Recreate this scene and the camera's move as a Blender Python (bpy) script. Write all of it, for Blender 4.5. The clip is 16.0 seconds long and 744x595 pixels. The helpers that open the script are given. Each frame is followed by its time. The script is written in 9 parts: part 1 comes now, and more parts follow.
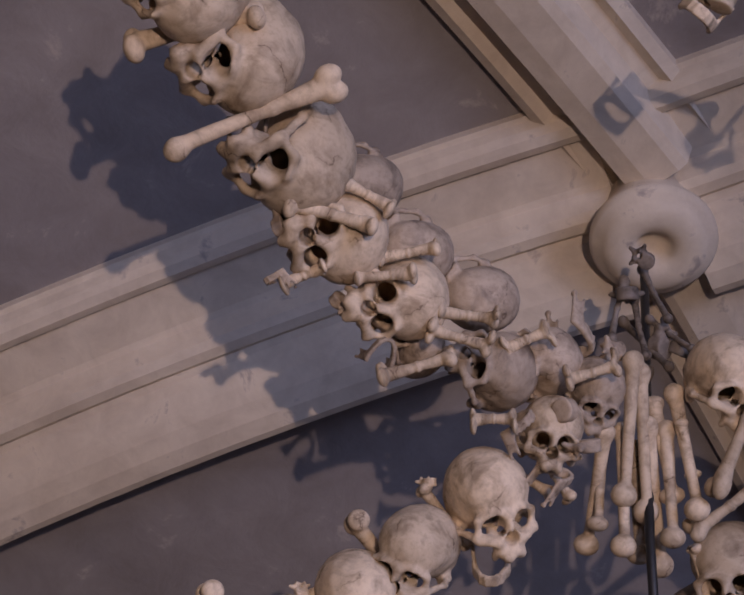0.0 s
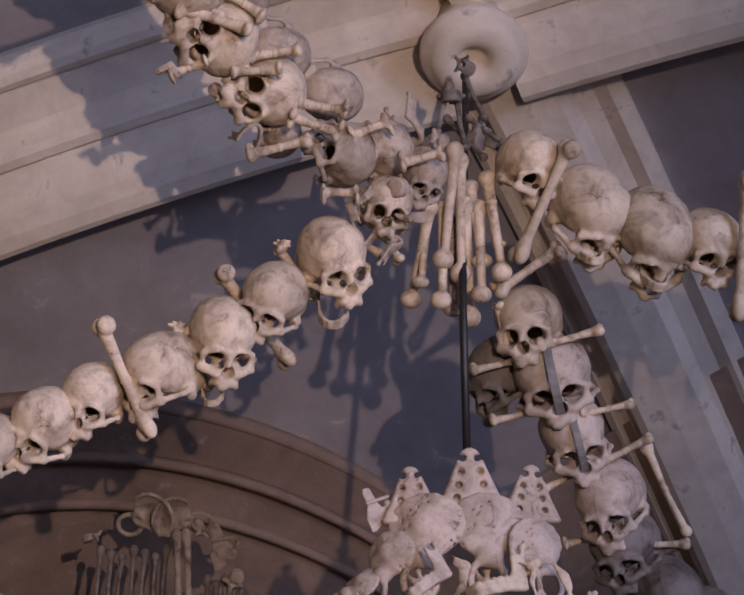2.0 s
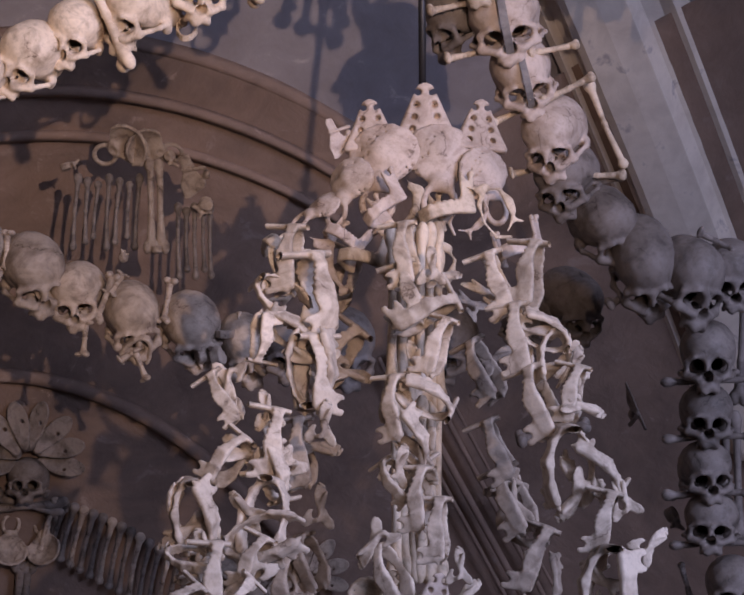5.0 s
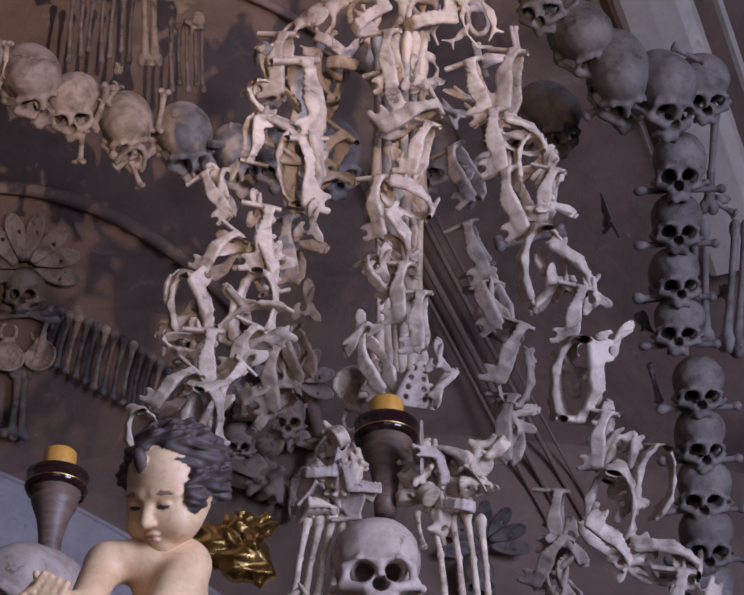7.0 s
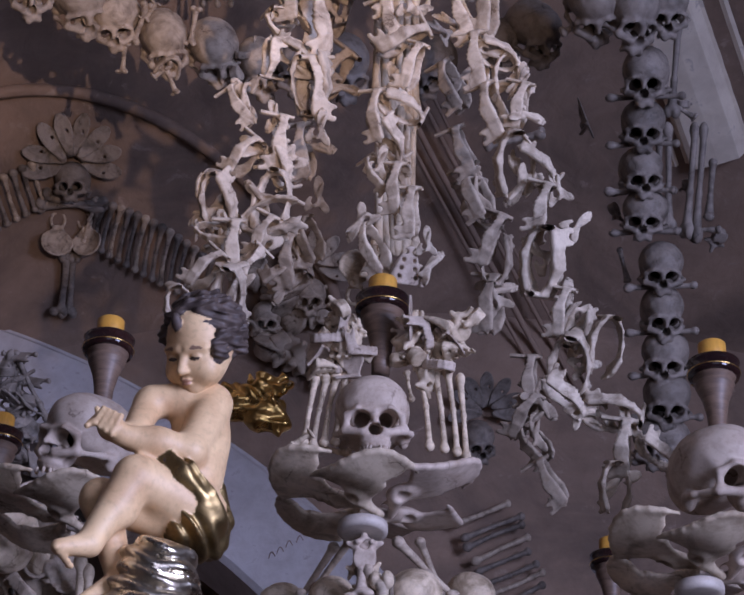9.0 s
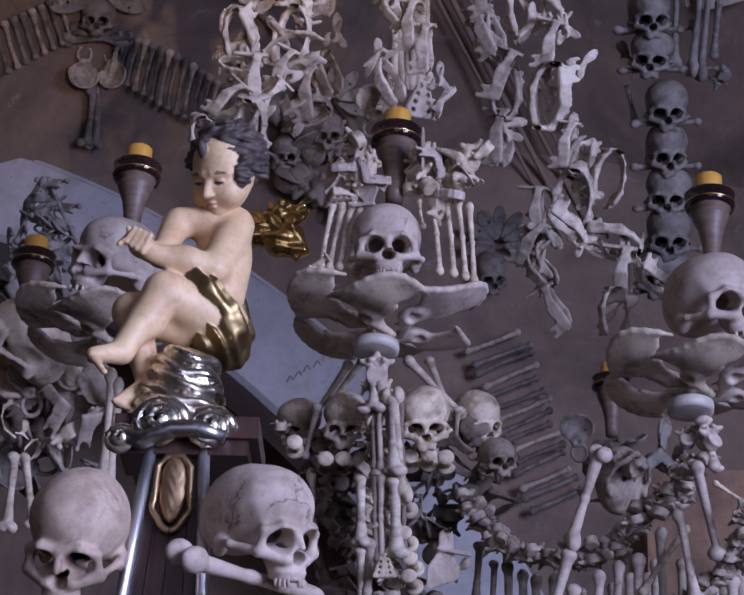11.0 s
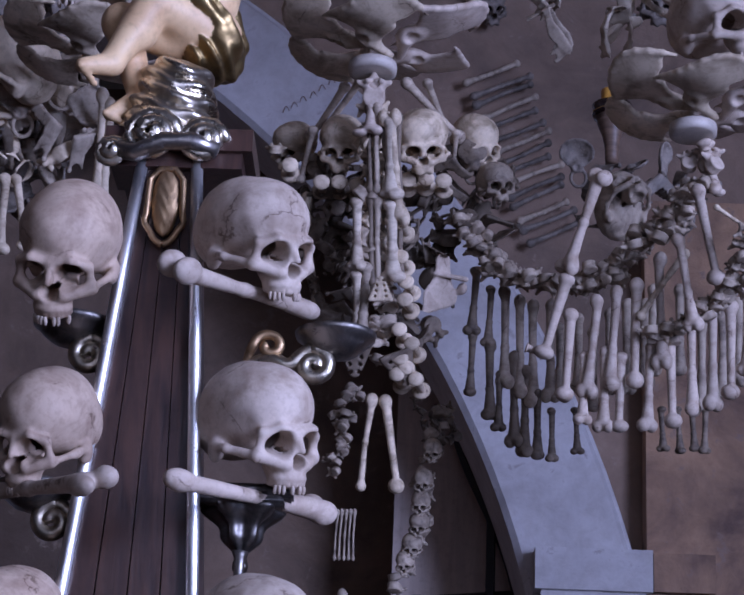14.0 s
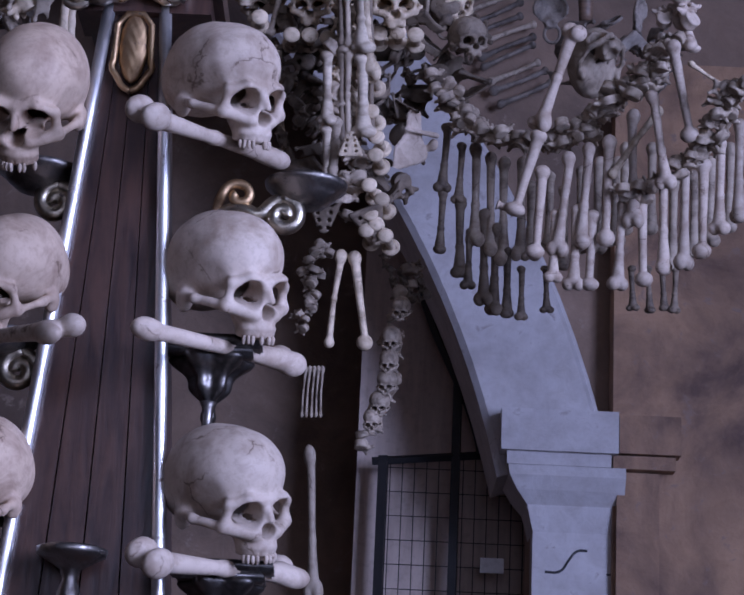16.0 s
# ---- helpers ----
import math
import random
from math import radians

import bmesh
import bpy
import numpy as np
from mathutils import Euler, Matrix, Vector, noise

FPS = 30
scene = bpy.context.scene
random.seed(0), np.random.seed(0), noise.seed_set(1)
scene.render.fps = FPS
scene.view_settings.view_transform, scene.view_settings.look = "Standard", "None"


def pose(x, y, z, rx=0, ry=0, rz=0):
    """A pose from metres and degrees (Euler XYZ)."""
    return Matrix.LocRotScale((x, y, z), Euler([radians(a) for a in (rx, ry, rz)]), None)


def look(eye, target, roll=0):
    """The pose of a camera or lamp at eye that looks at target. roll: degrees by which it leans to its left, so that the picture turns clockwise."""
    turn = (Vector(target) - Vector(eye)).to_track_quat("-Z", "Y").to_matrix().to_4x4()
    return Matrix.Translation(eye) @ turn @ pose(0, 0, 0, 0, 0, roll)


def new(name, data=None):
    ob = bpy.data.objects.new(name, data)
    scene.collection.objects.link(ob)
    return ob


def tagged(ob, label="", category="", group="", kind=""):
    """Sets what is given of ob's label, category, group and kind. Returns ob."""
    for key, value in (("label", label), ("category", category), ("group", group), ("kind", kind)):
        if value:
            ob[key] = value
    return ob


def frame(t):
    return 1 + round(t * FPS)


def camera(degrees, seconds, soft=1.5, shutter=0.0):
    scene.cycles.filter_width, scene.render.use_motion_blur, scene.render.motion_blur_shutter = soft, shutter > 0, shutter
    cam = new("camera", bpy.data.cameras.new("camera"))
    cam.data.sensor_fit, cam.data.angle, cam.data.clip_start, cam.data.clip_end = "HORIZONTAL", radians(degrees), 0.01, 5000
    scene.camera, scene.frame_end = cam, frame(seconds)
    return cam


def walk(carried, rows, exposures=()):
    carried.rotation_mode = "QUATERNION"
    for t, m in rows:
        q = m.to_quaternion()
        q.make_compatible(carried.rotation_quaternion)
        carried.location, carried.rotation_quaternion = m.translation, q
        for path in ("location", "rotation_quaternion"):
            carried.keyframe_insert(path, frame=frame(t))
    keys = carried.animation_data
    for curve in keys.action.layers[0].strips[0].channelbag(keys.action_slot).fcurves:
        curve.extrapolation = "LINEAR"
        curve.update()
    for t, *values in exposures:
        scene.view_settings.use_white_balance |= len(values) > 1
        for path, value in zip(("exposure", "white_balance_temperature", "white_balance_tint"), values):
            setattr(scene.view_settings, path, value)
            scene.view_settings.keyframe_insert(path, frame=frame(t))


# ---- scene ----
# The camera and its walk: seconds, x, y, z, yaw, pitch, roll
cam = camera(21.0, 16.0, soft=1.9)
PATH = [
    (0, -0.023, 1.191, 3.121, 12.39, 55.17, 7.24),
    (0.5, -0.022, 1.125, 3.000, 8.71, 54.35, 4.73),
    (1, -0.035, 1.036, 2.850, 5.52, 53.33, 2.83),
    (1.5, -0.037, 0.952, 2.708, 3.92, 52.11, 2.00),
    (2, -0.053, 0.859, 2.556, 2.71, 50.47, 1.43),
    (2.5, -0.076, 0.757, 2.444, 1.70, 48.65, 0.91),
    (3, -0.066, 0.688, 2.364, 1.24, 46.98, 0.43),
    (3.5, -0.058, 0.668, 2.340, 1.07, 45.36, 0.54),
    (4, -0.054, 0.666, 2.333, 0.98, 43.61, 0.54),
    (4.5, -0.052, 0.673, 2.328, 0.94, 41.97, 0.72),
    (7, -0.047, 0.560, 2.148, 0.17, 35.85, 0.95),
    (7.5, -0.029, 0.432, 2.051, 0.40, 34.87, 0.94),
    (8, -0.004, 0.277, 1.940, 0.80, 34.09, 1.07),
    (10.5, 0.052, -0.187, 1.645, 1.85, 29.44, 2.13),
    (11, 0.051, -0.181, 1.633, 1.80, 27.99, 2.42),
    (11.5, 0.048, -0.169, 1.631, 1.85, 26.71, 2.59),
    (12, 0.048, -0.151, 1.629, 1.75, 25.51, 2.61),
    (12.5, 0.049, -0.140, 1.626, 1.65, 24.47, 2.54),
    (13, 0.048, -0.126, 1.625, 1.34, 23.34, 2.43),
    (13.5, 0.049, -0.119, 1.622, 1.27, 22.18, 2.44),
    (14, 0.051, -0.102, 1.615, 1.36, 20.77, 2.48),
    (14.5, 0.047, -0.083, 1.610, 1.11, 19.41, 2.65),
    (15, 0.046, -0.078, 1.604, 0.63, 18.26, 2.75),
    (15.5, 0.047, -0.065, 1.603, 0.33, 17.54, 2.53),
    (16, 0.045, -0.060, 1.603, 0.17, 17.05, 2.60),
]


def sight(x, y, z, yaw, pitch, roll):
    a, p = radians(yaw), radians(pitch)
    ahead = (-math.sin(a) * math.cos(p), math.cos(a) * math.cos(p), math.sin(p))
    return look((x, y, z), (x + ahead[0], y + ahead[1], z + ahead[2]), roll)


walk(cam, [(t, sight(*row)) for t, *row in PATH], exposures=[(0, -0.7, 6450, 33), (1, -0.6, 6430, 33), (2.5, -0.26, 6420, 33), (4.5, -0.02, 6550, 34), (10.5, 0.08, 6200, 33), (13, 0.06, 5760, 33), (16, 0.02, 5880, 33)])

# ---- world and lights ----
world = bpy.data.worlds.new("world")
scene.world = world
world.use_nodes = True
wn = world.node_tree.nodes
sky = wn.new("ShaderNodeTexSky")
sky.sky_type, sky.sun_disc = "NISHITA", False
sky.sun_elevation, sky.sun_rotation = radians(35), radians(120)
world.node_tree.links.new(sky.outputs[0], wn["Background"].inputs[0])
wn["Background"].inputs[1].default_value = 0.08


def area_lamp(name, at, to, w, h, watts, colour, spread=180):
    d = bpy.data.lights.new(name, "AREA")
    d.shape, d.size, d.size_y, d.energy, d.color, d.spread = "RECTANGLE", w, h, watts, colour, radians(spread)
    ob = new(name, d)
    ob.matrix_world = look(at, to)
    return ob


# Daylight of the east window behind the camera, an added cool fill from the south, and the warm lamp that stands beside
# the path
area_lamp("east_window_light", (4.15, -1.0, 3.1), (0.2, 3.4, 2.5), 2.3, 2.9, 178, (0.54, 0.68, 1.0), 104)
area_lamp("added_south_fill", (0.8, -3.65, 2.8), (0.0, 3.6, 2.3), 3.0, 3.0, 16, (0.6, 0.72, 1.0), 110)
lamp = bpy.data.lights.new("vault_spotlight", "SPOT")
lamp.energy, lamp.color, lamp.spot_size, lamp.spot_blend, lamp.shadow_soft_size = 470, (1.0, 0.82, 0.63), radians(44), 0.9, 0.02
new("vault_spotlight", lamp).matrix_world = look((0.75, -0.1, 2.45), (-1.05, 3.45, 5.9))


# ---- materials ----
def material(name):
    m = bpy.data.materials.new(name)
    m.use_nodes = True
    return m, m.node_tree.nodes, m.node_tree.links, m.node_tree.nodes["Principled BSDF"]


def noise_node(n, l, coord, scale, detail=4.0, rough=0.55, warp=0.0):
    t = n.new("ShaderNodeTexNoise")
    t.inputs["Scale"].default_value = scale
    t.inputs["Detail"].default_value = detail
    t.inputs["Roughness"].default_value = rough
    t.inputs["Distortion"].default_value = warp
    l.new(coord, t.inputs["Vector"])
    return t


def ramp(n, l, src, stops):
    r = n.new("ShaderNodeValToRGB")
    while len(r.color_ramp.elements) < len(stops):
        r.color_ramp.elements.new(0.5)
    for e, (p, c) in zip(r.color_ramp.elements, stops):
        e.position, e.color = p, (*c, 1)
    l.new(src, r.inputs[0])
    return r


def mixed(n, l, kind, fac, a, b):
    m = n.new("ShaderNodeMix")
    m.data_type, m.blend_type = "RGBA", kind
    for sock, v in ((m.inputs[0], fac), (m.inputs[6], a), (m.inputs[7], b)):
        if hasattr(v, "is_linked"):
            l.new(v, sock)
        elif isinstance(v, tuple):
            sock.default_value = (*v, 1)
        else:
            sock.default_value = v
    return m.outputs[2]


def bumped(n, l, bsdf, height, strength, distance):
    b = n.new("ShaderNodeBump")
    b.inputs["Strength"].default_value = strength
    b.inputs["Distance"].default_value = distance
    l.new(height, b.inputs["Height"])
    l.new(b.outputs[0], bsdf.inputs["Normal"])


def bone_material(name, light, dark, stain, cracks=True):
    """Old bone: ivory with brown stains, pits and fine sutures; each piece a little different."""
    m, n, l, s = material(name)
    co = n.new("ShaderNodeTexCoord").outputs["Object"]
    info = n.new("ShaderNodeObjectInfo")
    shift = n.new("ShaderNodeVectorMath")
    shift.operation = "MULTIPLY_ADD"
    comb = n.new("ShaderNodeCombineXYZ")
    for k in range(3):
        l.new(info.outputs["Random"], comb.inputs[k])
    l.new(comb.outputs[0], shift.inputs[0])
    shift.inputs[1].default_value = (7.3, 3.1, 5.7)
    l.new(co, shift.inputs[2])
    co = shift.outputs[0]
    big = noise_node(n, l, co, 14, 5, 0.6, 0.6)
    fine = noise_node(n, l, co, 90, 6, 0.65)
    base = ramp(n, l, big.outputs[0], [(0.3, dark), (0.52, light), (0.75, tuple(min(1, c * 1.12) for c in light))])
    spots = ramp(n, l, fine.outputs[0], [(0.36, (0.35, 0.27, 0.2)), (0.52, (1, 1, 1))])
    col = mixed(n, l, "MULTIPLY", 0.22, base.outputs[0], spots.outputs[0])
    patch = noise_node(n, l, co, 16, 4, 0.55, 1.0)
    pr = ramp(n, l, patch.outputs[0], [(0.53, (0, 0, 0)), (0.7, (1, 1, 1))])
    fac = n.new("ShaderNodeMath")
    fac.operation, fac.inputs[1].default_value = "MULTIPLY", 0.5
    l.new(pr.outputs[0], fac.inputs[0])
    col = mixed(n, l, "MIX", fac.outputs[0], col, stain)
    if cracks:
        warp = noise_node(n, l, co, 45, 3)
        off = n.new("ShaderNodeVectorMath")
        off.operation = "MULTIPLY_ADD"
        l.new(warp.outputs["Color"], off.inputs[0])
        off.inputs[1].default_value = (0.03, 0.03, 0.03)
        l.new(co, off.inputs[2])
        v = n.new("ShaderNodeTexVoronoi")
        v.feature = "DISTANCE_TO_EDGE"
        v.inputs["Scale"].default_value = 8
        l.new(off.outputs[0], v.inputs["Vector"])
        vr = ramp(n, l, v.outputs["Distance"], [(0.0, (0.22, 0.16, 0.12)), (0.014, (1, 1, 1))])
        gate = ramp(n, l, big.outputs[0], [(0.4, (0.8, 0.8, 0.8)), (0.5, (0, 0, 0))])
        col = mixed(n, l, "MULTIPLY", gate.outputs[0], col, vr.outputs[0])
    tint = n.new("ShaderNodeMapRange")
    tint.inputs[3].default_value, tint.inputs[4].default_value = 0.78, 1.1
    l.new(info.outputs["Random"], tint.inputs[0])
    hsv = n.new("ShaderNodeHueSaturation")
    l.new(tint.outputs[0], hsv.inputs["Value"])
    l.new(col, hsv.inputs["Color"])
    l.new(hsv.outputs[0], s.inputs["Base Color"])
    s.inputs["Roughness"].default_value = 0.62
    s.inputs["Specular IOR Level"].default_value = 0.3
    bumped(n, l, s, fine.outputs[0], 0.18, 0.0015)
    return m


def plaster_material(name, light, dark, stain, scale=1.0, bump=0.3, flake=0.62):
    m, n, l, s = material(name)
    co = n.new("ShaderNodeTexCoord").outputs["Object"]
    big = noise_node(n, l, co, 1.6 * scale, 6, 0.6, 0.8)
    mid = noise_node(n, l, co, 9 * scale, 6, 0.65, 0.4)
    fine = noise_node(n, l, co, 120, 4, 0.6)
    a = ramp(n, l, big.outputs[0], [(0.32, dark), (0.62, light)])
    b = ramp(n, l, mid.outputs[0], [(0.3, (0.72, 0.69, 0.66)), (0.6, (1, 1, 1))])
    col = mixed(n, l, "MULTIPLY", 0.6, a.outputs[0], b.outputs[0])
    p = ramp(n, l, mid.outputs[0], [(flake, (0, 0, 0)), (flake + 0.08, (0.8, 0.8, 0.8))])
    col = mixed(n, l, "MIX", p.outputs[0], col, stain)
    l.new(col, s.inputs["Base Color"])
    s.inputs["Roughness"].default_value = 0.85
    bumped(n, l, s, mid.outputs[0], bump, 0.012)
    return m


def metal_material(name, colour, worn, rough=0.25, scale=25, under=(0.05, 0.03, 0.03)):
    m, n, l, s = material(name)
    co = n.new("ShaderNodeTexCoord").outputs["Object"]
    a = noise_node(n, l, co, scale, 5, 0.6, 0.5)
    col = ramp(n, l, a.outputs[0], [(0.3, worn), (0.55, colour)])
    wear = noise_node(n, l, co, scale * 2.3, 6, 0.7)
    w = ramp(n, l, wear.outputs[0], [(0.6, (0, 0, 0)), (0.68, (1, 1, 1))])
    l.new(mixed(n, l, "MIX", w.outputs[0], col.outputs[0], under), s.inputs["Base Color"])
    inv = ramp(n, l, wear.outputs[0], [(0.6, (1, 1, 1)), (0.68, (0.1, 0.1, 0.1))])
    l.new(inv.outputs[0], s.inputs["Metallic"])
    r = ramp(n, l, a.outputs[0], [(0.3, (rough + 0.2,) * 3), (0.6, (rough,) * 3)])
    l.new(r.outputs[0], s.inputs["Roughness"])
    bumped(n, l, s, a.outputs[0], 0.4, 0.003)
    return m


def paint_material(name, colour, dark, rough=0.5, scale=12, stretch=(1, 1, 1), bump=0.15):
    m, n, l, s = material(name)
    co = n.new("ShaderNodeTexCoord").outputs["Object"]
    mp = n.new("ShaderNodeMapping")
    mp.inputs["Scale"].default_value = stretch
    l.new(co, mp.inputs[0])
    a = noise_node(n, l, mp.outputs[0], scale, 6, 0.62, 0.5)
    b = noise_node(n, l, co, scale * 7, 4)
    col = ramp(n, l, a.outputs[0], [(0.32, dark), (0.62, colour)])
    sp = ramp(n, l, b.outputs[0], [(0.3, (0.7, 0.68, 0.66)), (0.5, (1, 1, 1))])
    l.new(mixed(n, l, "MULTIPLY", 0.5, col.outputs[0], sp.outputs[0]), s.inputs["Base Color"])
    s.inputs["Roughness"].default_value = rough
    bumped(n, l, s, a.outputs[0], bump, 0.004)
    return m


BONE = bone_material("ivory_bone", (0.66, 0.53, 0.38), (0.32, 0.235, 0.15), (0.13, 0.085, 0.05))
PALE = bone_material("pale_bone", (0.54, 0.435, 0.345), (0.37, 0.28, 0.21), (0.24, 0.16, 0.11))
# Grey bone, its colour lowered to carry the shade on the right-hand column
GREY_SHADED = bone_material("grey_shaded_bone", (0.24, 0.2, 0.165), (0.11, 0.09, 0.072), (0.07, 0.055, 0.04))
STRAND = bone_material("stained_bone", (0.6, 0.5, 0.385), (0.3, 0.23, 0.165), (0.12, 0.08, 0.05))
# Dark umber copy of the bone that paints shade into the chandelier's depth
UMBER_SHADED = bone_material("umber_shaded_bone", (0.21, 0.16, 0.115), (0.09, 0.066, 0.048), (0.05, 0.035, 0.025))
TANNED = bone_material("tanned_bone", (0.5, 0.37, 0.27), (0.3, 0.2, 0.14), (0.2, 0.12, 0.08))
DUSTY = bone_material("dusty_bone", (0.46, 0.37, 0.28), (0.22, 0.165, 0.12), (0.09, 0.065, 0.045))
VAULT = plaster_material("vault_plaster", (0.34, 0.31, 0.3), (0.26, 0.235, 0.235), (0.5, 0.44, 0.4))
PIERBROWN = plaster_material("warm_pier_plaster", (0.46, 0.28, 0.17), (0.15, 0.092, 0.07), (0.27, 0.19, 0.15), 1.9, 0.8, 0.6)
RIBSTONE = plaster_material("rib_plaster", (0.8, 0.7, 0.56), (0.68, 0.59, 0.48), (0.4, 0.34, 0.3), 1.4, 0.15)
BROWN = plaster_material("brown_plaster", (0.33, 0.225, 0.16), (0.165, 0.115, 0.085), (0.36, 0.27, 0.21), 1.2, 0.6, 0.61)
STONE = plaster_material("pale_arch_stone", (0.6, 0.57, 0.56), (0.46, 0.43, 0.42), (0.34, 0.29, 0.27), 2.0, 0.3)
IRON = paint_material("black_iron", (0.02, 0.018, 0.018), (0.01, 0.01, 0.01), 0.5)
SILVER = metal_material("silver_leaf", (0.78, 0.7, 0.56), (0.4, 0.33, 0.25), 0.25)
TARNISH = metal_material("tarnished_silver", (0.3, 0.27, 0.24), (0.1, 0.09, 0.08), 0.35, 30)
GILT = metal_material("gold_leaf", (0.85, 0.55, 0.18), (0.45, 0.26, 0.08), 0.25)
OLDGILT = metal_material("old_gilding", (0.5, 0.33, 0.18), (0.28, 0.18, 0.1), 0.45, 30)
EDGE = metal_material("silvered_edge", (0.88, 0.86, 0.84), (0.7, 0.66, 0.6), 0.38, 14, (0.3, 0.2, 0.14))
PLUM = paint_material("plum_brown_boards", (0.075, 0.038, 0.027), (0.026, 0.015, 0.014), 0.3, 9, (6, 6, 0.7))
SKIN = paint_material("painted_skin", (0.82, 0.56, 0.3), (0.6, 0.36, 0.18), 0.52, 14)
BROW = paint_material("painted_brow", (0.3, 0.17, 0.1), (0.2, 0.11, 0.07), 0.5, 30)
LIPS = paint_material("painted_lips", (0.52, 0.27, 0.17), (0.44, 0.22, 0.14), 0.4, 30)
CLOTH = metal_material("dulled_gilt_cloth", (0.36, 0.25, 0.11), (0.15, 0.1, 0.05), 0.38, 30)
HAIR = paint_material("painted_hair", (0.1, 0.07, 0.055), (0.04, 0.028, 0.024), 0.6, 40)
STRAP = paint_material("dull_grey_band", (0.24, 0.22, 0.2), (0.13, 0.12, 0.11), 0.6, 30)
WOOD = paint_material("turned_wood", (0.19, 0.12, 0.08), (0.1, 0.062, 0.042), 0.5, 20, (1, 1, 6))
WAX = paint_material("ochre_wax", (0.72, 0.36, 0.06), (0.55, 0.26, 0.04), 0.45, 15, (4, 4, 0.6))
CUP = paint_material("dark_lacquer", (0.03, 0.012, 0.01), (0.012, 0.006, 0.006), 0.12, 10)
PAPER = paint_material("white_card", (0.85, 0.85, 0.85), (0.75, 0.75, 0.76), 0.6, 8)
DARK = paint_material("dark_boards", (0.6, 0.48, 0.4), (0.46, 0.36, 0.3), 0.7, 6, (5, 5, 0.6))
RIM = paint_material("white_rim", (0.54, 0.47, 0.4), (0.38, 0.33, 0.28), 0.5, 20)


# ---- shapes ----
def smin(a, b, k):
    h = np.clip(0.5 + 0.5 * (b - a) / k, 0, 1)
    return b * (1 - h) + a * h - k * h * (1 - h)


def smax(a, b, k):
    return -smin(-a, -b, k)


def egg(p, c, r):
    q = (p - np.array(c)) / np.array(r)
    k0 = np.sqrt((q * q).sum(-1)) + 1e-9
    k1 = np.sqrt(((q / np.array(r)) ** 2).sum(-1)) + 1e-9
    return k0 * (k0 - 1) / k1


def rod(p, a, b, ra, rb=None):
    a, b = np.array(a, float), np.array(b, float)
    rb = ra if rb is None else rb
    h = np.clip(((p - a) @ (b - a)) / ((b - a) @ (b - a)), 0, 1)
    d = p - a - h[..., None] * (b - a)
    return np.sqrt((d * d).sum(-1)) - (ra + (rb - ra) * h)


def chain(p, pts, r, k=0.006):
    d = rod(p, pts[0], pts[1], r)
    for a, b in zip(pts[1:], pts[2:]):
        d = smin(d, rod(p, a, b, r), k)
    return d


def net(field, lo, hi, step):
    """A smooth closed mesh round the places where field(p) < 0."""
    steps = step if isinstance(step, tuple) else (step,) * 3
    axes = [np.arange(a, b + h, h) for a, b, h in zip(lo, hi, steps)]
    p = np.stack(np.meshgrid(*axes, indexing="ij"), -1)
    v = field(p)
    nx, ny, nz = v.shape
    cells = (nx - 1, ny - 1, nz - 1)
    total, count = np.zeros((*cells, 3)), np.zeros(cells)
    corner = [(i, j, k) for i in (0, 1) for j in (0, 1) for k in (0, 1)]

    def cut(a, c):
        return a[c[0]:c[0] + cells[0], c[1]:c[1] + cells[1], c[2]:c[2] + cells[2]]

    for a in corner:
        for ax in range(3):
            if a[ax]:
                continue
            b = tuple(1 if i == ax else a[i] for i in range(3))
            va, vb = cut(v, a), cut(v, b)
            hit = (va < 0) != (vb < 0)
            t = np.where(hit, va / np.where(hit, va - vb, 1), 0)[..., None]
            total += np.where(hit[..., None], cut(p, a) * (1 - t) + cut(p, b) * t, 0)
            count += hit
    idx = -np.ones(cells, int)
    used = count > 0
    idx[used] = np.arange(used.sum())
    verts = total[used] / count[used][:, None]
    faces = []
    for ax in range(3):
        u, w = [(1, 2), (2, 0), (0, 1)][ax]
        n = [slice(None)] * 3
        n[ax] = slice(0, -1)
        m = [slice(None)] * 3
        m[ax] = slice(1, None)
        a, b = v[tuple(n)] < 0, v[tuple(m)] < 0
        for flip, sel in ((False, a & ~b), (True, ~a & b)):
            c = np.argwhere(sel)
            c = c[(c[:, u] > 0) & (c[:, w] > 0) & (c[:, u] < v.shape[u] - 1) & (c[:, w] < v.shape[w] - 1)]
            if not len(c):
                continue
            ring = []
            for du, dw in ((-1, -1), (0, -1), (0, 0), (-1, 0)):
                q = c.copy()
                q[:, u] += du
                q[:, w] += dw
                ring.append(idx[q[:, 0], q[:, 1], q[:, 2]])
            f = np.stack(ring, 1)
            faces.append(f[:, ::-1] if flip else f)
    return verts, np.concatenate(faces)


def net_mesh(name, field, lo, hi, step, mats, pick=None):
    verts, faces = net(field, lo, hi, step)
    me = bpy.data.meshes.new(name)
    me.from_pydata(verts.tolist(), [], faces.tolist())
    for m in mats:
        me.materials.append(m)
    me.polygons.foreach_set("use_smooth", [True] * len(me.polygons))
    if pick:
        mid = verts[faces].mean(1)
        me.polygons.foreach_set("material_index", pick(mid).astype(int).tolist())
    me.update()
    return me


def shrunk(me):
    """A long bone brought to its usual length of 0.3 m."""
    me.transform(Matrix.Scale(0.3, 4))
    return me


def recoloured(me, mat):
    me = me.copy()
    me.materials.clear()
    me.materials.append(mat)
    return me


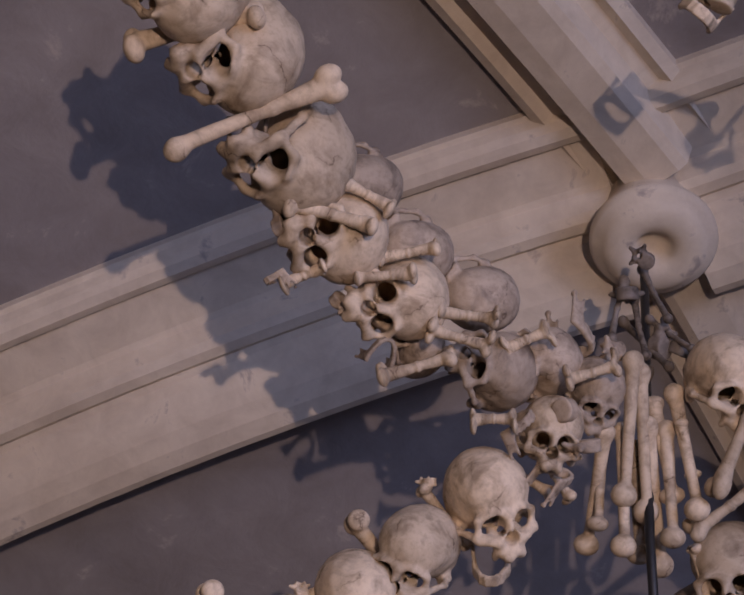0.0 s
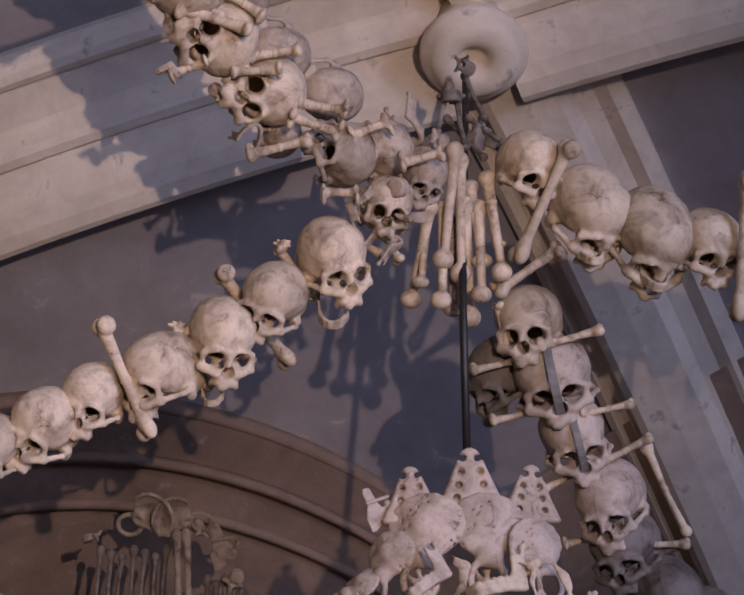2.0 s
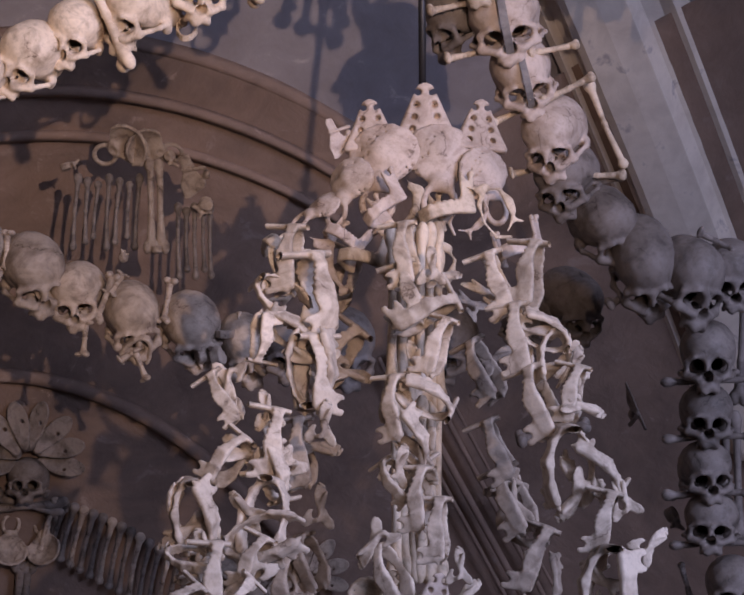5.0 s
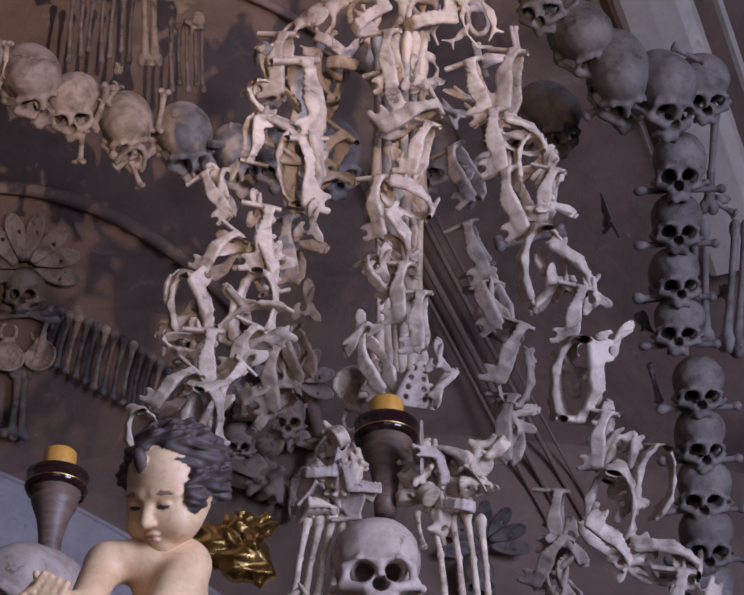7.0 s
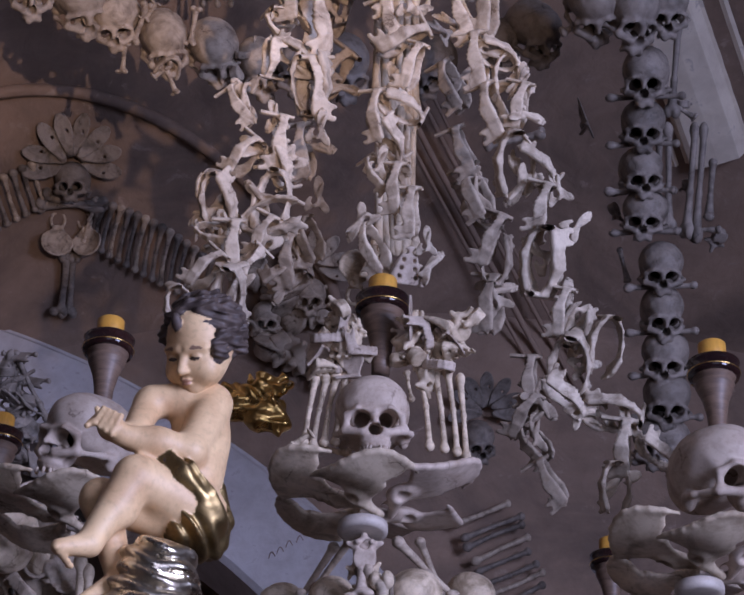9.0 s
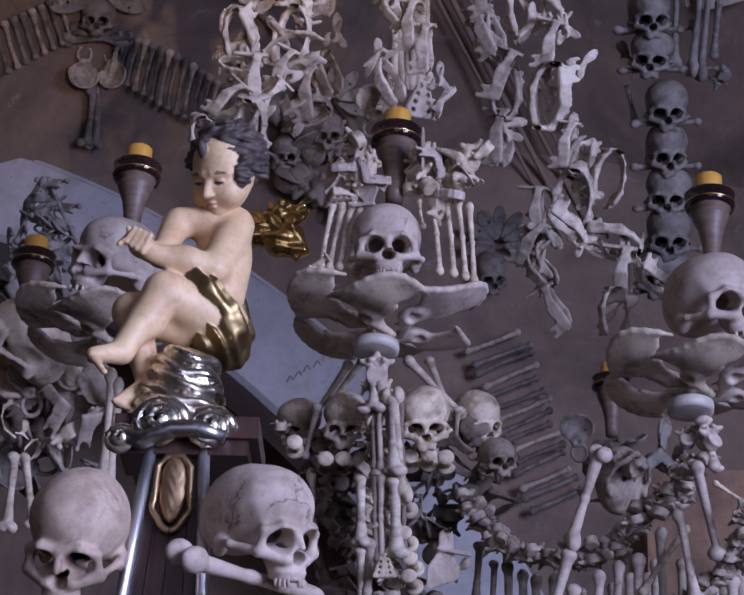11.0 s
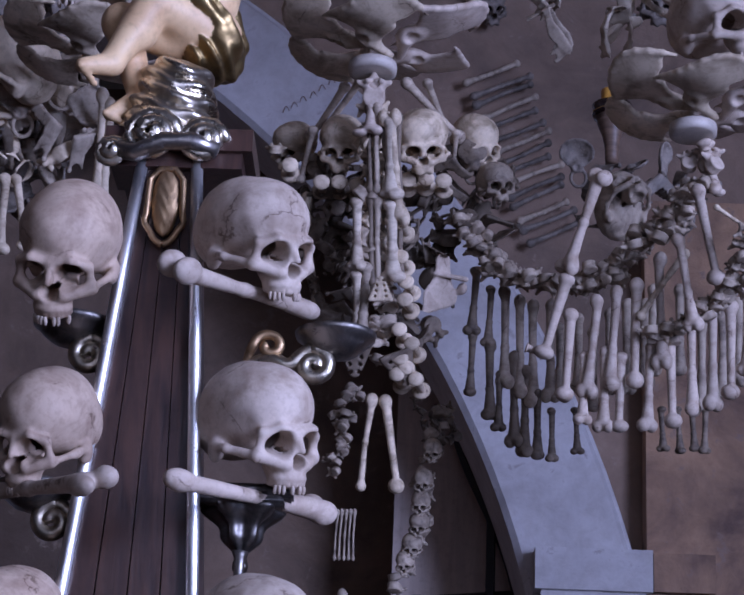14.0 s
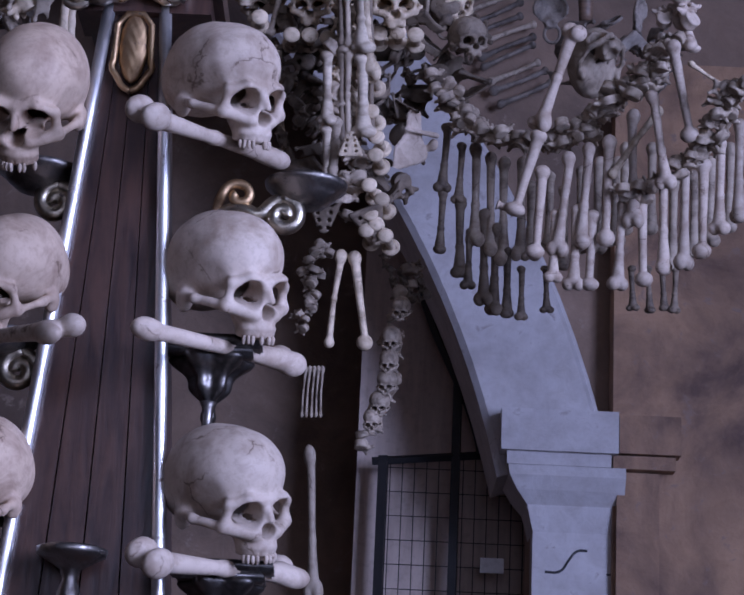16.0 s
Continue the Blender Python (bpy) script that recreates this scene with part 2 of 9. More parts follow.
def skull_field(worn=0.0):
    def f(p):
        d = egg(p, (0, 0.012, 0.022), (0.071, 0.084, 0.07))
        d = smin(d, egg(p, (0, -0.034, 0.027), (0.056, 0.049, 0.05)), 0.03)
        d = smin(d, egg(p, (0, 0.05, -0.01), (0.055, 0.05, 0.045)), 0.03)
        for s in (-1, 1):
            d = smax(d, -egg(p, (s * 0.083, -0.044, -0.014), (0.024, 0.034, 0.034)), 0.015)
        d = smax(d, -(p[..., 2] + 0.046 + 0.25 * np.maximum(p[..., 1], -0.05)), 0.02)
        face = egg(p, (0, -0.058, -0.042), (0.033, 0.035, 0.036))
        face = smin(face, chain(p, [(-0.05, -0.066, -0.01), (-0.03, -0.081, -0.002), (0, -0.082, -0.006), (0.03, -0.081, -0.002), (0.05, -0.066, -0.01)], 0.0075), 0.013)
        for s in (-1, 1):
            face = smin(face, rod(p, (s * 0.051, -0.064, -0.01), (s * 0.053, -0.06, -0.038), 0.0065), 0.006)
            face = smin(face, rod(p, (s * 0.022, -0.082, -0.05), (s * 0.054, -0.06, -0.042), 0.0095, 0.0095), 0.01)
        d = smin(d, face, 0.01)
        for s in (-1, 1):
            d = smin(d, rod(p, (s * 0.056, -0.056, -0.041), (s * 0.069, -0.012, -0.034), 0.0062), 0.005)
            d = smin(d, rod(p, (s * 0.069, -0.012, -0.034), (s * 0.064, 0.018, -0.03), 0.006), 0.008)
            d = smin(d, egg(p, (s * 0.057, 0.022, -0.038), (0.011, 0.014, 0.018)), 0.012)
        d = smin(d, egg(p, (0, -0.066, -0.07), (0.03, 0.027, 0.012)), 0.008)
        hollow = egg(p, (0, -0.0, 0.01), (0.052, 0.06, 0.045))
        d = smax(d, -hollow, 0.004)
        for s in (-1, 1):
            d = smax(d, -rod(p, (s * 0.0305, -0.105, -0.026), (s * 0.018, -0.02, -0.012), 0.0215, 0.013), 0.004)
            d = smax(d, -rod(p, (0, -0.12, -0.032), (s * 0.0075, -0.12, -0.056), 0.0055, 0.01), 0.003)
            d = smax(d, -rod(p, (0, -0.1, -0.048), (0, -0.03, -0.035), 0.013, 0.012), 0.003)
            d = smax(d, -egg(p, (s * 0.041, -0.038, -0.066), (0.018, 0.03, 0.022)), 0.006)
        d = smin(d, rod(p, (0, -0.084, -0.012), (0, -0.095, -0.031), 0.0065, 0.0045), 0.005)
        ang = np.arctan2(p[..., 0], -(p[..., 1] + 0.055))
        teeth = egg(p, (0, -0.064, -0.078), (0.028, 0.027, 0.009)) + 0.0025 * (np.abs(np.sin(ang * 9.0)) < 0.28) + worn * 0.004 * np.sin(ang * 5)
        d = smin(d, teeth, 0.003)
        d = smax(d, -egg(p, (0, -0.05, -0.088), (0.02, 0.026, 0.022)), 0.004)
        if worn:
            d = d + 0.0015 * np.sin(p[..., 0] * 160 + 1) * np.sin(p[..., 2] * 140) * np.sin(p[..., 1] * 120)
        return d
    return f


def uneven(field, amp, f):
    """The same shape with shallow dents and swellings."""
    def g(p):
        x, y, z = p[..., 0], p[..., 1], p[..., 2]
        return field(p) + amp * (np.sin(f * x + 0.5 * f * z + 1) * np.cos(0.8 * f * y + 0.4 * f * z) + 0.6 * np.sin(0.9 * f * z + 1.7 * f * x + 2) * np.sin(1.9 * f * y + 1))
    return g


def bone_field(kind):
    """A long bone one unit long along z, its ends full size."""
    def femur(p):
        d = rod(p, (0, 0, -0.4), (0, 0, 0), 0.043, 0.03)
        d = smin(d, rod(p, (0, 0, 0), (0.01, 0, 0.38), 0.03, 0.04), 0.03)
        d = smin(d, rod(p, (0, 0, 0.34), (0.07, 0, 0.42), 0.034), 0.03)
        d = smin(d, egg(p, (0.08, 0, 0.43), (0.05, 0.05, 0.066)), 0.01)
        d = smin(d, egg(p, (-0.03, 0, 0.41), (0.042, 0.045, 0.08)), 0.03)
        for s in (-1, 1):
            d = smin(d, egg(p, (s * 0.047, 0.012, -0.43), (0.045, 0.062, 0.075)), 0.016)
        return d

    def tibia(p):
        d = rod(p, (0, 0, -0.44), (0, 0, 0.1), 0.034, 0.03)
        d = smin(d, rod(p, (0, 0, 0.1), (0, 0, 0.4), 0.03, 0.05), 0.03)
        for s in (-1, 1):
            d = smin(d, egg(p, (s * 0.037, 0, 0.43), (0.046, 0.054, 0.075)), 0.014)
        d = smin(d, egg(p, (0.012, 0, -0.44), (0.05, 0.045, 0.07)), 0.025)
        return d

    def radius(p):
        d = rod(p, (0, 0, -0.43), (0.012, 0, 0), 0.03, 0.022)
        d = smin(d, rod(p, (0.012, 0, 0), (0, 0, 0.44), 0.022, 0.027), 0.03)
        d = smin(d, egg(p, (0, 0, 0.445), (0.042, 0.042, 0.055)), 0.02)
        d = smin(d, egg(p, (0.004, 0, -0.43), (0.05, 0.036, 0.07)), 0.03)
        return d

    def ball(p):
        d = rod(p, (0, 0, -0.42), (0, 0, 0.4), 0.04, 0.028)
        d = smin(d, egg(p, (0.008, 0, 0.425), (0.07, 0.066, 0.08)), 0.012)
        d = smin(d, egg(p, (0, 0, -0.42), (0.058, 0.05, 0.07)), 0.03)
        return d

    return {"femur": femur, "tibia": tibia, "radius": radius, "ball": ball}[kind]


def hip_field(p):
    q = p.copy()
    q[..., 1] = q[..., 1] + 5 * (p[..., 0] ** 2 + (p[..., 2] - 0.04) ** 2) - 0.012
    wave = 0.004 * np.sin(p[..., 0] * 70 + 1) * np.cos(p[..., 2] * 60)
    wing = np.sqrt((p[..., 0] / 0.078) ** 2 + ((p[..., 2] - 0.045) / 0.068) ** 2) - 1
    d = smax(wing * 0.07, np.abs(q[..., 1] + wave) - 0.0045, 0.004)
    rim = [(0.078 * math.cos(a), 0.012 - 5 * (0.0061 * math.cos(a) ** 2 + (0.068 * math.sin(a) + 0.005) ** 2), 0.045 + 0.068 * math.sin(a)) for a in np.linspace(-0.3, 3.44, 10)]
    d = smin(d, chain(p, rim, 0.0065), 0.008)
    d = smin(d, egg(p, (0, 0, -0.02), (0.03, 0.022, 0.026)), 0.014)
    ring = [(0.008 + 0.036 * math.cos(a), 0.004 * math.sin(a), -0.068 + 0.042 * math.sin(a)) for a in np.linspace(0, 5.9, 16)]
    d = smin(d, chain(p, ring + ring[:1], 0.0075), 0.008)
    d = smax(d, -egg(p, (0.0, -0.03, -0.02), (0.018, 0.022, 0.018)), 0.004)
    return d


def sacrum_field(p):
    w = np.clip((p[..., 2] + 0.06) / 0.12, 0, 1)
    q = p.copy()
    q[..., 1] = q[..., 1] + 3 * p[..., 2] ** 2
    half = 0.048 * (1 - w) + 0.012
    d = smax(smax(np.abs(q[..., 0]) - half, np.abs(q[..., 1]) - 0.016 * (1.2 - w), 0.012), np.abs(q[..., 2]) - 0.056, 0.012)
    for i in range(4):
        z = -0.033 + 0.023 * i
        for s in (-1, 1):
            d = smax(d, -rod(q, (s * (0.024 - 0.004 * i), -0.05, z), (s * (0.024 - 0.004 * i), 0.0, z), 0.0062), 0.003)
    return d


def vertebra_field(p):
    d = smax(np.hypot(p[..., 0], p[..., 1] + 0.013) - 0.0225 - 14 * p[..., 2] ** 2, np.abs(p[..., 2]) - 0.0145, 0.005)
    d = smin(d, chain(p, [(-0.016, 0, 0), (-0.014, 0.018, 0), (0, 0.025, 0), (0.014, 0.018, 0), (0.016, 0, 0)], 0.0075), 0.006)
    d = smin(d, rod(p, (0, 0.024, 0), (0, 0.044, -0.01), 0.0075, 0.006), 0.006)
    for s in (-1, 1):
        d = smin(d, rod(p, (s * 0.016, 0.012, 0), (s * 0.033, 0.018, 0.004), 0.0078, 0.0062), 0.006)
        d = smin(d, egg(p, (s * 0.014, 0.02, 0.013), (0.007, 0.006, 0.009)), 0.005)
    return smax(d, -egg(p, (0, 0.011, 0), (0.008, 0.007, 0.03)), 0.003)


def mandible_field(p):
    """A lower jaw seen from below: a thin closed arch with its chin up and two short flat branches."""
    q = p.copy()
    q[..., 0], q[..., 1] = np.abs(p[..., 0]), 0
    x, y, z = q[..., 0], p[..., 1], p[..., 2]
    left = np.clip(-p[..., 0] / 0.03, -1, 1)
    arch = chain(q, [(0, 0, 0.064), (0.014, 0, 0.06), (0.029, 0, 0.04), (0.038, 0, 0.008), (0.037, 0, -0.03), (0.029, 0, -0.055)], 0.0, 0.008)
    sockets = 0.003 * (np.sin(z * 560) > 0.1) * (y > 0.004) * (z > -0.01)
    d = smax(arch - 0.0042 - 0.0016 * left - 0.001 * np.sin(z * 90 + 1), np.abs(y - 0.004 * np.sin(z * 50 + left)) - 0.0155 - 0.004 * np.sin(z * 70 + 2 * left) + sockets, 0.004)
    d = smin(d, egg(q, (0, 0, 0.063), (0.014, 0.011, 0.006)), 0.006)
    plate = smax(np.abs(x - 0.033 - 0.1 * y - 0.25 * (z + 0.045)) - 0.0042, smax(np.abs(z + 0.05 + 0.25 * y) - 0.019, np.abs(y - 0.013) - 0.03, 0.009), 0.004)
    side = np.stack([x * 0, y, z], -1)
    plate = smax(plate, -egg(side, (0, 0.042, -0.058), (0.02, 0.014, 0.008)), 0.003)
    d = smin(d, plate, 0.009)
    return smin(d, rod(np.stack([x, y, z], -1), (0.029, 0.0, -0.06), (0.02, -0.004, -0.074), 0.0055, 0.003), 0.008)


def horn_field(p):
    """A flat three-horned splinter of hip bone with hollowed sides."""
    x, z = p[..., 0], p[..., 2]
    r, a = np.hypot(x, z) + 1e-6, np.arctan2(x, z)
    edge = 0.034 + 0.024 * np.cos(3 * a + 0.4) + 0.012 * np.cos(5 * a + 1) + 0.008 * np.cos(2 * a)
    d = smax((r - edge) * 0.55, np.abs(p[..., 1] + 5 * x * x - 3 * z * z) - 0.0062 + 0.06 * r, 0.006)
    d = smin(d, rod(p, (0.0, -0.004, -0.02), (0.004, -0.006, 0.05), 0.009, 0.005), 0.009)
    return smax(d, -egg(p, (-0.008, 0, -0.008), (0.008, 0.03, 0.011)), 0.004)


def jaw_field(p):
    """A lower jaw: a tall curved band with tooth sockets and two flat forked branches."""
    q = p.copy()
    q[..., 2] = 0
    x, y, z = np.abs(p[..., 0]), p[..., 1], p[..., 2]
    q[..., 0] = x
    plan = chain(q, [(0, -0.052, 0), (0.012, -0.05, 0), (0.026, -0.036, 0), (0.037, -0.005, 0), (0.045, 0.03, 0)], 0.0, 0.004)
    sockets = 0.004 * (np.sin(y * 520) > 0.2) * (y < 0.005)
    d = smax(plan - 0.0062, np.abs(z + 0.027 - 0.1 * y) - 0.0155 + sockets * (z > -0.03), 0.004)
    branch = smax(np.abs(x - 0.044 - 0.06 * (z + 0.02)) - 0.0045, smax(np.abs(y - 0.028 - 0.18 * z) - 0.017, np.abs(z - 0.001) - 0.044, 0.006), 0.003)
    branch = smax(branch, -egg(np.stack([x * 0, y, z], -1), (0, 0.034, 0.046), (0.02, 0.0105, 0.02)), 0.003)
    d = smin(d, branch, 0.007)
    return smin(d, egg(np.stack([x, y, z], -1), (0.047, 0.05, 0.042), (0.01, 0.006, 0.006)), 0.005)


def wing_field(p):
    """A broad pelvic wing rising outwards along x from the foot of a bowl."""
    x, y, z = p[..., 0], p[..., 1], p[..., 2]
    r = np.hypot(x, y) + 1e-6
    th = np.arctan2(y, x)

    def height(r, th):
        return -0.04 + 0.35 * r * r + 9 * r ** 4 + 0.007 * np.sin(th * 4 + 1 + r * 25) + 0.014 * th

    def reach(th):
        return 0.198 + 0.012 * np.sin(th * 5 + 1) - 0.06 * th * th

    plate = np.abs(z - height(r, th)) * np.clip(1.0 - 2.2 * r, 0.6, 1) - 0.0032
    d = smax(smax(plate, (np.abs(th + 0.1) - 0.2 - 3.0 * np.maximum(r - 0.05, 0)) * r, 0.006), r - reach(th), 0.005)
    rim = [(reach(a) * math.cos(a), reach(a) * math.sin(a), float(height(reach(a), a))) for a in np.linspace(-0.72, 0.6, 12)]
    d = smin(d, chain(p, rim, 0.0048), 0.006)
    d = smin(d, egg(p, (0.07, -0.022, -0.036), (0.03, 0.024, 0.015)), 0.012)
    d = smin(d, rod(p, (0.06, -0.02, -0.042), (0.02, 0.025, -0.052), 0.011, 0.008), 0.012)
    d = smax(d, -egg(p, (0.076, -0.03, -0.05), (0.014, 0.013, 0.012)), 0.004)
    d = smax(d, -egg(p, (0.068, 0.04, -0.065), (0.025, 0.022, 0.045)), 0.005)
    return smax(d, -egg(p, (0.13, 0.055, -0.05), (0.012, 0.02, 0.04)), 0.005)


def petal_field(p):
    """An oval dished plate of bone, worn through in one place."""
    x, y, z = p[..., 0], p[..., 1], p[..., 2]
    oval = np.sqrt((x / (0.03 + 0.12 * np.clip(z + 0.06, 0, 0.1))) ** 2 + (z / 0.095) ** 2) - 1
    d = smax(oval * 0.05, np.abs(y + 4 * x * x + 2 * z * z + 0.003 * np.sin(z * 60)) - 0.0065, 0.006)
    d = smin(d, egg(p, (0, 0, -0.08), (0.02, 0.018, 0.024)), 0.014)
    return smax(d, -egg(p, (0.012, 0, 0.012), (0.007, 0.03, 0.008)), 0.003)


def blade_field(p):
    """A shoulder blade: a thin three-cornered plate with a ridge."""
    q = p.copy()
    q[..., 1] = q[..., 1] + 2.5 * p[..., 0] ** 2
    x, z = p[..., 0], p[..., 2]
    tri = smax(smax(-x - 0.045 + 0.006 * np.sin(z * 60), 0.85 * x + 0.5 * z - 0.035 + 0.004 * np.sin(x * 90), 0.03), 0.6 * x - 0.8 * z - 0.06, 0.03)
    d = smax(tri, np.abs(q[..., 1]) - 0.004, 0.004)
    d = smin(d, rod(q, (-0.04, -0.006, 0.035), (0.05, -0.022, 0.05), 0.006, 0.009), 0.008)
    d = smin(d, egg(q, (0.055, 0, 0.02), (0.014, 0.014, 0.02)), 0.012)
    return d


def link_field(p):
    """A hooked flat loop of bone, half of a pelvic ring."""
    p = p * np.array((0.85, 1.2, 1.0))
    pts = [(0.0, 0, -0.078), (-0.03, 0.004, -0.06), (-0.041, 0.008, -0.01), (-0.034, 0.004, 0.04), (-0.008, -0.004, 0.075), (0.026, 0, 0.055), (0.037, 0.006, 0.01), (0.026, 0.008, -0.04)]
    r = 0.0042 + 0.003 * np.clip(np.sin(p[..., 2] * 45 + p[..., 0] * 30), -0.3, 1)
    d = chain(p, pts, 0.0, 0.004) - r
    d = smin(d, egg(p, (-0.012, -0.002, 0.078), (0.019, 0.009, 0.012)), 0.012)
    d = smin(d, rod(p, (-0.02, 0, 0.08), (-0.04, 0.004, 0.1), 0.005, 0.0025), 0.006)
    d = smin(d, egg(p, (0.034, 0.004, 0.0), (0.011, 0.006, 0.03)), 0.01)
    d = smin(d, rod(p, (0.026, 0.008, -0.04), (0.052, 0.002, -0.064), 0.0065, 0.002), 0.008)
    d = smin(d, rod(p, (0.026, 0.008, -0.04), (0.0, 0.0, -0.06), 0.005, 0.003), 0.006)
    return d


def fork_field(p):
    """A forked flat splinter of pelvis with pointed ends."""
    p = p * np.array((0.72, 1.25, 1.0))
    d = rod(p, (0, 0, 0.07), (0.005, 0.004, 0.0), 0.013, 0.009)
    d = smin(d, egg(p, (-0.008, 0, 0.078), (0.022, 0.009, 0.016)), 0.012)
    d = smin(d, rod(p, (0.005, 0.004, 0.0), (-0.025, 0, -0.075), 0.009, 0.004), 0.012)
    d = smin(d, rod(p, (0.005, 0.004, 0.0), (0.034, 0.006, -0.05), 0.008, 0.004), 0.012)
    d = smin(d, rod(p, (-0.008, 0, 0.08), (-0.035, 0.004, 0.1), 0.006, 0.0025), 0.006)
    d = smin(d, egg(p, (0.036, 0.006, -0.055), (0.013, 0.007, 0.012)), 0.008)
    return d


MESH = {}


def shape(kind, mat):
    """The shared mesh of a kind of piece in a material."""
    if kind not in MESH:
        b = 0.013
        MESH[kind] = {
            "skull": lambda: net_mesh("skull", skull_field(worn=1.0), (-0.09, -0.115, -0.115), (0.09, 0.115, 0.095), 0.0052, [BONE]),
            "fine_skull": lambda: net_mesh("skull", uneven(skull_field(), 0.0007, 75), (-0.09, -0.115, -0.115), (0.09, 0.115, 0.095), 0.0026, [BONE]),
            "femur": lambda: shrunk(net_mesh("bone", uneven(bone_field("femur"), 0.0014, 11), (-0.11, -0.09, -0.53), (0.16, 0.09, 0.53), (0.0098, 0.0098, 0.0145), [BONE])),
            "tibia": lambda: shrunk(net_mesh("bone", uneven(bone_field("tibia"), 0.0014, 11), (-0.11, -0.09, -0.53), (0.11, 0.09, 0.53), (0.0098, 0.0098, 0.0145), [BONE])),
            "radius": lambda: shrunk(net_mesh("bone", uneven(bone_field("radius"), 0.0014, 11), (-0.08, -0.08, -0.53), (0.08, 0.08, 0.53), (0.0098, 0.0098, 0.0145), [BONE])),
            "ball": lambda: shrunk(net_mesh("bone", uneven(bone_field("ball"), 0.0014, 11), (-0.1, -0.1, -0.53), (0.1, 0.1, 0.53), (0.0098, 0.0098, 0.0145), [BONE])),
            "hip": lambda: net_mesh("hip_bone", hip_field, (-0.11, -0.11, -0.125), (0.11, 0.11, 0.15), 0.006, [BONE]),
            "sacrum": lambda: net_mesh("sacrum", sacrum_field, (-0.075, -0.06, -0.07), (0.075, 0.06, 0.07), 0.0034, [BONE]),
            "vertebra": lambda: net_mesh("vertebra", vertebra_field, (-0.055, -0.05, -0.025), (0.055, 0.07, 0.025), 0.0042, [BONE]),
            "jaw": lambda: net_mesh("jaw_bone", jaw_field, (-0.075, -0.075, -0.055), (0.075, 0.07, 0.06), 0.0036, [BONE]),
            "mandible": lambda: net_mesh("jaw_bone", mandible_field, (-0.058, -0.03, -0.09), (0.058, 0.056, 0.08), 0.0034, [BONE]),
            "horn": lambda: net_mesh("hip_bone", horn_field, (-0.085, -0.05, -0.085), (0.085, 0.05, 0.09), 0.0042, [BONE]),
            "blade": lambda: net_mesh("shoulder_blade", blade_field, (-0.075, -0.05, -0.085), (0.085, 0.04, 0.1), 0.005, [BONE]),
            "fork": lambda: net_mesh("bone_fork", fork_field, (-0.08, -0.025, -0.095), (0.09, 0.025, 0.115), 0.0042, [BONE]),
            "wing": lambda: net_mesh("hip_bone", wing_field, (-0.02, -0.17, -0.13), (0.23, 0.16, 0.04), 0.0048, [BONE]),
            "petal": lambda: net_mesh("shoulder_blade", petal_field, (-0.08, -0.06, -0.115), (0.08, 0.03, 0.11), 0.005, [BONE]),
            "link": lambda: net_mesh("bone_link", link_field, (-0.075, -0.025, -0.095), (0.075, 0.025, 0.105), 0.0042, [BONE]),
        }[kind]()
    key = (kind, mat.name)
    if key not in MESH:
        MESH[key] = recoloured(MESH[kind], mat)
    return MESH[key]


def mesh_part(name, bm, mat, parent=None, label="", smooth=False):
    me = bpy.data.meshes.new(name)
    bm.normal_update()
    bm.to_mesh(me)
    bm.free()
    me.materials.append(mat)
    if smooth:
        me.polygons.foreach_set("use_smooth", [True] * len(me.polygons))
    ob = new(name, me)
    if parent:
        ob.parent = parent
    if label:
        ob["label"] = label
    return ob


def piece(name, kind, mat, m, scale=1.0, parent=None):
    ob = new(name, shape(kind, mat))
    ob.matrix_world = m @ Matrix.Diagonal((*((scale,) * 3 if isinstance(scale, float) else scale), 1))
    if parent:
        ob.parent = parent
    return ob


def between(a, b, spin=0.0):
    a, b = Vector(a), Vector(b)
    turn = (b - a).to_track_quat("Z", "Y").to_matrix().to_4x4()
    return Matrix.Translation((a + b) / 2) @ turn @ Matrix.Rotation(radians(spin), 4, "Z"), (b - a).length


def bone(a, b, kind="femur", mat=None, thick=1.0, spin=0.0, parent=None, name="bone", label="", group=""):
    """A long bone from a to b; thick: its girth against that of a bone 0.4 m long."""
    m, length = between(a, b, spin)
    ob = piece(name, kind, mat or BONE, m, (thick, thick, length / 0.3), parent)
    if not parent:
        tagged(ob, label or "weathered ivory long bone with knobbed ends", "bone", group)
    return ob


def box(bm, lo, hi):
    m = Matrix.Translation([(a + b) / 2 for a, b in zip(lo, hi)]) @ Matrix.Diagonal([b - a for a, b in zip(lo, hi)] + [1])
    return bmesh.ops.create_cube(bm, size=1, matrix=m)["verts"]


def lathe(bm, profile, steps=28, at=(0, 0, 0)):
    """Turns (radius, height) points round the upright line at a place."""
    rings = []
    for r, z in profile:
        rings.append([bm.verts.new((at[0] + r * math.cos(2 * math.pi * i / steps), at[1] + r * math.sin(2 * math.pi * i / steps), at[2] + z)) for i in range(steps)])
    for a, b in zip(rings, rings[1:]):
        for i in range(steps):
            bm.faces.new((a[i], a[(i + 1) % steps], b[(i + 1) % steps], b[i]))
    bm.faces.new(rings[0][::-1])
    bm.faces.new(rings[-1])


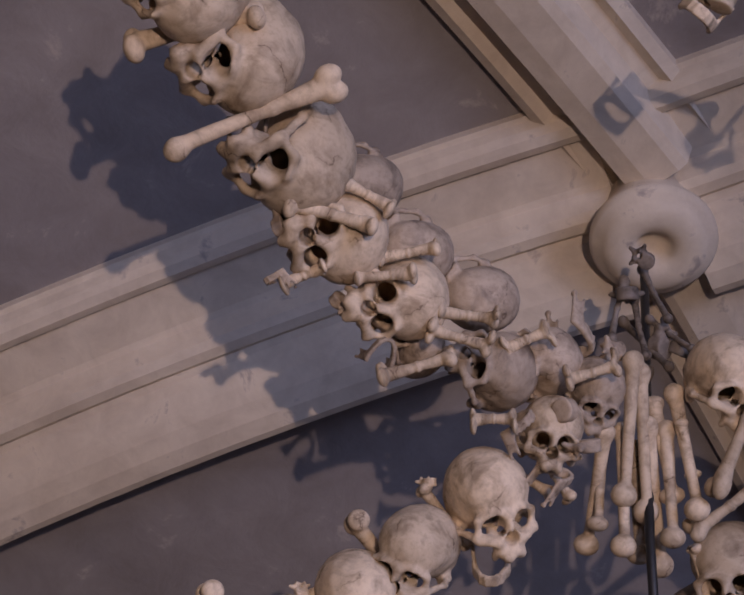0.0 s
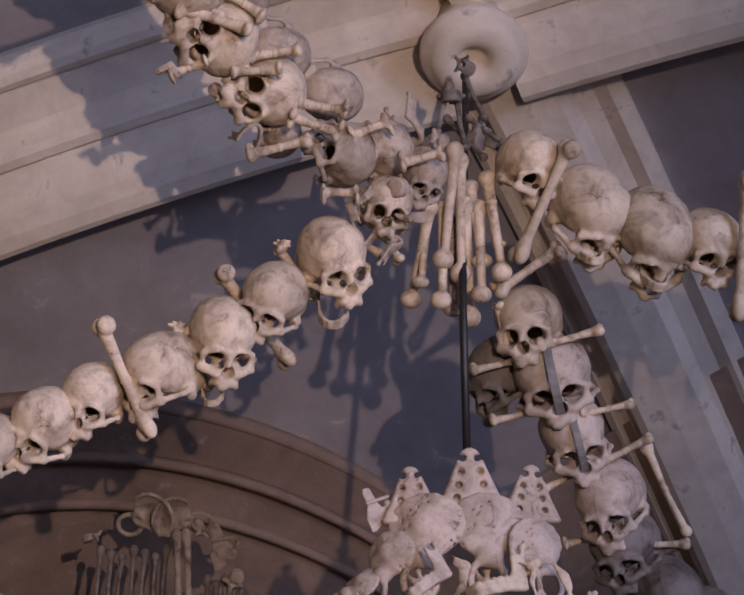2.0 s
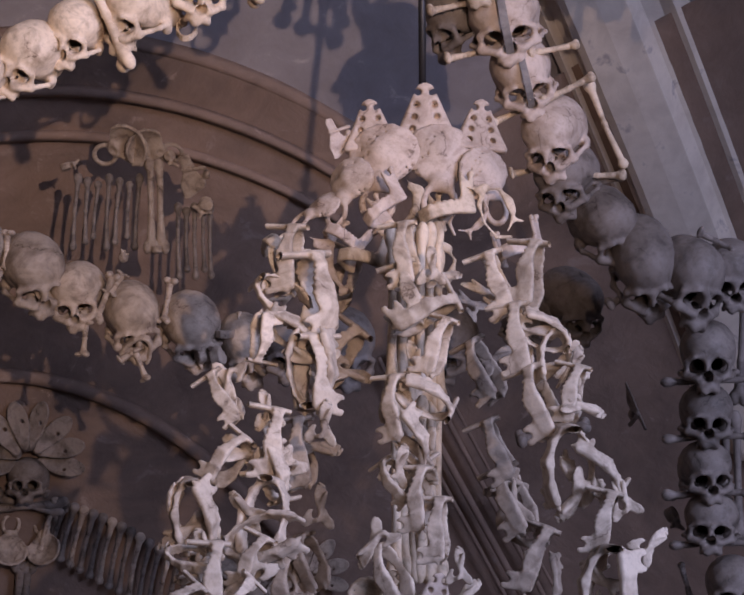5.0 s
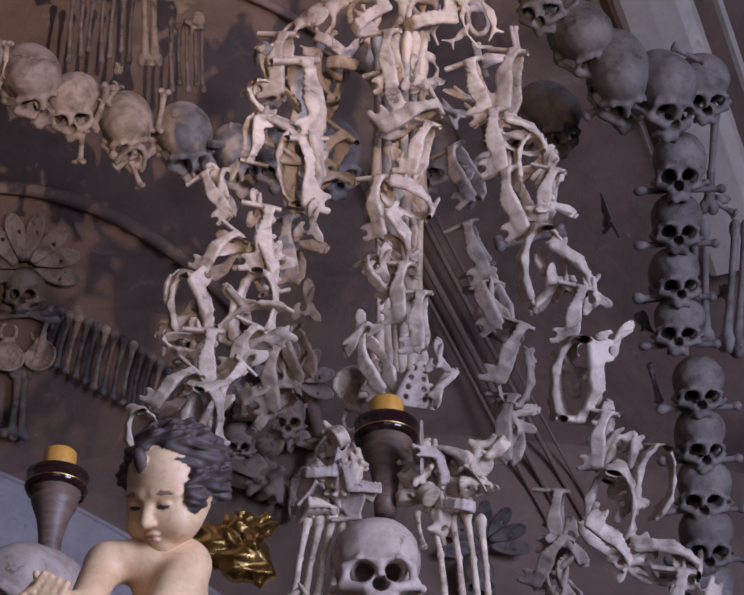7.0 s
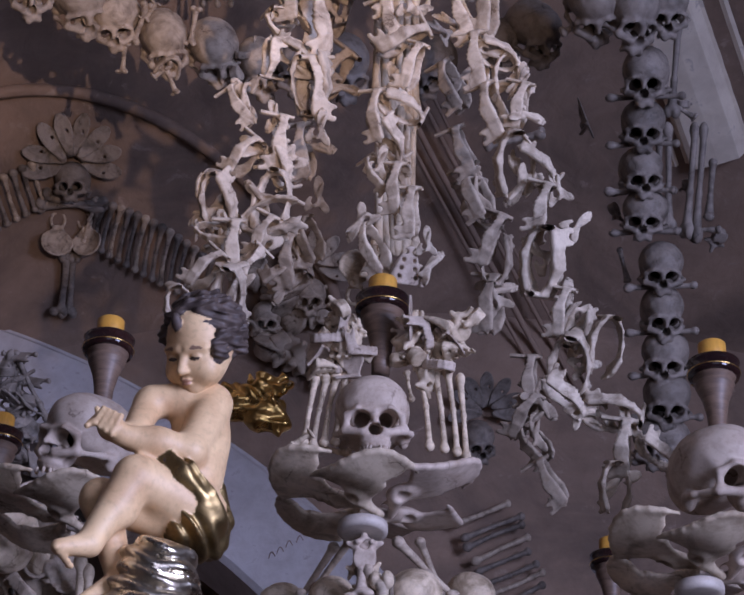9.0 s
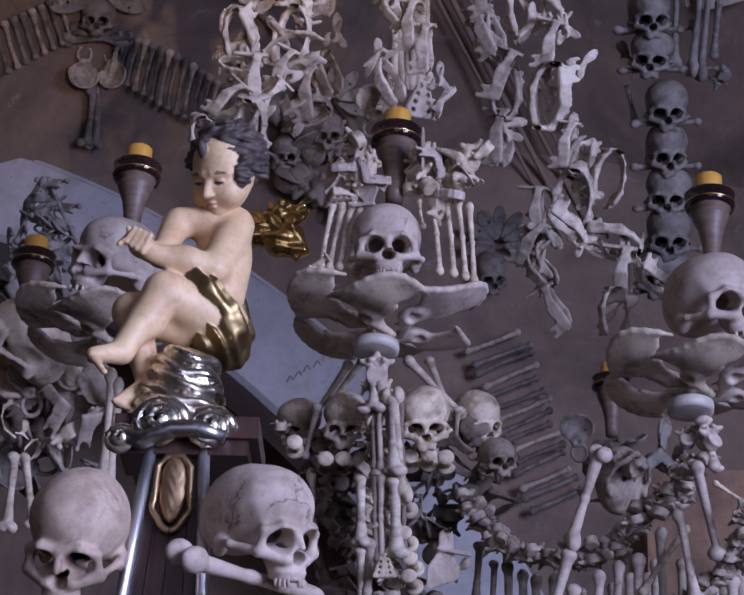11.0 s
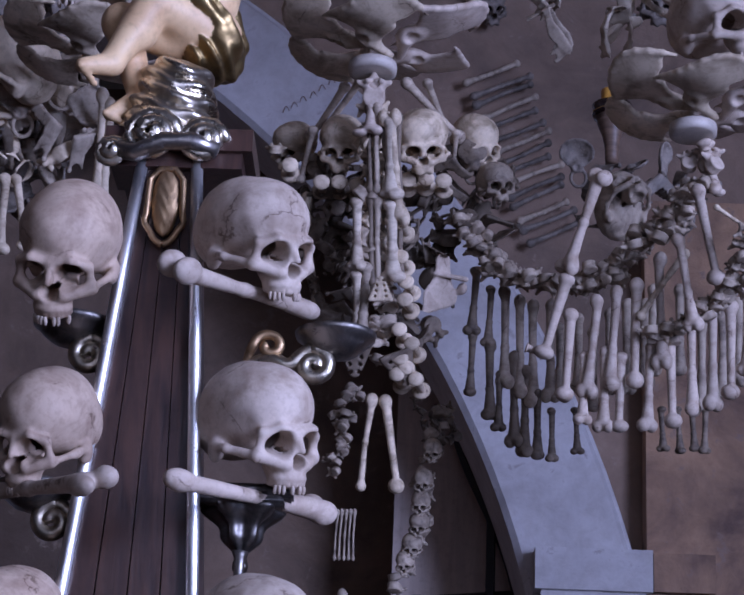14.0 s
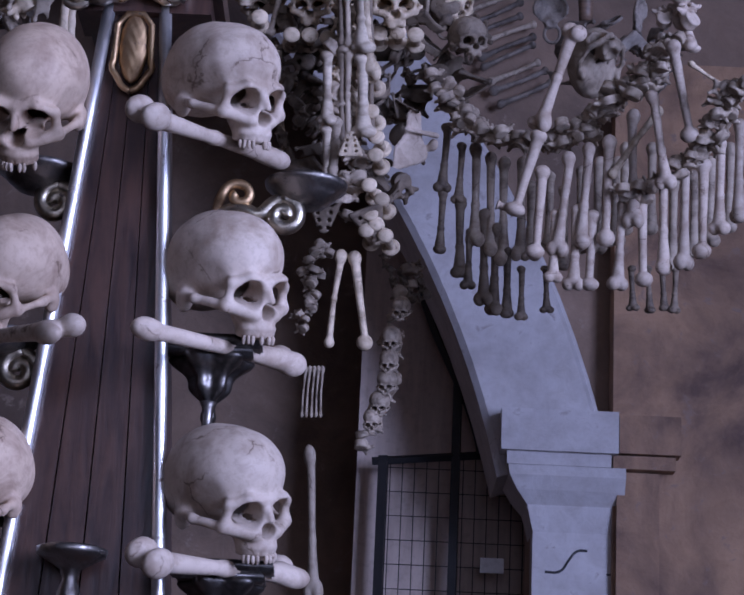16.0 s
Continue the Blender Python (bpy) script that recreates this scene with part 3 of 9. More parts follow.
def sweep(bm, path, profile, closed=True):
    """Drags a section, (side, out) points, along frames (place, side, out)."""
    rows = [[bm.verts.new(Vector(p) + Vector(s) * u + Vector(o) * w) for u, w in profile] for p, s, o in path]
    n = len(profile)
    for a, b in zip(rows, rows[1:]):
        for i in range(n if closed else n - 1):
            bm.faces.new((a[i], a[(i + 1) % n], b[(i + 1) % n], b[i]))
    if closed:
        bm.faces.new(rows[0][::-1])
        bm.faces.new(rows[-1])


def rounded(pts, rounds=2):
    """Cuts the corners of a line of points."""
    pts = [Vector(p) for p in pts]
    for _ in range(rounds):
        out = [pts[0]]
        for a, b in zip(pts, pts[1:]):
            out += [a.lerp(b, 0.25), a.lerp(b, 0.75)]
        pts = out + [pts[-1]]
    return pts


def tube(bm, pts, r, steps=8):
    path = []
    for i, p in enumerate(pts):
        t = (Vector(pts[min(i + 1, len(pts) - 1)]) - Vector(pts[max(i - 1, 0)])).normalized()
        s = t.cross(Vector((0.31, 0.2, 0.93))).normalized()
        path.append((p, s, t.cross(s)))
    sweep(bm, path, [(r * math.cos(2 * math.pi * k / steps), r * math.sin(2 * math.pi * k / steps)) for k in range(steps)])


def thing(name, x, y, z, label, category, group="", kind=""):
    ob = new(name)
    ob.empty_display_size = 0.05
    ob.matrix_world = Matrix.Translation((x, y, z))
    return tagged(ob, label, category, group, kind)


def under(ob, parent):
    if parent:
        ob.parent = parent
        ob.matrix_parent_inverse = parent.matrix_basis.inverted()
    return ob


# ---- the setting ----
APEX, ROUND, CX, CY = 6.45, 5.5, 0.044, 3.24


def vault_z(x, y, lift=0.0):
    return max(APEX - ROUND + math.sqrt(max((ROUND - lift) ** 2 - (x - CX) ** 2 - (y - CY) ** 2, 0)), 5.05 - lift)


def far_arch_y(x):
    """Where the vault's pale web ends and the brown arch band begins."""
    u = x + 1.1
    return max(min(4.19 + 0.06 * u + 0.36 * u * u, 4.68 - 0.75 * x), 3.7)


def web(bm, x0, x1, y0, y1, nx, ny, lift, up=0.0):
    grid = []
    for i in range(nx + 1):
        row = []
        x = x0 + (x1 - x0) * i / nx
        a, b = (y0(x) if callable(y0) else y0), (y1(x) if callable(y1) else y1)
        for j in range(ny + 1):
            y = a + (b - a) * j / ny
            row.append(bm.verts.new((x, y, vault_z(x, y, lift) + up)))
        grid.append(row)
    for i in range(nx):
        for j in range(ny):
            bm.faces.new((grid[i][j], grid[i][j + 1], grid[i + 1][j + 1], grid[i + 1][j]))
    return grid


bm = bmesh.new()
web(bm, -6.3, 4.3, -3.7, 6.4, 48, 46, 0.0)
ceiling = mesh_part("ceiling", bm, VAULT, None, "", True)
tagged(ceiling, "grey mauve plastered vault web with soft stains", "ceiling", kind="structure")

# The darker band of the far wall arch, a hand's width below the web
bm = bmesh.new()
web(bm, -2.6, 2.6, lambda x: min(far_arch_y(x), 6.0), lambda x: 6.3, 60, 24, 0.035)
edge = [((x, min(far_arch_y(x), 6.0), vault_z(x, min(far_arch_y(x), 6.0), 0.02)), (0, 1, 0), (0, 0, 1)) for x in np.linspace(-2.6, 0.0, 50)]
sweep(bm, edge, [(0, -0.02), (0.03, -0.02), (0.03, 0.03), (0, 0.03)])
for lift, shift in ((0.05, 0.16), (0.045, 0.3)):
    line = [((x, far_arch_y(x) + shift, vault_z(x, far_arch_y(x) + shift, lift)), (0, 1, 0), (0, 0, 1)) for x in np.linspace(-2.6, -0.2, 40)]
    sweep(bm, line, [(-0.012, -0.008), (0.012, -0.008), (0.012, 0.02), (-0.012, 0.02)])
band = mesh_part("trim", bm, BROWN, None, "", True)
tagged(band, "brown weathered plaster band of the far arch", "arch", kind="structure")


def arch_trim(x0, x1, fy, r, mat, label):
    bm = bmesh.new()
    pts = [(x, fy(x), vault_z(x, fy(x), 0.045) if fy(x) < 6.05 else 5.5) for x in np.linspace(x0, x1, 40)]
    tube(bm, pts, r, 8)
    return tagged(mesh_part("trim", bm, mat, None, "", True), label, "moulding", kind="structure")


arch_trim(-2.0, 0.0, lambda x: 5.2 + 0.2 * (x + 1.2) + 0.66 * (x + 1.2) ** 2 if x > -1.35 else 5.19, 0.022, BROWN, "thin brown plaster moulding of the inner arch")


def rib(name, azimuth, length, section, mat, label, start=0.06, shift=0.0):
    """A moulded rib on the web, from the boss outwards."""
    a = radians(azimuth)
    dx, dy = math.cos(a), math.sin(a)
    side = Vector((-dy, dx, 0))
    path = []
    for i in range(25):
        s = start + (length - start) * i / 24
        x, y = CX + dx * s - dy * shift, CY + dy * s + dx * shift
        n = Vector((x - CX, y - CY, vault_z(x, y) - (APEX - ROUND))).normalized()
        t = Vector((dx, dy, 0))
        t = (t - n * t.dot(n)).normalized()
        path.append(((x, y, vault_z(x, y)), n.cross(t), -n))
    bm = bmesh.new()
    sweep(bm, path, section)
    ob = mesh_part(name, bm, mat, None)
    return tagged(ob, label, "vault rib", kind="structure")


BROAD = [(-0.17, -0.02), (-0.175, 0.14), (-0.168, 0.16), (-0.15, 0.168), (-0.115, 0.165), (-0.08, 0.152), (-0.05, 0.132), (-0.028, 0.108), (-0.016, 0.09), (0.0, 0.086), (0.012, 0.098), (0.034, 0.1),
         (0.05, 0.09), (0.058, 0.068), (0.066, 0.05), (0.08, 0.046), (0.175, 0.04), (0.182, 0.056), (0.2, 0.066), (0.22, 0.062), (0.232, 0.048), (0.24, 0.03), (0.25, 0.026), (0.25, -0.02)]
SLIM = [(-0.14, -0.02), (-0.14, 0.03), (-0.12, 0.045), (-0.1, 0.03), (-0.075, 0.04), (-0.06, 0.09), (-0.02, 0.1), (0.04, 0.1), (0.06, 0.09), (0.075, 0.04), (0.1, 0.03), (0.12, 0.045), (0.14, 0.03), (0.14, -0.02)]
rib("trim", 165, 3.6, BROAD, RIBSTONE, "broad warm plaster vault rib with stepped mouldings")
rib("trim", -20, 3.4, [(-u, w) for u, w in BROAD[::-1]], RIBSTONE, "broad warm plaster vault rib with stepped mouldings")
rib("trim", 238, 3.6, SLIM, RIBSTONE, "slim pale plaster vault rib catching window light", 0.06, 0.06)
rib("trim", 66, 2.45, [(u * 1.75 if u < 0 else u, w) for u, w in SLIM], RIBSTONE, "slim pale plaster vault rib catching window light")

bm = bmesh.new()
lathe(bm, [(0.02, 0.16), (0.1, 0.16), (0.105, 0.1), (0.11, 0.075), (0.128, 0.062), (0.138, 0.05), (0.139, 0.038), (0.13, 0.026), (0.118, 0.022), (0.112, 0.012), (0.096, 0.003), (0.07, 0.0), (0.05, 0.004), (0.04, 0.012), (0.034, 0.03), (0.02, 0.04)], 40, (CX, CY, 6.238))
for v in bm.verts:
    v.co.x, v.co.y = CX + (v.co.x - CX) * 0.86, CY + (v.co.y - CY) * 0.86
tagged(mesh_part("trim", bm, RIBSTONE, None, "", True), "round moulded plaster boss at the rib crossing", "vault boss", kind="structure")

# Walls, floor
FAR = 6.1


def arch_pt(cx, cz, rx, rz, a):
    return cx + rx * math.cos(a), cz + rz * math.sin(a)


ACX, ACZ, ARX, ARZ = -2.6, 2.2, 3.12, 3.12   # inner edge of the pale arch
bm = bmesh.new()
steps = 40
SPRING = math.asin(0.75 / ARZ)
arc = [arch_pt(ACX, ACZ, ARX, ARZ, SPRING + (math.pi - SPRING) * i / steps) for i in range(steps + 1)]
low = [(0.55, 0), (0.55, ACZ + 0.75)] + arc + [(ACX - ARX, 0)]
for y in (FAR, FAR + 0.22):
    quads = [((x, z), (u, w), (u, 6.4), (x, 6.4)) for (x, z), (u, w) in zip(arc, arc[1:])]
    quads.append(((0.55, 0), (4.2, 0), (4.2, ACZ + 0.75), (0.55, ACZ + 0.75)))
    quads.append((arc[0], (4.2, ACZ + 0.75), (4.2, 6.4), (arc[0][0], 6.4)))
    quads.append(((-6.2, 0), (ACX - ARX, 0), (ACX - ARX, 6.4), (-6.2, 6.4)))
    for q in quads:
        bm.faces.new([bm.verts.new((x, y, z)) for x, z in q])
for (x, z), (u, w) in zip(low, low[1:]):
    bm.faces.new([bm.verts.new(c) for c in ((x, FAR, z), (x, FAR + 0.22, z), (u, FAR + 0.22, w), (u, FAR, w))])
tagged(mesh_part("wall_north", bm, BROWN), "brown flaking plaster wall with an arched opening", "wall", kind="structure")


def slab(name, lo, hi, mat, label, cat):
    bm = bmesh.new()
    box(bm, lo, hi)
    return tagged(mesh_part(name, bm, mat), label, cat, kind="structure")


slab("floor", (-6.2, -3.6, -0.2), (4.4, 9.2, 0), PLUM, "dark worn stone floor", "floor")
slab("wall_west", (-6.4, -3.6, 0), (-6.2, 9.2, 6.6), BROWN, "brown plaster wall", "wall")
slab("wall_back", (-6.2, 9.0, 0), (4.4, 9.2, 6.6), STONE, "plain shaded wall beyond the arch", "wall")
# Unseen wall; its opening is made up to hold the south fill lamp
bm = bmesh.new()
for lo, hi in (((-6.2, -3.8, 0), (-0.8, -3.6, 6.6)), ((2.4, -3.8, 0), (4.4, -3.6, 6.6)), ((-0.8, -3.8, 0), (2.4, -3.6, 1.2)), ((-0.8, -3.8, 4.4), (2.4, -3.6, 6.6))):
    box(bm, lo, hi)
tagged(mesh_part("wall_south", bm, BROWN), "unseen plaster wall with a broad opening added for the fill lamp", "wall", kind="structure")
bm = bmesh.new()
for lo, hi in (((4.2, -3.6, 0), (4.4, -2.2, 6.6)), ((4.2, 0.2, 0), (4.4, 9.2, 6.6)), ((4.2, -2.2, 0), (4.4, 0.2, 1.6)), ((4.2, -2.2, 4.6), (4.4, 0.2, 6.6))):
    box(bm, lo, hi)
tagged(mesh_part("wall_east", bm, BROWN), "plaster wall with a tall window opening", "wall", kind="structure")
slab("roof_back", (-6.2, 6.3, 6.5), (4.4, 9.2, 6.6), BROWN, "plain shaded ceiling beyond the arch", "ceiling")

# The pale arch and the pier that carries it
bm = bmesh.new()
prof = [(-0.004, 0.22), (-0.004, -0.1), (0.015, -0.12), (0.325, -0.12), (0.34, -0.1), (0.35, -0.1), (0.358, -0.06), (0.358, 0.02)]
path = []
for i in range(61):
    a = radians(13 + 133.3 * i / 60)
    x, z = arch_pt(ACX, ACZ, ARX, ARZ, a)
    n = Vector((math.cos(a) / ARX, 0, math.sin(a) / ARZ)).normalized()
    path.append(((x, FAR, z), n, (0, 1, 0)))
sweep(bm, path, prof)
tagged(mesh_part("trim", bm, STONE), "pale whitewashed stone arch with a scratched face", "arch", kind="structure")


def pier(x0, x1):
    bm = bmesh.new()
    y0 = FAR - 0.22
    box(bm, (x0 + 0.02, y0 + 0.02, 2.97), (x1 - 0.02, FAR + 0.1, 3.1))
    box(bm, (x0 + 0.04, y0 + 0.04, 2.93), (x1 - 0.04, FAR + 0.1, 2.97))
    sec = [(0.045, 2.93), (0.05, 2.9), (0.075, 2.86), (0.11, 2.82), (0.13, 2.74), (0.135, 0.0)]
    rows = [[bm.verts.new(c) for c in ((x0 + i, FAR + 0.1, z), (x0 + i, y0 + i, z), (x1 + 0.006, y0 + i, z), (x1 + 0.006, FAR + 0.1, z))] for i, z in sec]
    for a, b in zip(rows, rows[1:]):
        for k in range(3):
            bm.faces.new((a[k], a[k + 1], b[k + 1], b[k]))
    return tagged(mesh_part("pier_capital", bm, STONE), "pale stone pier capital with a moulded impost", "capital", kind="structure")


pier(0.42, 0.818)
slab("wall_pier", (0.79, FAR - 0.115, 0), (4.2, FAR - 0.004, 4.3), PIERBROWN, "brown plaster pier beside the arch", "wall")
bm = bmesh.new()
box(bm, (0.802, FAR - 0.188, 2.975), (0.99, FAR - 0.1, 3.095))
box(bm, (0.785, FAR - 0.172, 2.93), (0.975, FAR - 0.1, 2.971))
box(bm, (0.8, FAR - 0.14, 0.0), (0.93, FAR - 0.1, 2.926))
tagged(mesh_part("trim", bm, PIERBROWN), "weathered brown impost block beside the capital", "impost", kind="structure")

# Carved mark on the pier
bm = bmesh.new()
tube(bm, rounded([(0.589, 6.012, 2.618), (0.638, 6.012, 2.616), (0.661, 6.012, 2.658), (0.685, 6.012, 2.688), (0.718, 6.012, 2.687)]), 0.005, 6)
tube(bm, [(0.824, 6.012, 2.864), (0.832, 6.012, 2.622), (0.777, 6.012, 2.617)], 0.0045, 6)
tagged(mesh_part("trim", bm, IRON), "dark cut lines on the pier face", "carving", kind="structure")

# Scratched marks on the face of the pale arch
bm = bmesh.new()
tube(bm, rounded([(-0.419, 5.975, 4.572), (-0.411, 5.975, 4.603), (-0.397, 5.975, 4.580)]), 0.0014, 5)
tube(bm, rounded([(-0.393, 5.975, 4.589), (-0.384, 5.975, 4.620), (-0.370, 5.975, 4.597)]), 0.0014, 5)
tube(bm, rounded([(-0.365, 5.975, 4.612), (-0.356, 5.975, 4.643), (-0.342, 5.975, 4.620)]), 0.0014, 5)
tube(bm, rounded([(-0.330, 5.975, 4.631), (-0.322, 5.975, 4.662), (-0.308, 5.975, 4.639)]), 0.0014, 5)
tube(bm, rounded([(-0.302, 5.975, 4.657), (-0.294, 5.975, 4.688), (-0.280, 5.975, 4.665)]), 0.0014, 5)
tube(bm, rounded([(-0.271, 5.975, 4.683), (-0.262, 5.975, 4.714), (-0.248, 5.975, 4.691)]), 0.0014, 5)
tagged(mesh_part("trim", bm, BROWN, None, "", True), "faint brown scratched strokes on the pale arch", "carving", kind="structure")

# The grille door in the opening
def grille():
    y = 6.42
    g = thing("grille_door", 0.3, y, 0, "black iron pointed grille door with thin wire mesh", "door", kind="structure")
    bars = [((0.088, y, 0), (0.088, y, 3.046), 0.021), ((0.326, y, 0), (0.326, y, 3.503), 0.019), ((0.05, y, 3.027), (0.63, y, 3.085), 0.015), ((0.611, y, 0), (0.611, y, 3.123), 0.019)]
    for a, b, r in bars:
        bm = bmesh.new()
        tube(bm, [a, b], r, 4)
        under(mesh_part("bar", bm, IRON), g)
    bm = bmesh.new()
    tube(bm, [(0.297 - 0.11 * math.sin(1.57 * k / 12) ** 2 + 0.11 * (1 - k / 12), y, 3.075 + 0.58 * k / 12) for k in range(13)], 0.015, 4)
    under(mesh_part("curved_bar", bm, IRON), g)
    for i in range(13):
        bm = bmesh.new()
        x = 0.112 + 0.04 * i
        tube(bm, [(x, y, 1.2), (x, y, 3.046)], 0.0021, 4)
        under(mesh_part("wire", bm, IRON), g)
    for i in range(6):
        bm = bmesh.new()
        z = 2.609 + 0.08 * i
        tube(bm, [(0.088, y, z), (0.611, y, z)], 0.0017, 4)
        under(mesh_part("wire", bm, IRON), g)
    bm = bmesh.new()
    box(bm, (0.0, y + 0.12, 0), (0.9, y + 0.16, 4.2))
    under(mesh_part("backing", bm, DARK, None, "dim brown boards behind the mesh"), g)
    bm = bmesh.new()
    box(bm, (0.413, y - 0.05, 2.666), (0.489, y - 0.045, 2.715))
    tagged(mesh_part("card", bm, PAPER), "small white paper card fixed to the grille", "card")


grille()
bm = bmesh.new()
box(bm, (-1.6, 7.1, 0), (0.6, 7.15, 5.2))
tagged(mesh_part("wall_recess", bm, BROWN), "grey shaded wall beside the grille", "wall", kind="structure")


# ---- kinds of things ----
def skull(x, y, z, rx, ry, rz, size, mat=None, parent=None, kind="skull", label="", group=""):
    r = random.Random(round(1000 * (x + y + z)))
    ob = piece("skull", kind, mat or BONE, pose(x, y, z, rx, ry, rz), tuple(size * r.uniform(0.94, 1.06) for _ in range(3)))
    if kind == "fine_skull":
        teeth(ob, round(z * 1000))
    if parent:
        return under(ob, parent)
    return tagged(ob, label or "weathered ivory skull without a jaw", "skull", group)


def strap(parent, x, y, z, rx, ry, rz, size):
    """A flat grey band round a skull from brow to nape."""
    bm = bmesh.new()
    ring = []
    for k in range(33):
        a = 2 * math.pi * k / 32
        o = Vector((0, math.cos(a), math.sin(a)))
        ring.append((Vector((0, 0.002 + 0.106 * math.cos(a), 0.004 + 0.09 * math.sin(a))), (1, 0, 0), o))
    sweep(bm, ring, [(-0.008, 0), (0.008, 0), (0.008, 0.003), (-0.008, 0.003)])
    ob = mesh_part("strap", bm, STRAP, None, "dull grey metal strap")
    ob.matrix_world = pose(x, y, z, rx, ry, rz) @ Matrix.Scale(size, 4)
    return under(ob, parent)


def teeth(ob, seed):
    """Single worn teeth in the upper jaw of a skull, some of them lost."""
    r = random.Random(seed)
    if "tooth" not in MESH:
        MESH["tooth"] = net_mesh("tooth", lambda p: smax(egg(p, (0, 0, 0), (0.0032, 0.0036, 0.0075)), p[..., 2] - 0.006, 0.001), (-0.005, -0.006, -0.009), (0.005, 0.006, 0.009), 0.0014, [PALE])
    for k in range(12):
        if r.random() < 0.35:
            continue
        a = radians(-75 + 150 * k / 11)
        t = new("tooth", MESH["tooth"])
        t.parent = ob
        t.matrix_basis = pose(0.0265 * math.sin(a), -0.064 - 0.0265 * math.cos(a), -0.0855, r.uniform(-6, 6), r.uniform(-5, 5), -math.degrees(a) * -1)


def bit(name, kind, x, y, z, rx, ry, rz, size, mat, parent):
    return under(piece(name, kind, mat, pose(x, y, z, rx, ry, rz), float(size)), parent)


def stick(parent, mat, kind, thick, spin, x, y, z, u, v, w):
    m, length = between((x, y, z), (u, v, w), spin)
    thick *= min(max(length / 0.17, 0.68), 1)
    return under(piece("bone", kind, mat, m, (thick, thick, length / 0.3)), parent)


def candlestick(parent, x, y, z, s):
    """A turned wooden stem, a dark drip cup and a stump of ochre candle, parts of the chandelier."""
    bm = bmesh.new()
    lathe(bm, [(0.016 * s, -0.126 * s), (0.017 * s, -0.1 * s), (0.018 * s, -0.08 * s), (0.024 * s, -0.05 * s), (0.034 * s, -0.025 * s), (0.036 * s, -0.018 * s), (0.032 * s, -0.012 * s), (0.04 * s, -0.004 * s)], 24, (x, y, z))
    stem = under(mesh_part("candle_stem", bm, WOOD, None, "turned brown wooden candle stem", True), parent)
    bm = bmesh.new()
    lathe(bm, [(0.03 * s, -0.006 * s), (0.045 * s, -0.004 * s), (0.048 * s, 0.004 * s), (0.046 * s, 0.01 * s), (0.046 * s, 0.02 * s), (0.048 * s, 0.026 * s), (0.042 * s, 0.027 * s), (0.04 * s, 0.012 * s), (0.02 * s, 0.012 * s)], 32, (x, y, z))
    under(mesh_part("drip_cup", bm, CUP, None, "dark glossy drip cup with a fine gold line", True), stem)
    bm = bmesh.new()
    lathe(bm, [(0.0472 * s, 0.003 * s), (0.0488 * s, 0.0045 * s), (0.0472 * s, 0.006 * s)], 32, (x, y, z))
    under(mesh_part("gold_line", bm, GILT, None, "thin gold line", True), stem)
    bm = bmesh.new()
    lathe(bm, [(0.025 * s, 0.01 * s), (0.0255 * s, 0.066 * s), (0.0235 * s, 0.068 * s), (0.012 * s, 0.064 * s)], 20, (x, y, z))
    under(mesh_part("candle", bm, WAX, None, "burnt-down ochre wax candle", True), stem)


def dangle_ring(parent, x, y, z, r):
    bm = bmesh.new()
    lathe(bm, [(r * 0.8, -0.012), (r, -0.01), (r * 1.02, 0), (r, 0.01), (r * 0.8, 0.012)], 28, (x, y, z))
    under(mesh_part("disc", bm, RIM, None, "whitish turned disc", True), parent)


# ---- garlands of skulls under the vault ----

g = thing("skull_garland", -0.04, 2.98, 5.63, "swag of ivory skulls and long bones strung below the vault", "garland", "garlands of the vault")
skull(-0.233, 3.129, 5.415, 62, -27, 10, 0.855, BONE, parent=g)
skull(-0.342, 3.166, 5.348, 68, 23, 10, 0.806, BONE, parent=g)
skull(-0.432, 3.207, 5.288, 63, -11, 16, 0.848, BONE, parent=g)
skull(-0.536, 3.233, 5.224, 51, 29, -27, 0.843, BONE, parent=g)
skull(-0.656, 3.247, 5.176, 55, 14, -4, 0.760, BONE, parent=g)
skull(-0.738, 3.261, 5.118, 60, 29, 4, 0.775, BONE, parent=g)
skull(-0.822, 3.264, 5.068, 58, 13, 2, 0.728, BONE, parent=g)
skull(-0.896, 3.267, 5.017, 58, -9, 15, 0.767, BONE, parent=g)
skull(-0.977, 3.265, 4.967, 57, 14, -5, 0.764, BONE, parent=g)
stick(g, BONE, "femur", 0.95, 40, -0.444, 3.134, 5.403, -0.307, 3.278, 5.293)
stick(g, BONE, "femur", 0.95, 40, -0.337, 3.116, 5.443, -0.262, 3.192, 5.386)
stick(g, BONE, "femur", 0.95, 40, -0.234, 3.101, 5.490, -0.135, 3.154, 5.453)
stick(g, BONE, "femur", 0.95, 40, -0.640, 3.115, 5.243, -0.547, 3.281, 5.108)
stick(g, BONE, "femur", 0.95, 40, -0.505, 3.199, 5.313, -0.457, 3.288, 5.239)
stick(g, BONE, "femur", 0.95, 40, -0.161, 3.085, 5.482, -0.108, 3.149, 5.432)
bit("jaw_bone", "jaw", -0.234, 3.197, 5.357, 69, -1, 1, 0.562, BONE, g)
bit("jaw_bone", "jaw", -0.451, 3.275, 5.224, 69, -1, 1, 0.409, BONE, g)
bit("vertebra", "vertebra", -0.324, 3.113, 5.447, 44, -23, 22, 0.452, BONE, g)
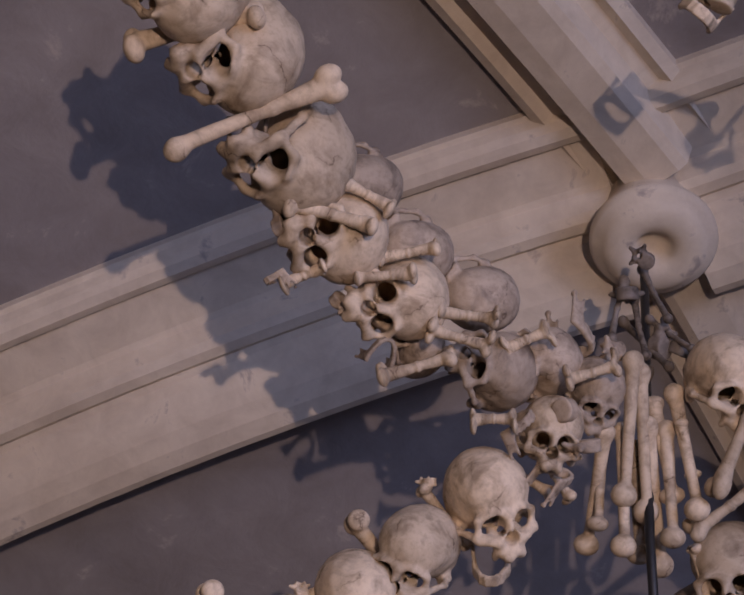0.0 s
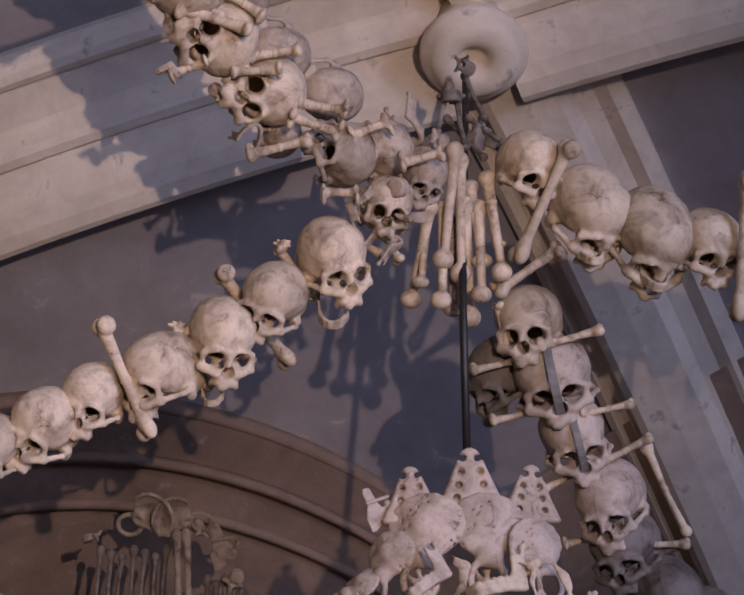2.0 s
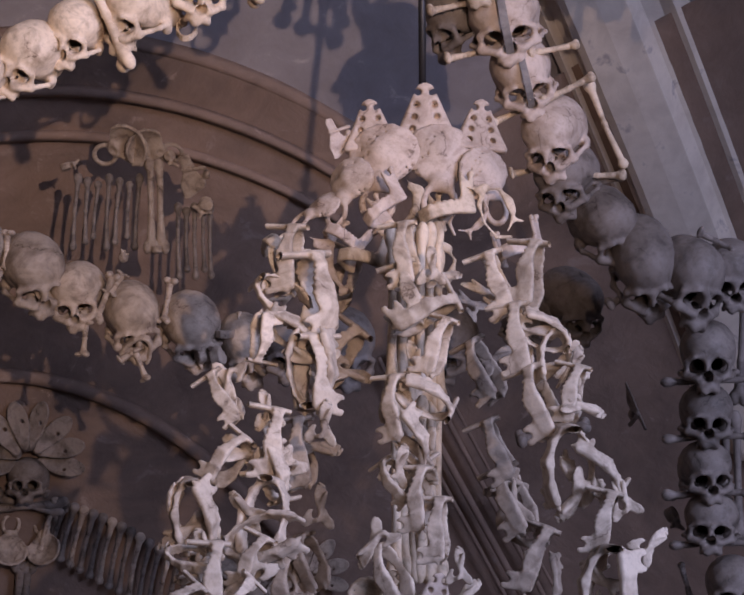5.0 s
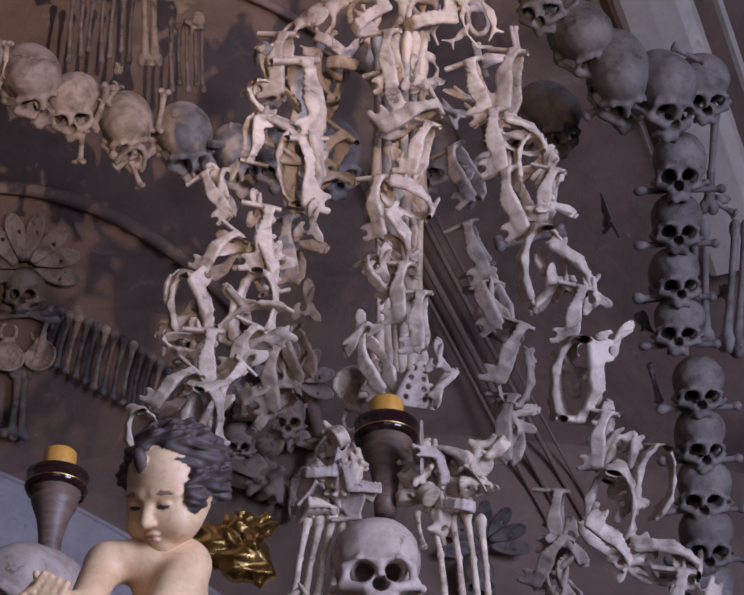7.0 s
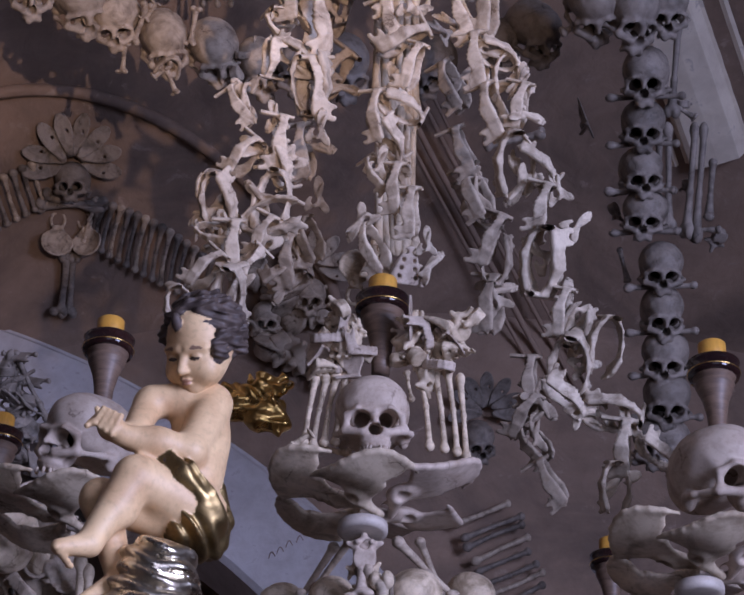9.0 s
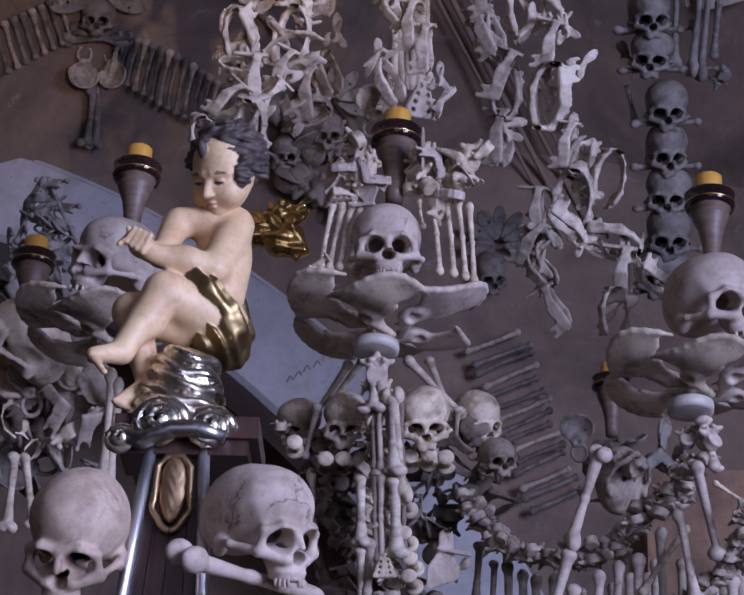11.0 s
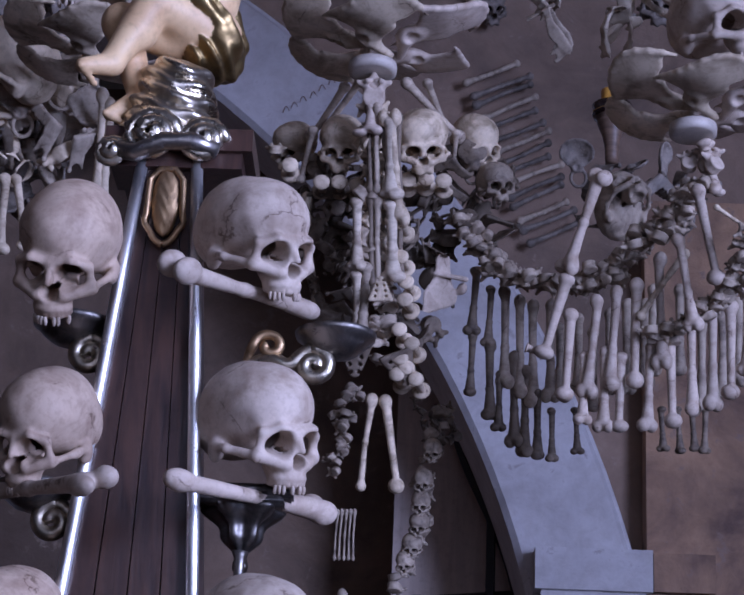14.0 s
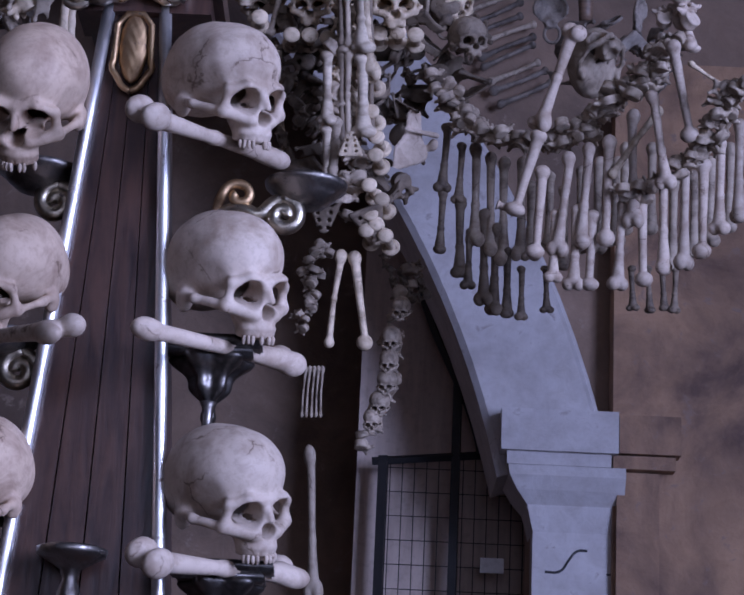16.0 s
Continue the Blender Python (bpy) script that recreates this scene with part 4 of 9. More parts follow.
bit("vertebra", "vertebra", -0.512, 3.185, 5.297, 94, -23, 22, 0.446, BONE, g)

g = thing("skull_garland", 0.05, 3.05, 5.64, "swag of ivory skulls and strapped bones across the pale rib", "garland", "garlands of the vault")
skull(0.129, 3.048, 5.580, 57, -14, 24, 0.764, BONE, parent=g)
skull(0.237, 3.111, 5.526, 83, -26, 26, 0.972, BONE, parent=g)
skull(0.350, 3.144, 5.491, 85, -14, 24, 0.973, BONE, parent=g)
skull(0.454, 3.154, 5.473, 58, -10, 17, 0.831, BONE, parent=g)
skull(0.559, 3.155, 5.460, 54, -4, 4, 0.878, BONE, parent=g)
skull(0.669, 3.140, 5.455, 53, 7, -6, 0.879, BONE, parent=g)
skull(0.774, 3.118, 5.455, 53, -8, 8, 0.881, BONE, parent=g)
stick(g, BONE, "femur", 0.95, 90, 0.203, 2.963, 5.554, 0.099, 3.142, 5.414)
stick(g, BONE, "femur", 0.95, 90, 0.187, 3.139, 5.466, 0.060, 3.209, 5.410)
stick(g, BONE, "femur", 0.95, 90, 0.517, 2.999, 5.501, 0.497, 3.213, 5.326)
stick(g, BONE, "femur", 0.95, 90, 0.611, 3.002, 5.511, 0.624, 3.207, 5.339)
bit("jaw_bone", "jaw", 0.240, 3.129, 5.446, 68, -8, 8, 0.529, BONE, g)
bit("jaw_bone", "jaw", 0.356, 3.160, 5.412, 69, -2, 15, 0.606, BONE, g)

g = thing("skull_garland", -0.03, 3.01, 5.67, "swag of upturned ivory skulls and bones climbing the vault", "garland", "garlands of the vault")
skull(-0.590, 2.344, 5.613, 103, -3, 138, 0.934, BONE, parent=g)
skull(-0.536, 2.461, 5.620, 95, -10, 124, 1.020, BONE, parent=g)
skull(-0.484, 2.620, 5.608, 93, -15, 142, 1.040, BONE, parent=g)
skull(-0.437, 2.749, 5.587, 89, 19, 117, 0.932, BONE, parent=g)
skull(-0.358, 2.861, 5.577, 84, 20, 101, 0.920, BONE, parent=g)
skull(-0.405, 2.730, 5.701, 163, 3, 122, 0.706, DUSTY, parent=g)
skull(-0.336, 2.841, 5.680, 163, 12, 124, 0.662, DUSTY, parent=g)
skull(-0.245, 2.929, 5.673, 157, 14, 115, 0.721, DUSTY, parent=g)
skull(-0.221, 2.989, 5.554, 90, 64, 88, 0.757, DUSTY, parent=g)
skull(-0.148, 3.017, 5.600, 79, 62, 69, 0.718, DUSTY, parent=g)
skull(-0.071, 3.056, 5.573, 66, -9, 34, 0.615, DUSTY, parent=g)
skull(-0.337, 2.951, 5.574, 106, 75, 110, 0.556, DUSTY, parent=g)
skull(-0.137, 3.072, 5.493, 45, 2, 15, 0.706, BONE, parent=g)
stick(g, BONE, "femur", 1.15, 260, -0.687, 2.416, 5.576, -0.489, 2.398, 5.618)
stick(g, BONE, "tibia", 1.15, 345, -0.642, 2.551, 5.509, -0.388, 2.494, 5.582)
stick(g, BONE, "femur", 1.15, 600, -0.490, 2.663, 5.541, -0.358, 2.707, 5.527)
stick(g, BONE, "femur", 1.15, 830, -0.340, 2.708, 5.577, -0.414, 2.667, 5.597)
stick(g, BONE, "femur", 1.15, 590, -0.510, 2.781, 5.505, -0.440, 2.766, 5.525)
stick(g, BONE, "tibia", 1.15, 745, -0.402, 2.778, 5.508, -0.310, 2.780, 5.516)
stick(g, BONE, "femur", 1.15, 920, -0.292, 2.866, 5.541, -0.199, 2.884, 5.535)
stick(g, BONE, "femur", 1.15, 900, -0.305, 2.873, 5.510, -0.210, 2.905, 5.493)
stick(g, BONE, "femur", 1.15, 795, -0.381, 2.925, 5.463, -0.262, 2.909, 5.486)
stick(g, BONE, "femur", 1.15, 990, -0.251, 2.996, 5.445, -0.181, 2.998, 5.448)
stick(g, BONE, "femur", 1.15, 1060, -0.199, 2.938, 5.532, -0.127, 2.914, 5.553)
stick(g, BONE, "femur", 1.15, 1190, -0.111, 2.983, 5.514, -0.026, 2.970, 5.526)
stick(g, BONE, "femur", 1.15, 790, -0.376, 2.785, 5.567, -0.278, 2.780, 5.581)
bit("jaw_bone", "jaw", -0.536, 2.567, 5.576, 55, -4, 6, 0.564, DUSTY, g)
bit("vertebra", "vertebra", -0.502, 2.698, 5.540, 89, -13, 67, 0.615, DUSTY, g)
bit("jaw_bone", "jaw", -0.509, 2.778, 5.507, 142, -45, 103, 0.344, DUSTY, g)
bit("vertebra", "vertebra", -0.428, 2.834, 5.526, -91, -62, 44, 0.556, DUSTY, g)
bit("jaw_bone", "jaw", -0.378, 2.906, 5.503, -24, -9, 34, 0.466, DUSTY, g)
bit("vertebra", "vertebra", -0.120, 3.015, 5.476, 11, 49, 61, 0.775, DUSTY, g)
bit("jaw_bone", "jaw", -0.177, 3.033, 5.458, 162, 77, -137, 0.528, DUSTY, g)
bit("vertebra", "vertebra", -0.087, 3.055, 5.445, -155, 51, -62, 0.704, DUSTY, g)
bit("jaw_bone", "jaw", -0.139, 3.095, 5.410, -118, 50, 10, 0.528, DUSTY, g)
bit("vertebra", "vertebra", -0.039, 3.006, 5.612, -50, 35, 94, 0.656, DUSTY, g)
bit("jaw_bone", "jaw", -0.096, 3.003, 5.675, 3, -12, 134, 0.679, DUSTY, g)

g = thing("skull_garland", 0.10, 3.26, 5.54, "swag of pale skulls with strapped bones along the far rib", "garland", "garlands of the vault")
skull(0.129, 3.331, 5.462, 48, 7, -13, 0.893, BONE, parent=g)
skull(0.176, 3.414, 5.399, 55, -5, -11, 0.994, PALE, parent=g)
strap(g, 0.176, 3.414, 5.399, 55, -5, -11, 0.994)
skull(0.213, 3.499, 5.332, 62, -10, -10, 0.864, PALE, parent=g)
strap(g, 0.213, 3.499, 5.332, 62, -10, -10, 0.864)
skull(0.283, 3.599, 5.259, 60, 9, -26, 0.936, PALE, parent=g)
skull(0.310, 3.674, 5.209, 57, 12, -28, 0.869, GREY_SHADED, parent=g)
skull(0.387, 3.738, 5.135, 68, -28, 3, 0.939, GREY_SHADED, parent=g)
skull(0.467, 3.785, 5.075, 82, -8, -6, 1.010, GREY_SHADED, parent=g)
skull(0.554, 3.803, 5.043, 51, -13, 29, 0.976, GREY_SHADED, parent=g)
skull(0.653, 3.823, 5.080, 52, -1, 0, 0.847, GREY_SHADED, parent=g)
stick(g, BONE, "femur", 0.9, 60, 0.015, 3.367, 5.377, 0.127, 3.348, 5.393)
stick(g, BONE, "femur", 0.9, 60, 0.140, 3.320, 5.391, 0.268, 3.293, 5.409)
stick(g, BONE, "femur", 0.9, 60, 0.052, 3.450, 5.327, 0.150, 3.434, 5.341)
stick(g, BONE, "femur", 0.9, 60, 0.218, 3.426, 5.318, 0.324, 3.408, 5.329)
stick(g, BONE, "femur", 0.9, 60, 0.150, 3.556, 5.251, 0.225, 3.529, 5.275)
stick(g, BONE, "femur", 0.9, 60, 0.247, 3.509, 5.265, 0.358, 3.465, 5.299)
stick(g, BONE, "femur", 0.9, 60, 0.067, 3.270, 5.463, 0.090, 3.347, 5.395)
stick(g, BONE, "femur", 0.9, 60, 0.189, 3.657, 5.205, 0.264, 3.645, 5.213)
stick(g, BONE, "femur", 0.9, 60, 0.310, 3.654, 5.201, 0.431, 3.648, 5.195)
stick(g, BONE, "radius", 0.9, 0, 0.348, 3.526, 5.353, 0.429, 3.653, 5.219)
stick(g, GREY_SHADED, "femur", 0.9, 60, 0.208, 4.034, 4.801, 0.364, 4.007, 4.824)
stick(g, GREY_SHADED, "femur", 0.9, 60, 0.306, 3.694, 5.188, 0.432, 3.661, 5.211)
stick(g, GREY_SHADED, "femur", 0.9, 60, 0.343, 3.692, 5.159, 0.517, 3.748, 5.079)
stick(g, GREY_SHADED, "femur", 0.9, 60, 0.394, 3.849, 5.011, 0.501, 3.797, 5.057)
stick(g, GREY_SHADED, "femur", 0.9, 60, 0.529, 3.795, 5.055, 0.625, 3.787, 5.049)
stick(g, GREY_SHADED, "femur", 0.9, 60, 0.577, 3.732, 5.117, 0.654, 3.752, 5.083)
skull(0.089, 3.441, 5.445, 47, 36, -51, 0.872, GREY_SHADED, parent=g)

g = thing("skull_garland", 0.26, 2.56, 5.70, "end of a further ivory bone swag under the vault", "garland", "garlands of the vault")
bit("jaw_bone", "jaw", 0.262, 2.560, 5.705, 52, -1, 2, 0.600, BONE, g)
bit("vertebra", "vertebra", 0.245, 2.545, 5.715, 121, -6, 70, 0.800, BONE, g)
bit("shoulder_blade", "blade", 0.285, 2.535, 5.715, -147, -43, 100, 0.500, BONE, g)
bit("vertebra", "vertebra", 0.268, 2.575, 5.695, 1, -44, 50, 0.600, BONE, g)
bit("jaw_bone", "jaw", 0.118, 2.470, 5.685, 60, 20, 40, 0.600, BONE, g)
bit("vertebra", "vertebra", 0.130, 2.465, 5.690, 30, -30, 80, 0.800, BONE, g)
stick(g, BONE, "femur", 0.9, 20, 0.130, 2.440, 5.705, 0.270, 2.520, 5.735)

g = thing("bone_pendant", 0.01, 3.00, 5.80, "hanging bundle of ball-ended long bones round an iron rod", "pendant")
bm = bmesh.new()
tube(bm, [(0.022, 3.135, 6.077), (0.002, 3.184, 5.379), (0.005, 3.340, 5.128)], 0.0075, 8)
under(mesh_part("iron_rod", bm, IRON, None, "thin black iron rod", True), g)
stick(g, BONE, "ball", 0.95, 0, -0.006, 2.998, 5.606, -0.033, 3.169, 5.438)
stick(g, BONE, "ball", 0.95, 0, 0.001, 3.018, 5.603, 0.001, 3.205, 5.439)
stick(g, BONE, "ball", 0.95, 0, 0.017, 3.079, 5.594, 0.043, 3.183, 5.458)
stick(g, BONE, "ball", 0.95, 0, -0.053, 3.077, 5.531, -0.095, 3.260, 5.437)
stick(g, BONE, "ball", 0.95, 0, -0.029, 3.102, 5.563, -0.036, 3.208, 5.372)
stick(g, BONE, "ball", 0.95, 0, -0.016, 3.129, 5.554, -0.012, 3.274, 5.427)
stick(g, BONE, "ball", 0.95, 0, 0.035, 3.102, 5.563, 0.038, 3.209, 5.389)
stick(g, BONE, "ball", 0.95, 0, 0.049, 3.065, 5.605, 0.078, 3.171, 5.405)
stick(g, BONE, "ball", 0.95, 0, -0.062, 3.123, 5.545, -0.074, 3.202, 5.425)
stick(g, BONE, "ball", 0.95, 0, 0.007, 3.083, 5.553, 0.020, 3.282, 5.405)
stick(g, BONE, "ball", 0.95, 0, 0.057, 3.084, 5.539, 0.074, 3.148, 5.472)
stick(g, GREY_SHADED, "radius", 0.8, 0, -0.012, 3.028, 5.846, -0.042, 3.054, 5.701)
stick(g, GREY_SHADED, "radius", 0.8, 0, 0.012, 3.013, 5.857, 0.052, 3.032, 5.718)
stick(g, GREY_SHADED, "radius", 0.8, 0, 0.017, 3.082, 5.806, 0.089, 3.070, 5.690)
stick(g, GREY_SHADED, "radius", 0.8, 0, -0.002, 3.051, 5.829, 0.014, 3.077, 5.684)
stick(g, GREY_SHADED, "radius", 0.8, 0, -0.026, 3.081, 5.806, 0.052, 3.092, 5.673)
bit("vertebra", "vertebra", -0.012, 3.023, 5.787, 49, -1, 1, 0.764, GREY_SHADED, g)
bit("vertebra", "vertebra", 0.039, 3.084, 5.742, 123, -20, 56, 0.859, GREY_SHADED, g)
bit("vertebra", "vertebra", 0.072, 3.099, 5.731, -161, -57, 100, 0.668, GREY_SHADED, g)
bit("vertebra", "vertebra", 0.001, 3.128, 5.708, 104, -70, -67, 0.763, GREY_SHADED, g)
bit("vertebra", "vertebra", 0.016, 2.977, 5.821, 164, -12, -49, 0.573, GREY_SHADED, g)

g = thing("skull_garland", -0.64, 4.26, 5.33, "swag of dusty skulls and bones along the far arch band", "garland", "garlands of the vault")
skull(-0.880, 4.150, 5.361, 65, -24, 14, 0.976, DUSTY, parent=g)
skull(-1.001, 4.090, 5.366, 61, -7, 8, 0.933, DUSTY, parent=g)
skull(-0.778, 4.204, 5.339, 57, -1, -7, 0.876, DUSTY, parent=g)
skull(-0.655, 4.253, 5.308, 65, -16, 7, 0.954, DUSTY, parent=g)
skull(-0.521, 4.286, 5.308, 74, -20, 11, 0.925, DUSTY, parent=g)
skull(-0.397, 4.332, 5.286, 61, -15, 1, 0.864, DUSTY, parent=g)
skull(-0.160, 4.222, 5.204, 60, -14, 16, 0.951, GREY_SHADED, parent=g)
skull(0.080, 4.220, 5.211, 60, 13, -15, 0.876, GREY_SHADED, parent=g)
skull(0.342, 4.078, 5.211, 58, -20, 24, 0.932, GREY_SHADED, parent=g)
skull(-0.289, 4.298, 5.259, 52, -1, 0, 0.855, GREY_SHADED, parent=g)
skull(0.248, 4.105, 5.186, 52, -1, 0, 0.820, GREY_SHADED, parent=g)
stick(g, DUSTY, "femur", 0.95, 30, -0.561, 4.159, 5.356, -0.577, 4.229, 5.272)
stick(g, DUSTY, "femur", 0.95, 30, -0.690, 4.140, 5.353, -0.732, 4.215, 5.260)
stick(g, DUSTY, "femur", 0.95, 30, -0.754, 4.205, 5.266, -0.758, 4.261, 5.199)
stick(g, DUSTY, "femur", 0.95, 30, -0.929, 4.048, 5.401, -0.934, 4.113, 5.329)
stick(g, DUSTY, "femur", 0.95, 30, -0.668, 4.142, 5.355, -0.700, 4.175, 5.312)
stick(g, DUSTY, "femur", 0.95, 30, -0.646, 4.258, 5.225, -0.613, 4.310, 5.169)
stick(g, DUSTY, "femur", 0.95, 30, -0.678, 4.276, 5.198, -0.625, 4.253, 5.235)
bit("jaw_bone", "jaw", -0.437, 4.255, 5.294, 42, -1, 0, 0.644, DUSTY, g)
bit("vertebra", "vertebra", -0.453, 4.296, 5.243, 91, 0, 61, 0.883, DUSTY, g)
bit("jaw_bone", "jaw", -0.874, 4.171, 5.308, 158, -32, 93, 0.552, DUSTY, g)
bit("vertebra", "vertebra", -0.355, 4.281, 5.273, -90, -50, 49, 0.883, DUSTY, g)
bit("jaw_bone", "jaw", -0.638, 4.268, 5.247, -15, 0, 28, 0.736, DUSTY, g)
bit("vertebra", "vertebra", -0.497, 4.300, 5.232, 26, 62, 46, 0.662, DUSTY, g)

g = thing("bone_trophy", -0.71, 4.31, 5.93, "dusty hip bones with a fringe of hanging long bones", "wall ornament")
bit("hip_bone", "hip", -0.742, 4.274, 5.892, 96, 22, 60, 0.725, DUSTY, g)
bit("hip_bone", "hip", -0.654, 4.286, 5.896, 97, -22, -59, 0.665, DUSTY, g)
bit("shoulder_blade", "blade", -0.563, 4.380, 5.886, 62, -1, 0, 0.646, DUSTY, g)
stick(g, GREY_SHADED, "radius", 0.75, 0, -0.850, 4.346, 5.870, -0.866, 4.481, 5.723)
stick(g, GREY_SHADED, "radius", 0.75, 0, -0.827, 4.356, 5.865, -0.835, 4.475, 5.737)
stick(g, GREY_SHADED, "radius", 0.75, 0, -0.800, 4.365, 5.861, -0.816, 4.467, 5.749)
stick(g, GREY_SHADED, "radius", 0.75, 0, -0.773, 4.354, 5.877, -0.782, 4.490, 5.731)
stick(g, GREY_SHADED, "radius", 0.75, 0, -0.746, 4.363, 5.873, -0.761, 4.482, 5.743)
stick(g, GREY_SHADED, "radius", 0.75, 0, -0.722, 4.372, 5.868, -0.730, 4.475, 5.757)
stick(g, GREY_SHADED, "radius", 0.75, 0, -0.696, 4.361, 5.884, -0.711, 4.496, 5.737)
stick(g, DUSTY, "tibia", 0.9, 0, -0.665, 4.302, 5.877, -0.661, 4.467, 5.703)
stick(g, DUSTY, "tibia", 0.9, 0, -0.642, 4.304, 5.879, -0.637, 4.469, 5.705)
stick(g, GREY_SHADED, "radius", 0.75, 0, -0.600, 4.419, 5.839, -0.597, 4.555, 5.691)
stick(g, GREY_SHADED, "radius", 0.75, 0, -0.579, 4.429, 5.832, -0.577, 4.544, 5.706)
stick(g, GREY_SHADED, "radius", 0.75, 0, -0.558, 4.422, 5.842, -0.555, 4.558, 5.694)
stick(g, GREY_SHADED, "radius", 0.75, 0, -0.536, 4.432, 5.835, -0.533, 4.547, 5.709)
stick(g, GREY_SHADED, "radius", 0.75, 0, -0.519, 4.425, 5.844, -0.516, 4.560, 5.697)
bit("vertebra", "vertebra", -0.648, 4.460, 5.713, 42, -1, 0, 0.605, DUSTY, g)
bit("vertebra", "vertebra", -0.731, 4.465, 5.693, 91, 0, 61, 0.484, DUSTY, g)
bit("vertebra", "vertebra", -0.866, 4.296, 5.846, 158, -32, 93, 0.605, DUSTY, g)
bit("vertebra", "vertebra", -0.612, 4.306, 5.882, -90, -50, 49, 0.604, DUSTY, g)
bit("vertebra", "vertebra", -0.529, 4.396, 5.801, -15, 0, 28, 0.725, DUSTY, g)

# Column and pilaster stand in shade, which their bone colour imitates
g = thing("skull_column", 0.63, 4.16, 4.75, "upright column of grey skulls on crossed bones, shade put into their colour", "wall ornament", "skull columns")
skull(0.617, 3.980, 4.982, 37, 5, -9, 0.869, GREY_SHADED, parent=g)
stick(g, GREY_SHADED, "radius", 0.85, 0, 0.513, 3.997, 4.930, 0.715, 3.974, 4.923)
skull(0.613, 4.058, 4.886, 37, 3, -2, 0.805, GREY_SHADED, parent=g)
stick(g, GREY_SHADED, "radius", 0.85, 70, 0.516, 4.072, 4.836, 0.704, 4.050, 4.831)
skull(0.611, 4.131, 4.793, 37, -3, 3, 0.789, GREY_SHADED, parent=g)
stick(g, GREY_SHADED, "radius", 0.85, 140, 0.515, 4.143, 4.743, 0.700, 4.122, 4.738)
skull(0.624, 4.193, 4.708, 36, 7, -8, 0.773, GREY_SHADED, parent=g)
stick(g, GREY_SHADED, "radius", 0.85, 210, 0.530, 4.204, 4.659, 0.710, 4.182, 4.654)
skull(0.667, 4.267, 4.595, 37, 1, -3, 0.806, GREY_SHADED, parent=g)
stick(g, GREY_SHADED, "radius", 0.85, 280, 0.569, 4.279, 4.544, 0.756, 4.255, 4.540)
skull(0.671, 4.332, 4.499, 37, -1, 4, 0.806, GREY_SHADED, parent=g)
stick(g, GREY_SHADED, "radius", 0.85, 350, 0.573, 4.342, 4.448, 0.761, 4.318, 4.444)
skull(0.681, 4.391, 4.406, 37, 5, -9, 0.806, GREY_SHADED, parent=g)
stick(g, GREY_SHADED, "radius", 0.85, 420, 0.583, 4.400, 4.355, 0.770, 4.375, 4.351)
skull(0.686, 4.447, 4.312, 37, 3, -2, 0.807, GREY_SHADED, parent=g)
stick(g, GREY_SHADED, "radius", 0.85, 490, 0.588, 4.455, 4.262, 0.775, 4.431, 4.258)
skull(0.688, 4.502, 4.218, 37, -3, 3, 0.791, GREY_SHADED, parent=g)
stick(g, GREY_SHADED, "radius", 0.85, 560, 0.592, 4.509, 4.168, 0.775, 4.484, 4.165)
skull(0.661, 4.504, 4.221, 32, 4, -9, 0.825, GREY_SHADED, parent=g)
stick(g, GREY_SHADED, "radius", 0.85, 0, 0.562, 4.512, 4.168, 0.754, 4.487, 4.167)

g = thing("bone_pilaster", 0.73, 4.23, 4.80, "upright bundle of grey leg bones beside the skull column, coloured darker for shade", "wall ornament")
stick(g, GREY_SHADED, "tibia", 0.9, 1460, 0.700, 3.922, 5.111, 0.689, 4.076, 4.930)
stick(g, GREY_SHADED, "tibia", 0.9, 1420, 0.661, 4.079, 4.932, 0.661, 4.239, 4.724)
stick(g, GREY_SHADED, "tibia", 0.9, 1440, 0.684, 4.084, 4.922, 0.689, 4.256, 4.694)
stick(g, GREY_SHADED, "tibia", 0.9, 1500, 0.751, 4.077, 4.917, 0.734, 4.257, 4.682)
stick(g, GREY_SHADED, "tibia", 0.9, 1520, 0.773, 4.074, 4.915, 0.757, 4.261, 4.672)
stick(g, GREY_SHADED, "tibia", 0.9, 1540, 0.797, 4.128, 4.842, 0.789, 4.224, 4.716)
stick(g, GREY_SHADED, "tibia", 0.9, 1330, 0.566, 4.288, 4.673, 0.590, 4.338, 4.597)
stick(g, GREY_SHADED, "tibia", 0.9, 1450, 0.694, 4.055, 4.956, 0.751, 4.070, 4.926)
stick(g, GREY_SHADED, "tibia", 0.9, 1460, 0.711, 4.247, 4.702, 0.823, 4.233, 4.695)
stick(g, GREY_SHADED, "tibia", 0.9, 1310, 0.541, 4.209, 4.786, 0.665, 4.191, 4.788)
bit("vertebra", "vertebra", 0.724, 4.091, 4.986, 34, -1, 0, 0.700, GREY_SHADED, g)
bit("vertebra", "vertebra", 0.764, 4.289, 4.718, 87, 7, 60, 0.701, GREY_SHADED, g)
bit("shoulder_blade", "blade", 0.475, 4.134, 4.973, 158, -24, 92, 0.617, GREY_SHADED, g)
bit("vertebra", "vertebra", 0.559, 4.276, 4.777, -97, -44, 54, 0.700, GREY_SHADED, g)
bit("vertebra", "vertebra", 0.820, 4.289, 4.705, -22, 3, 28, 0.818, GREY_SHADED, g)
bit("vertebra", "vertebra", 0.739, 4.217, 4.822, 11, 67, 32, 0.584, GREY_SHADED, g)

# moulded band that runs down the far wall
bm = bmesh.new()
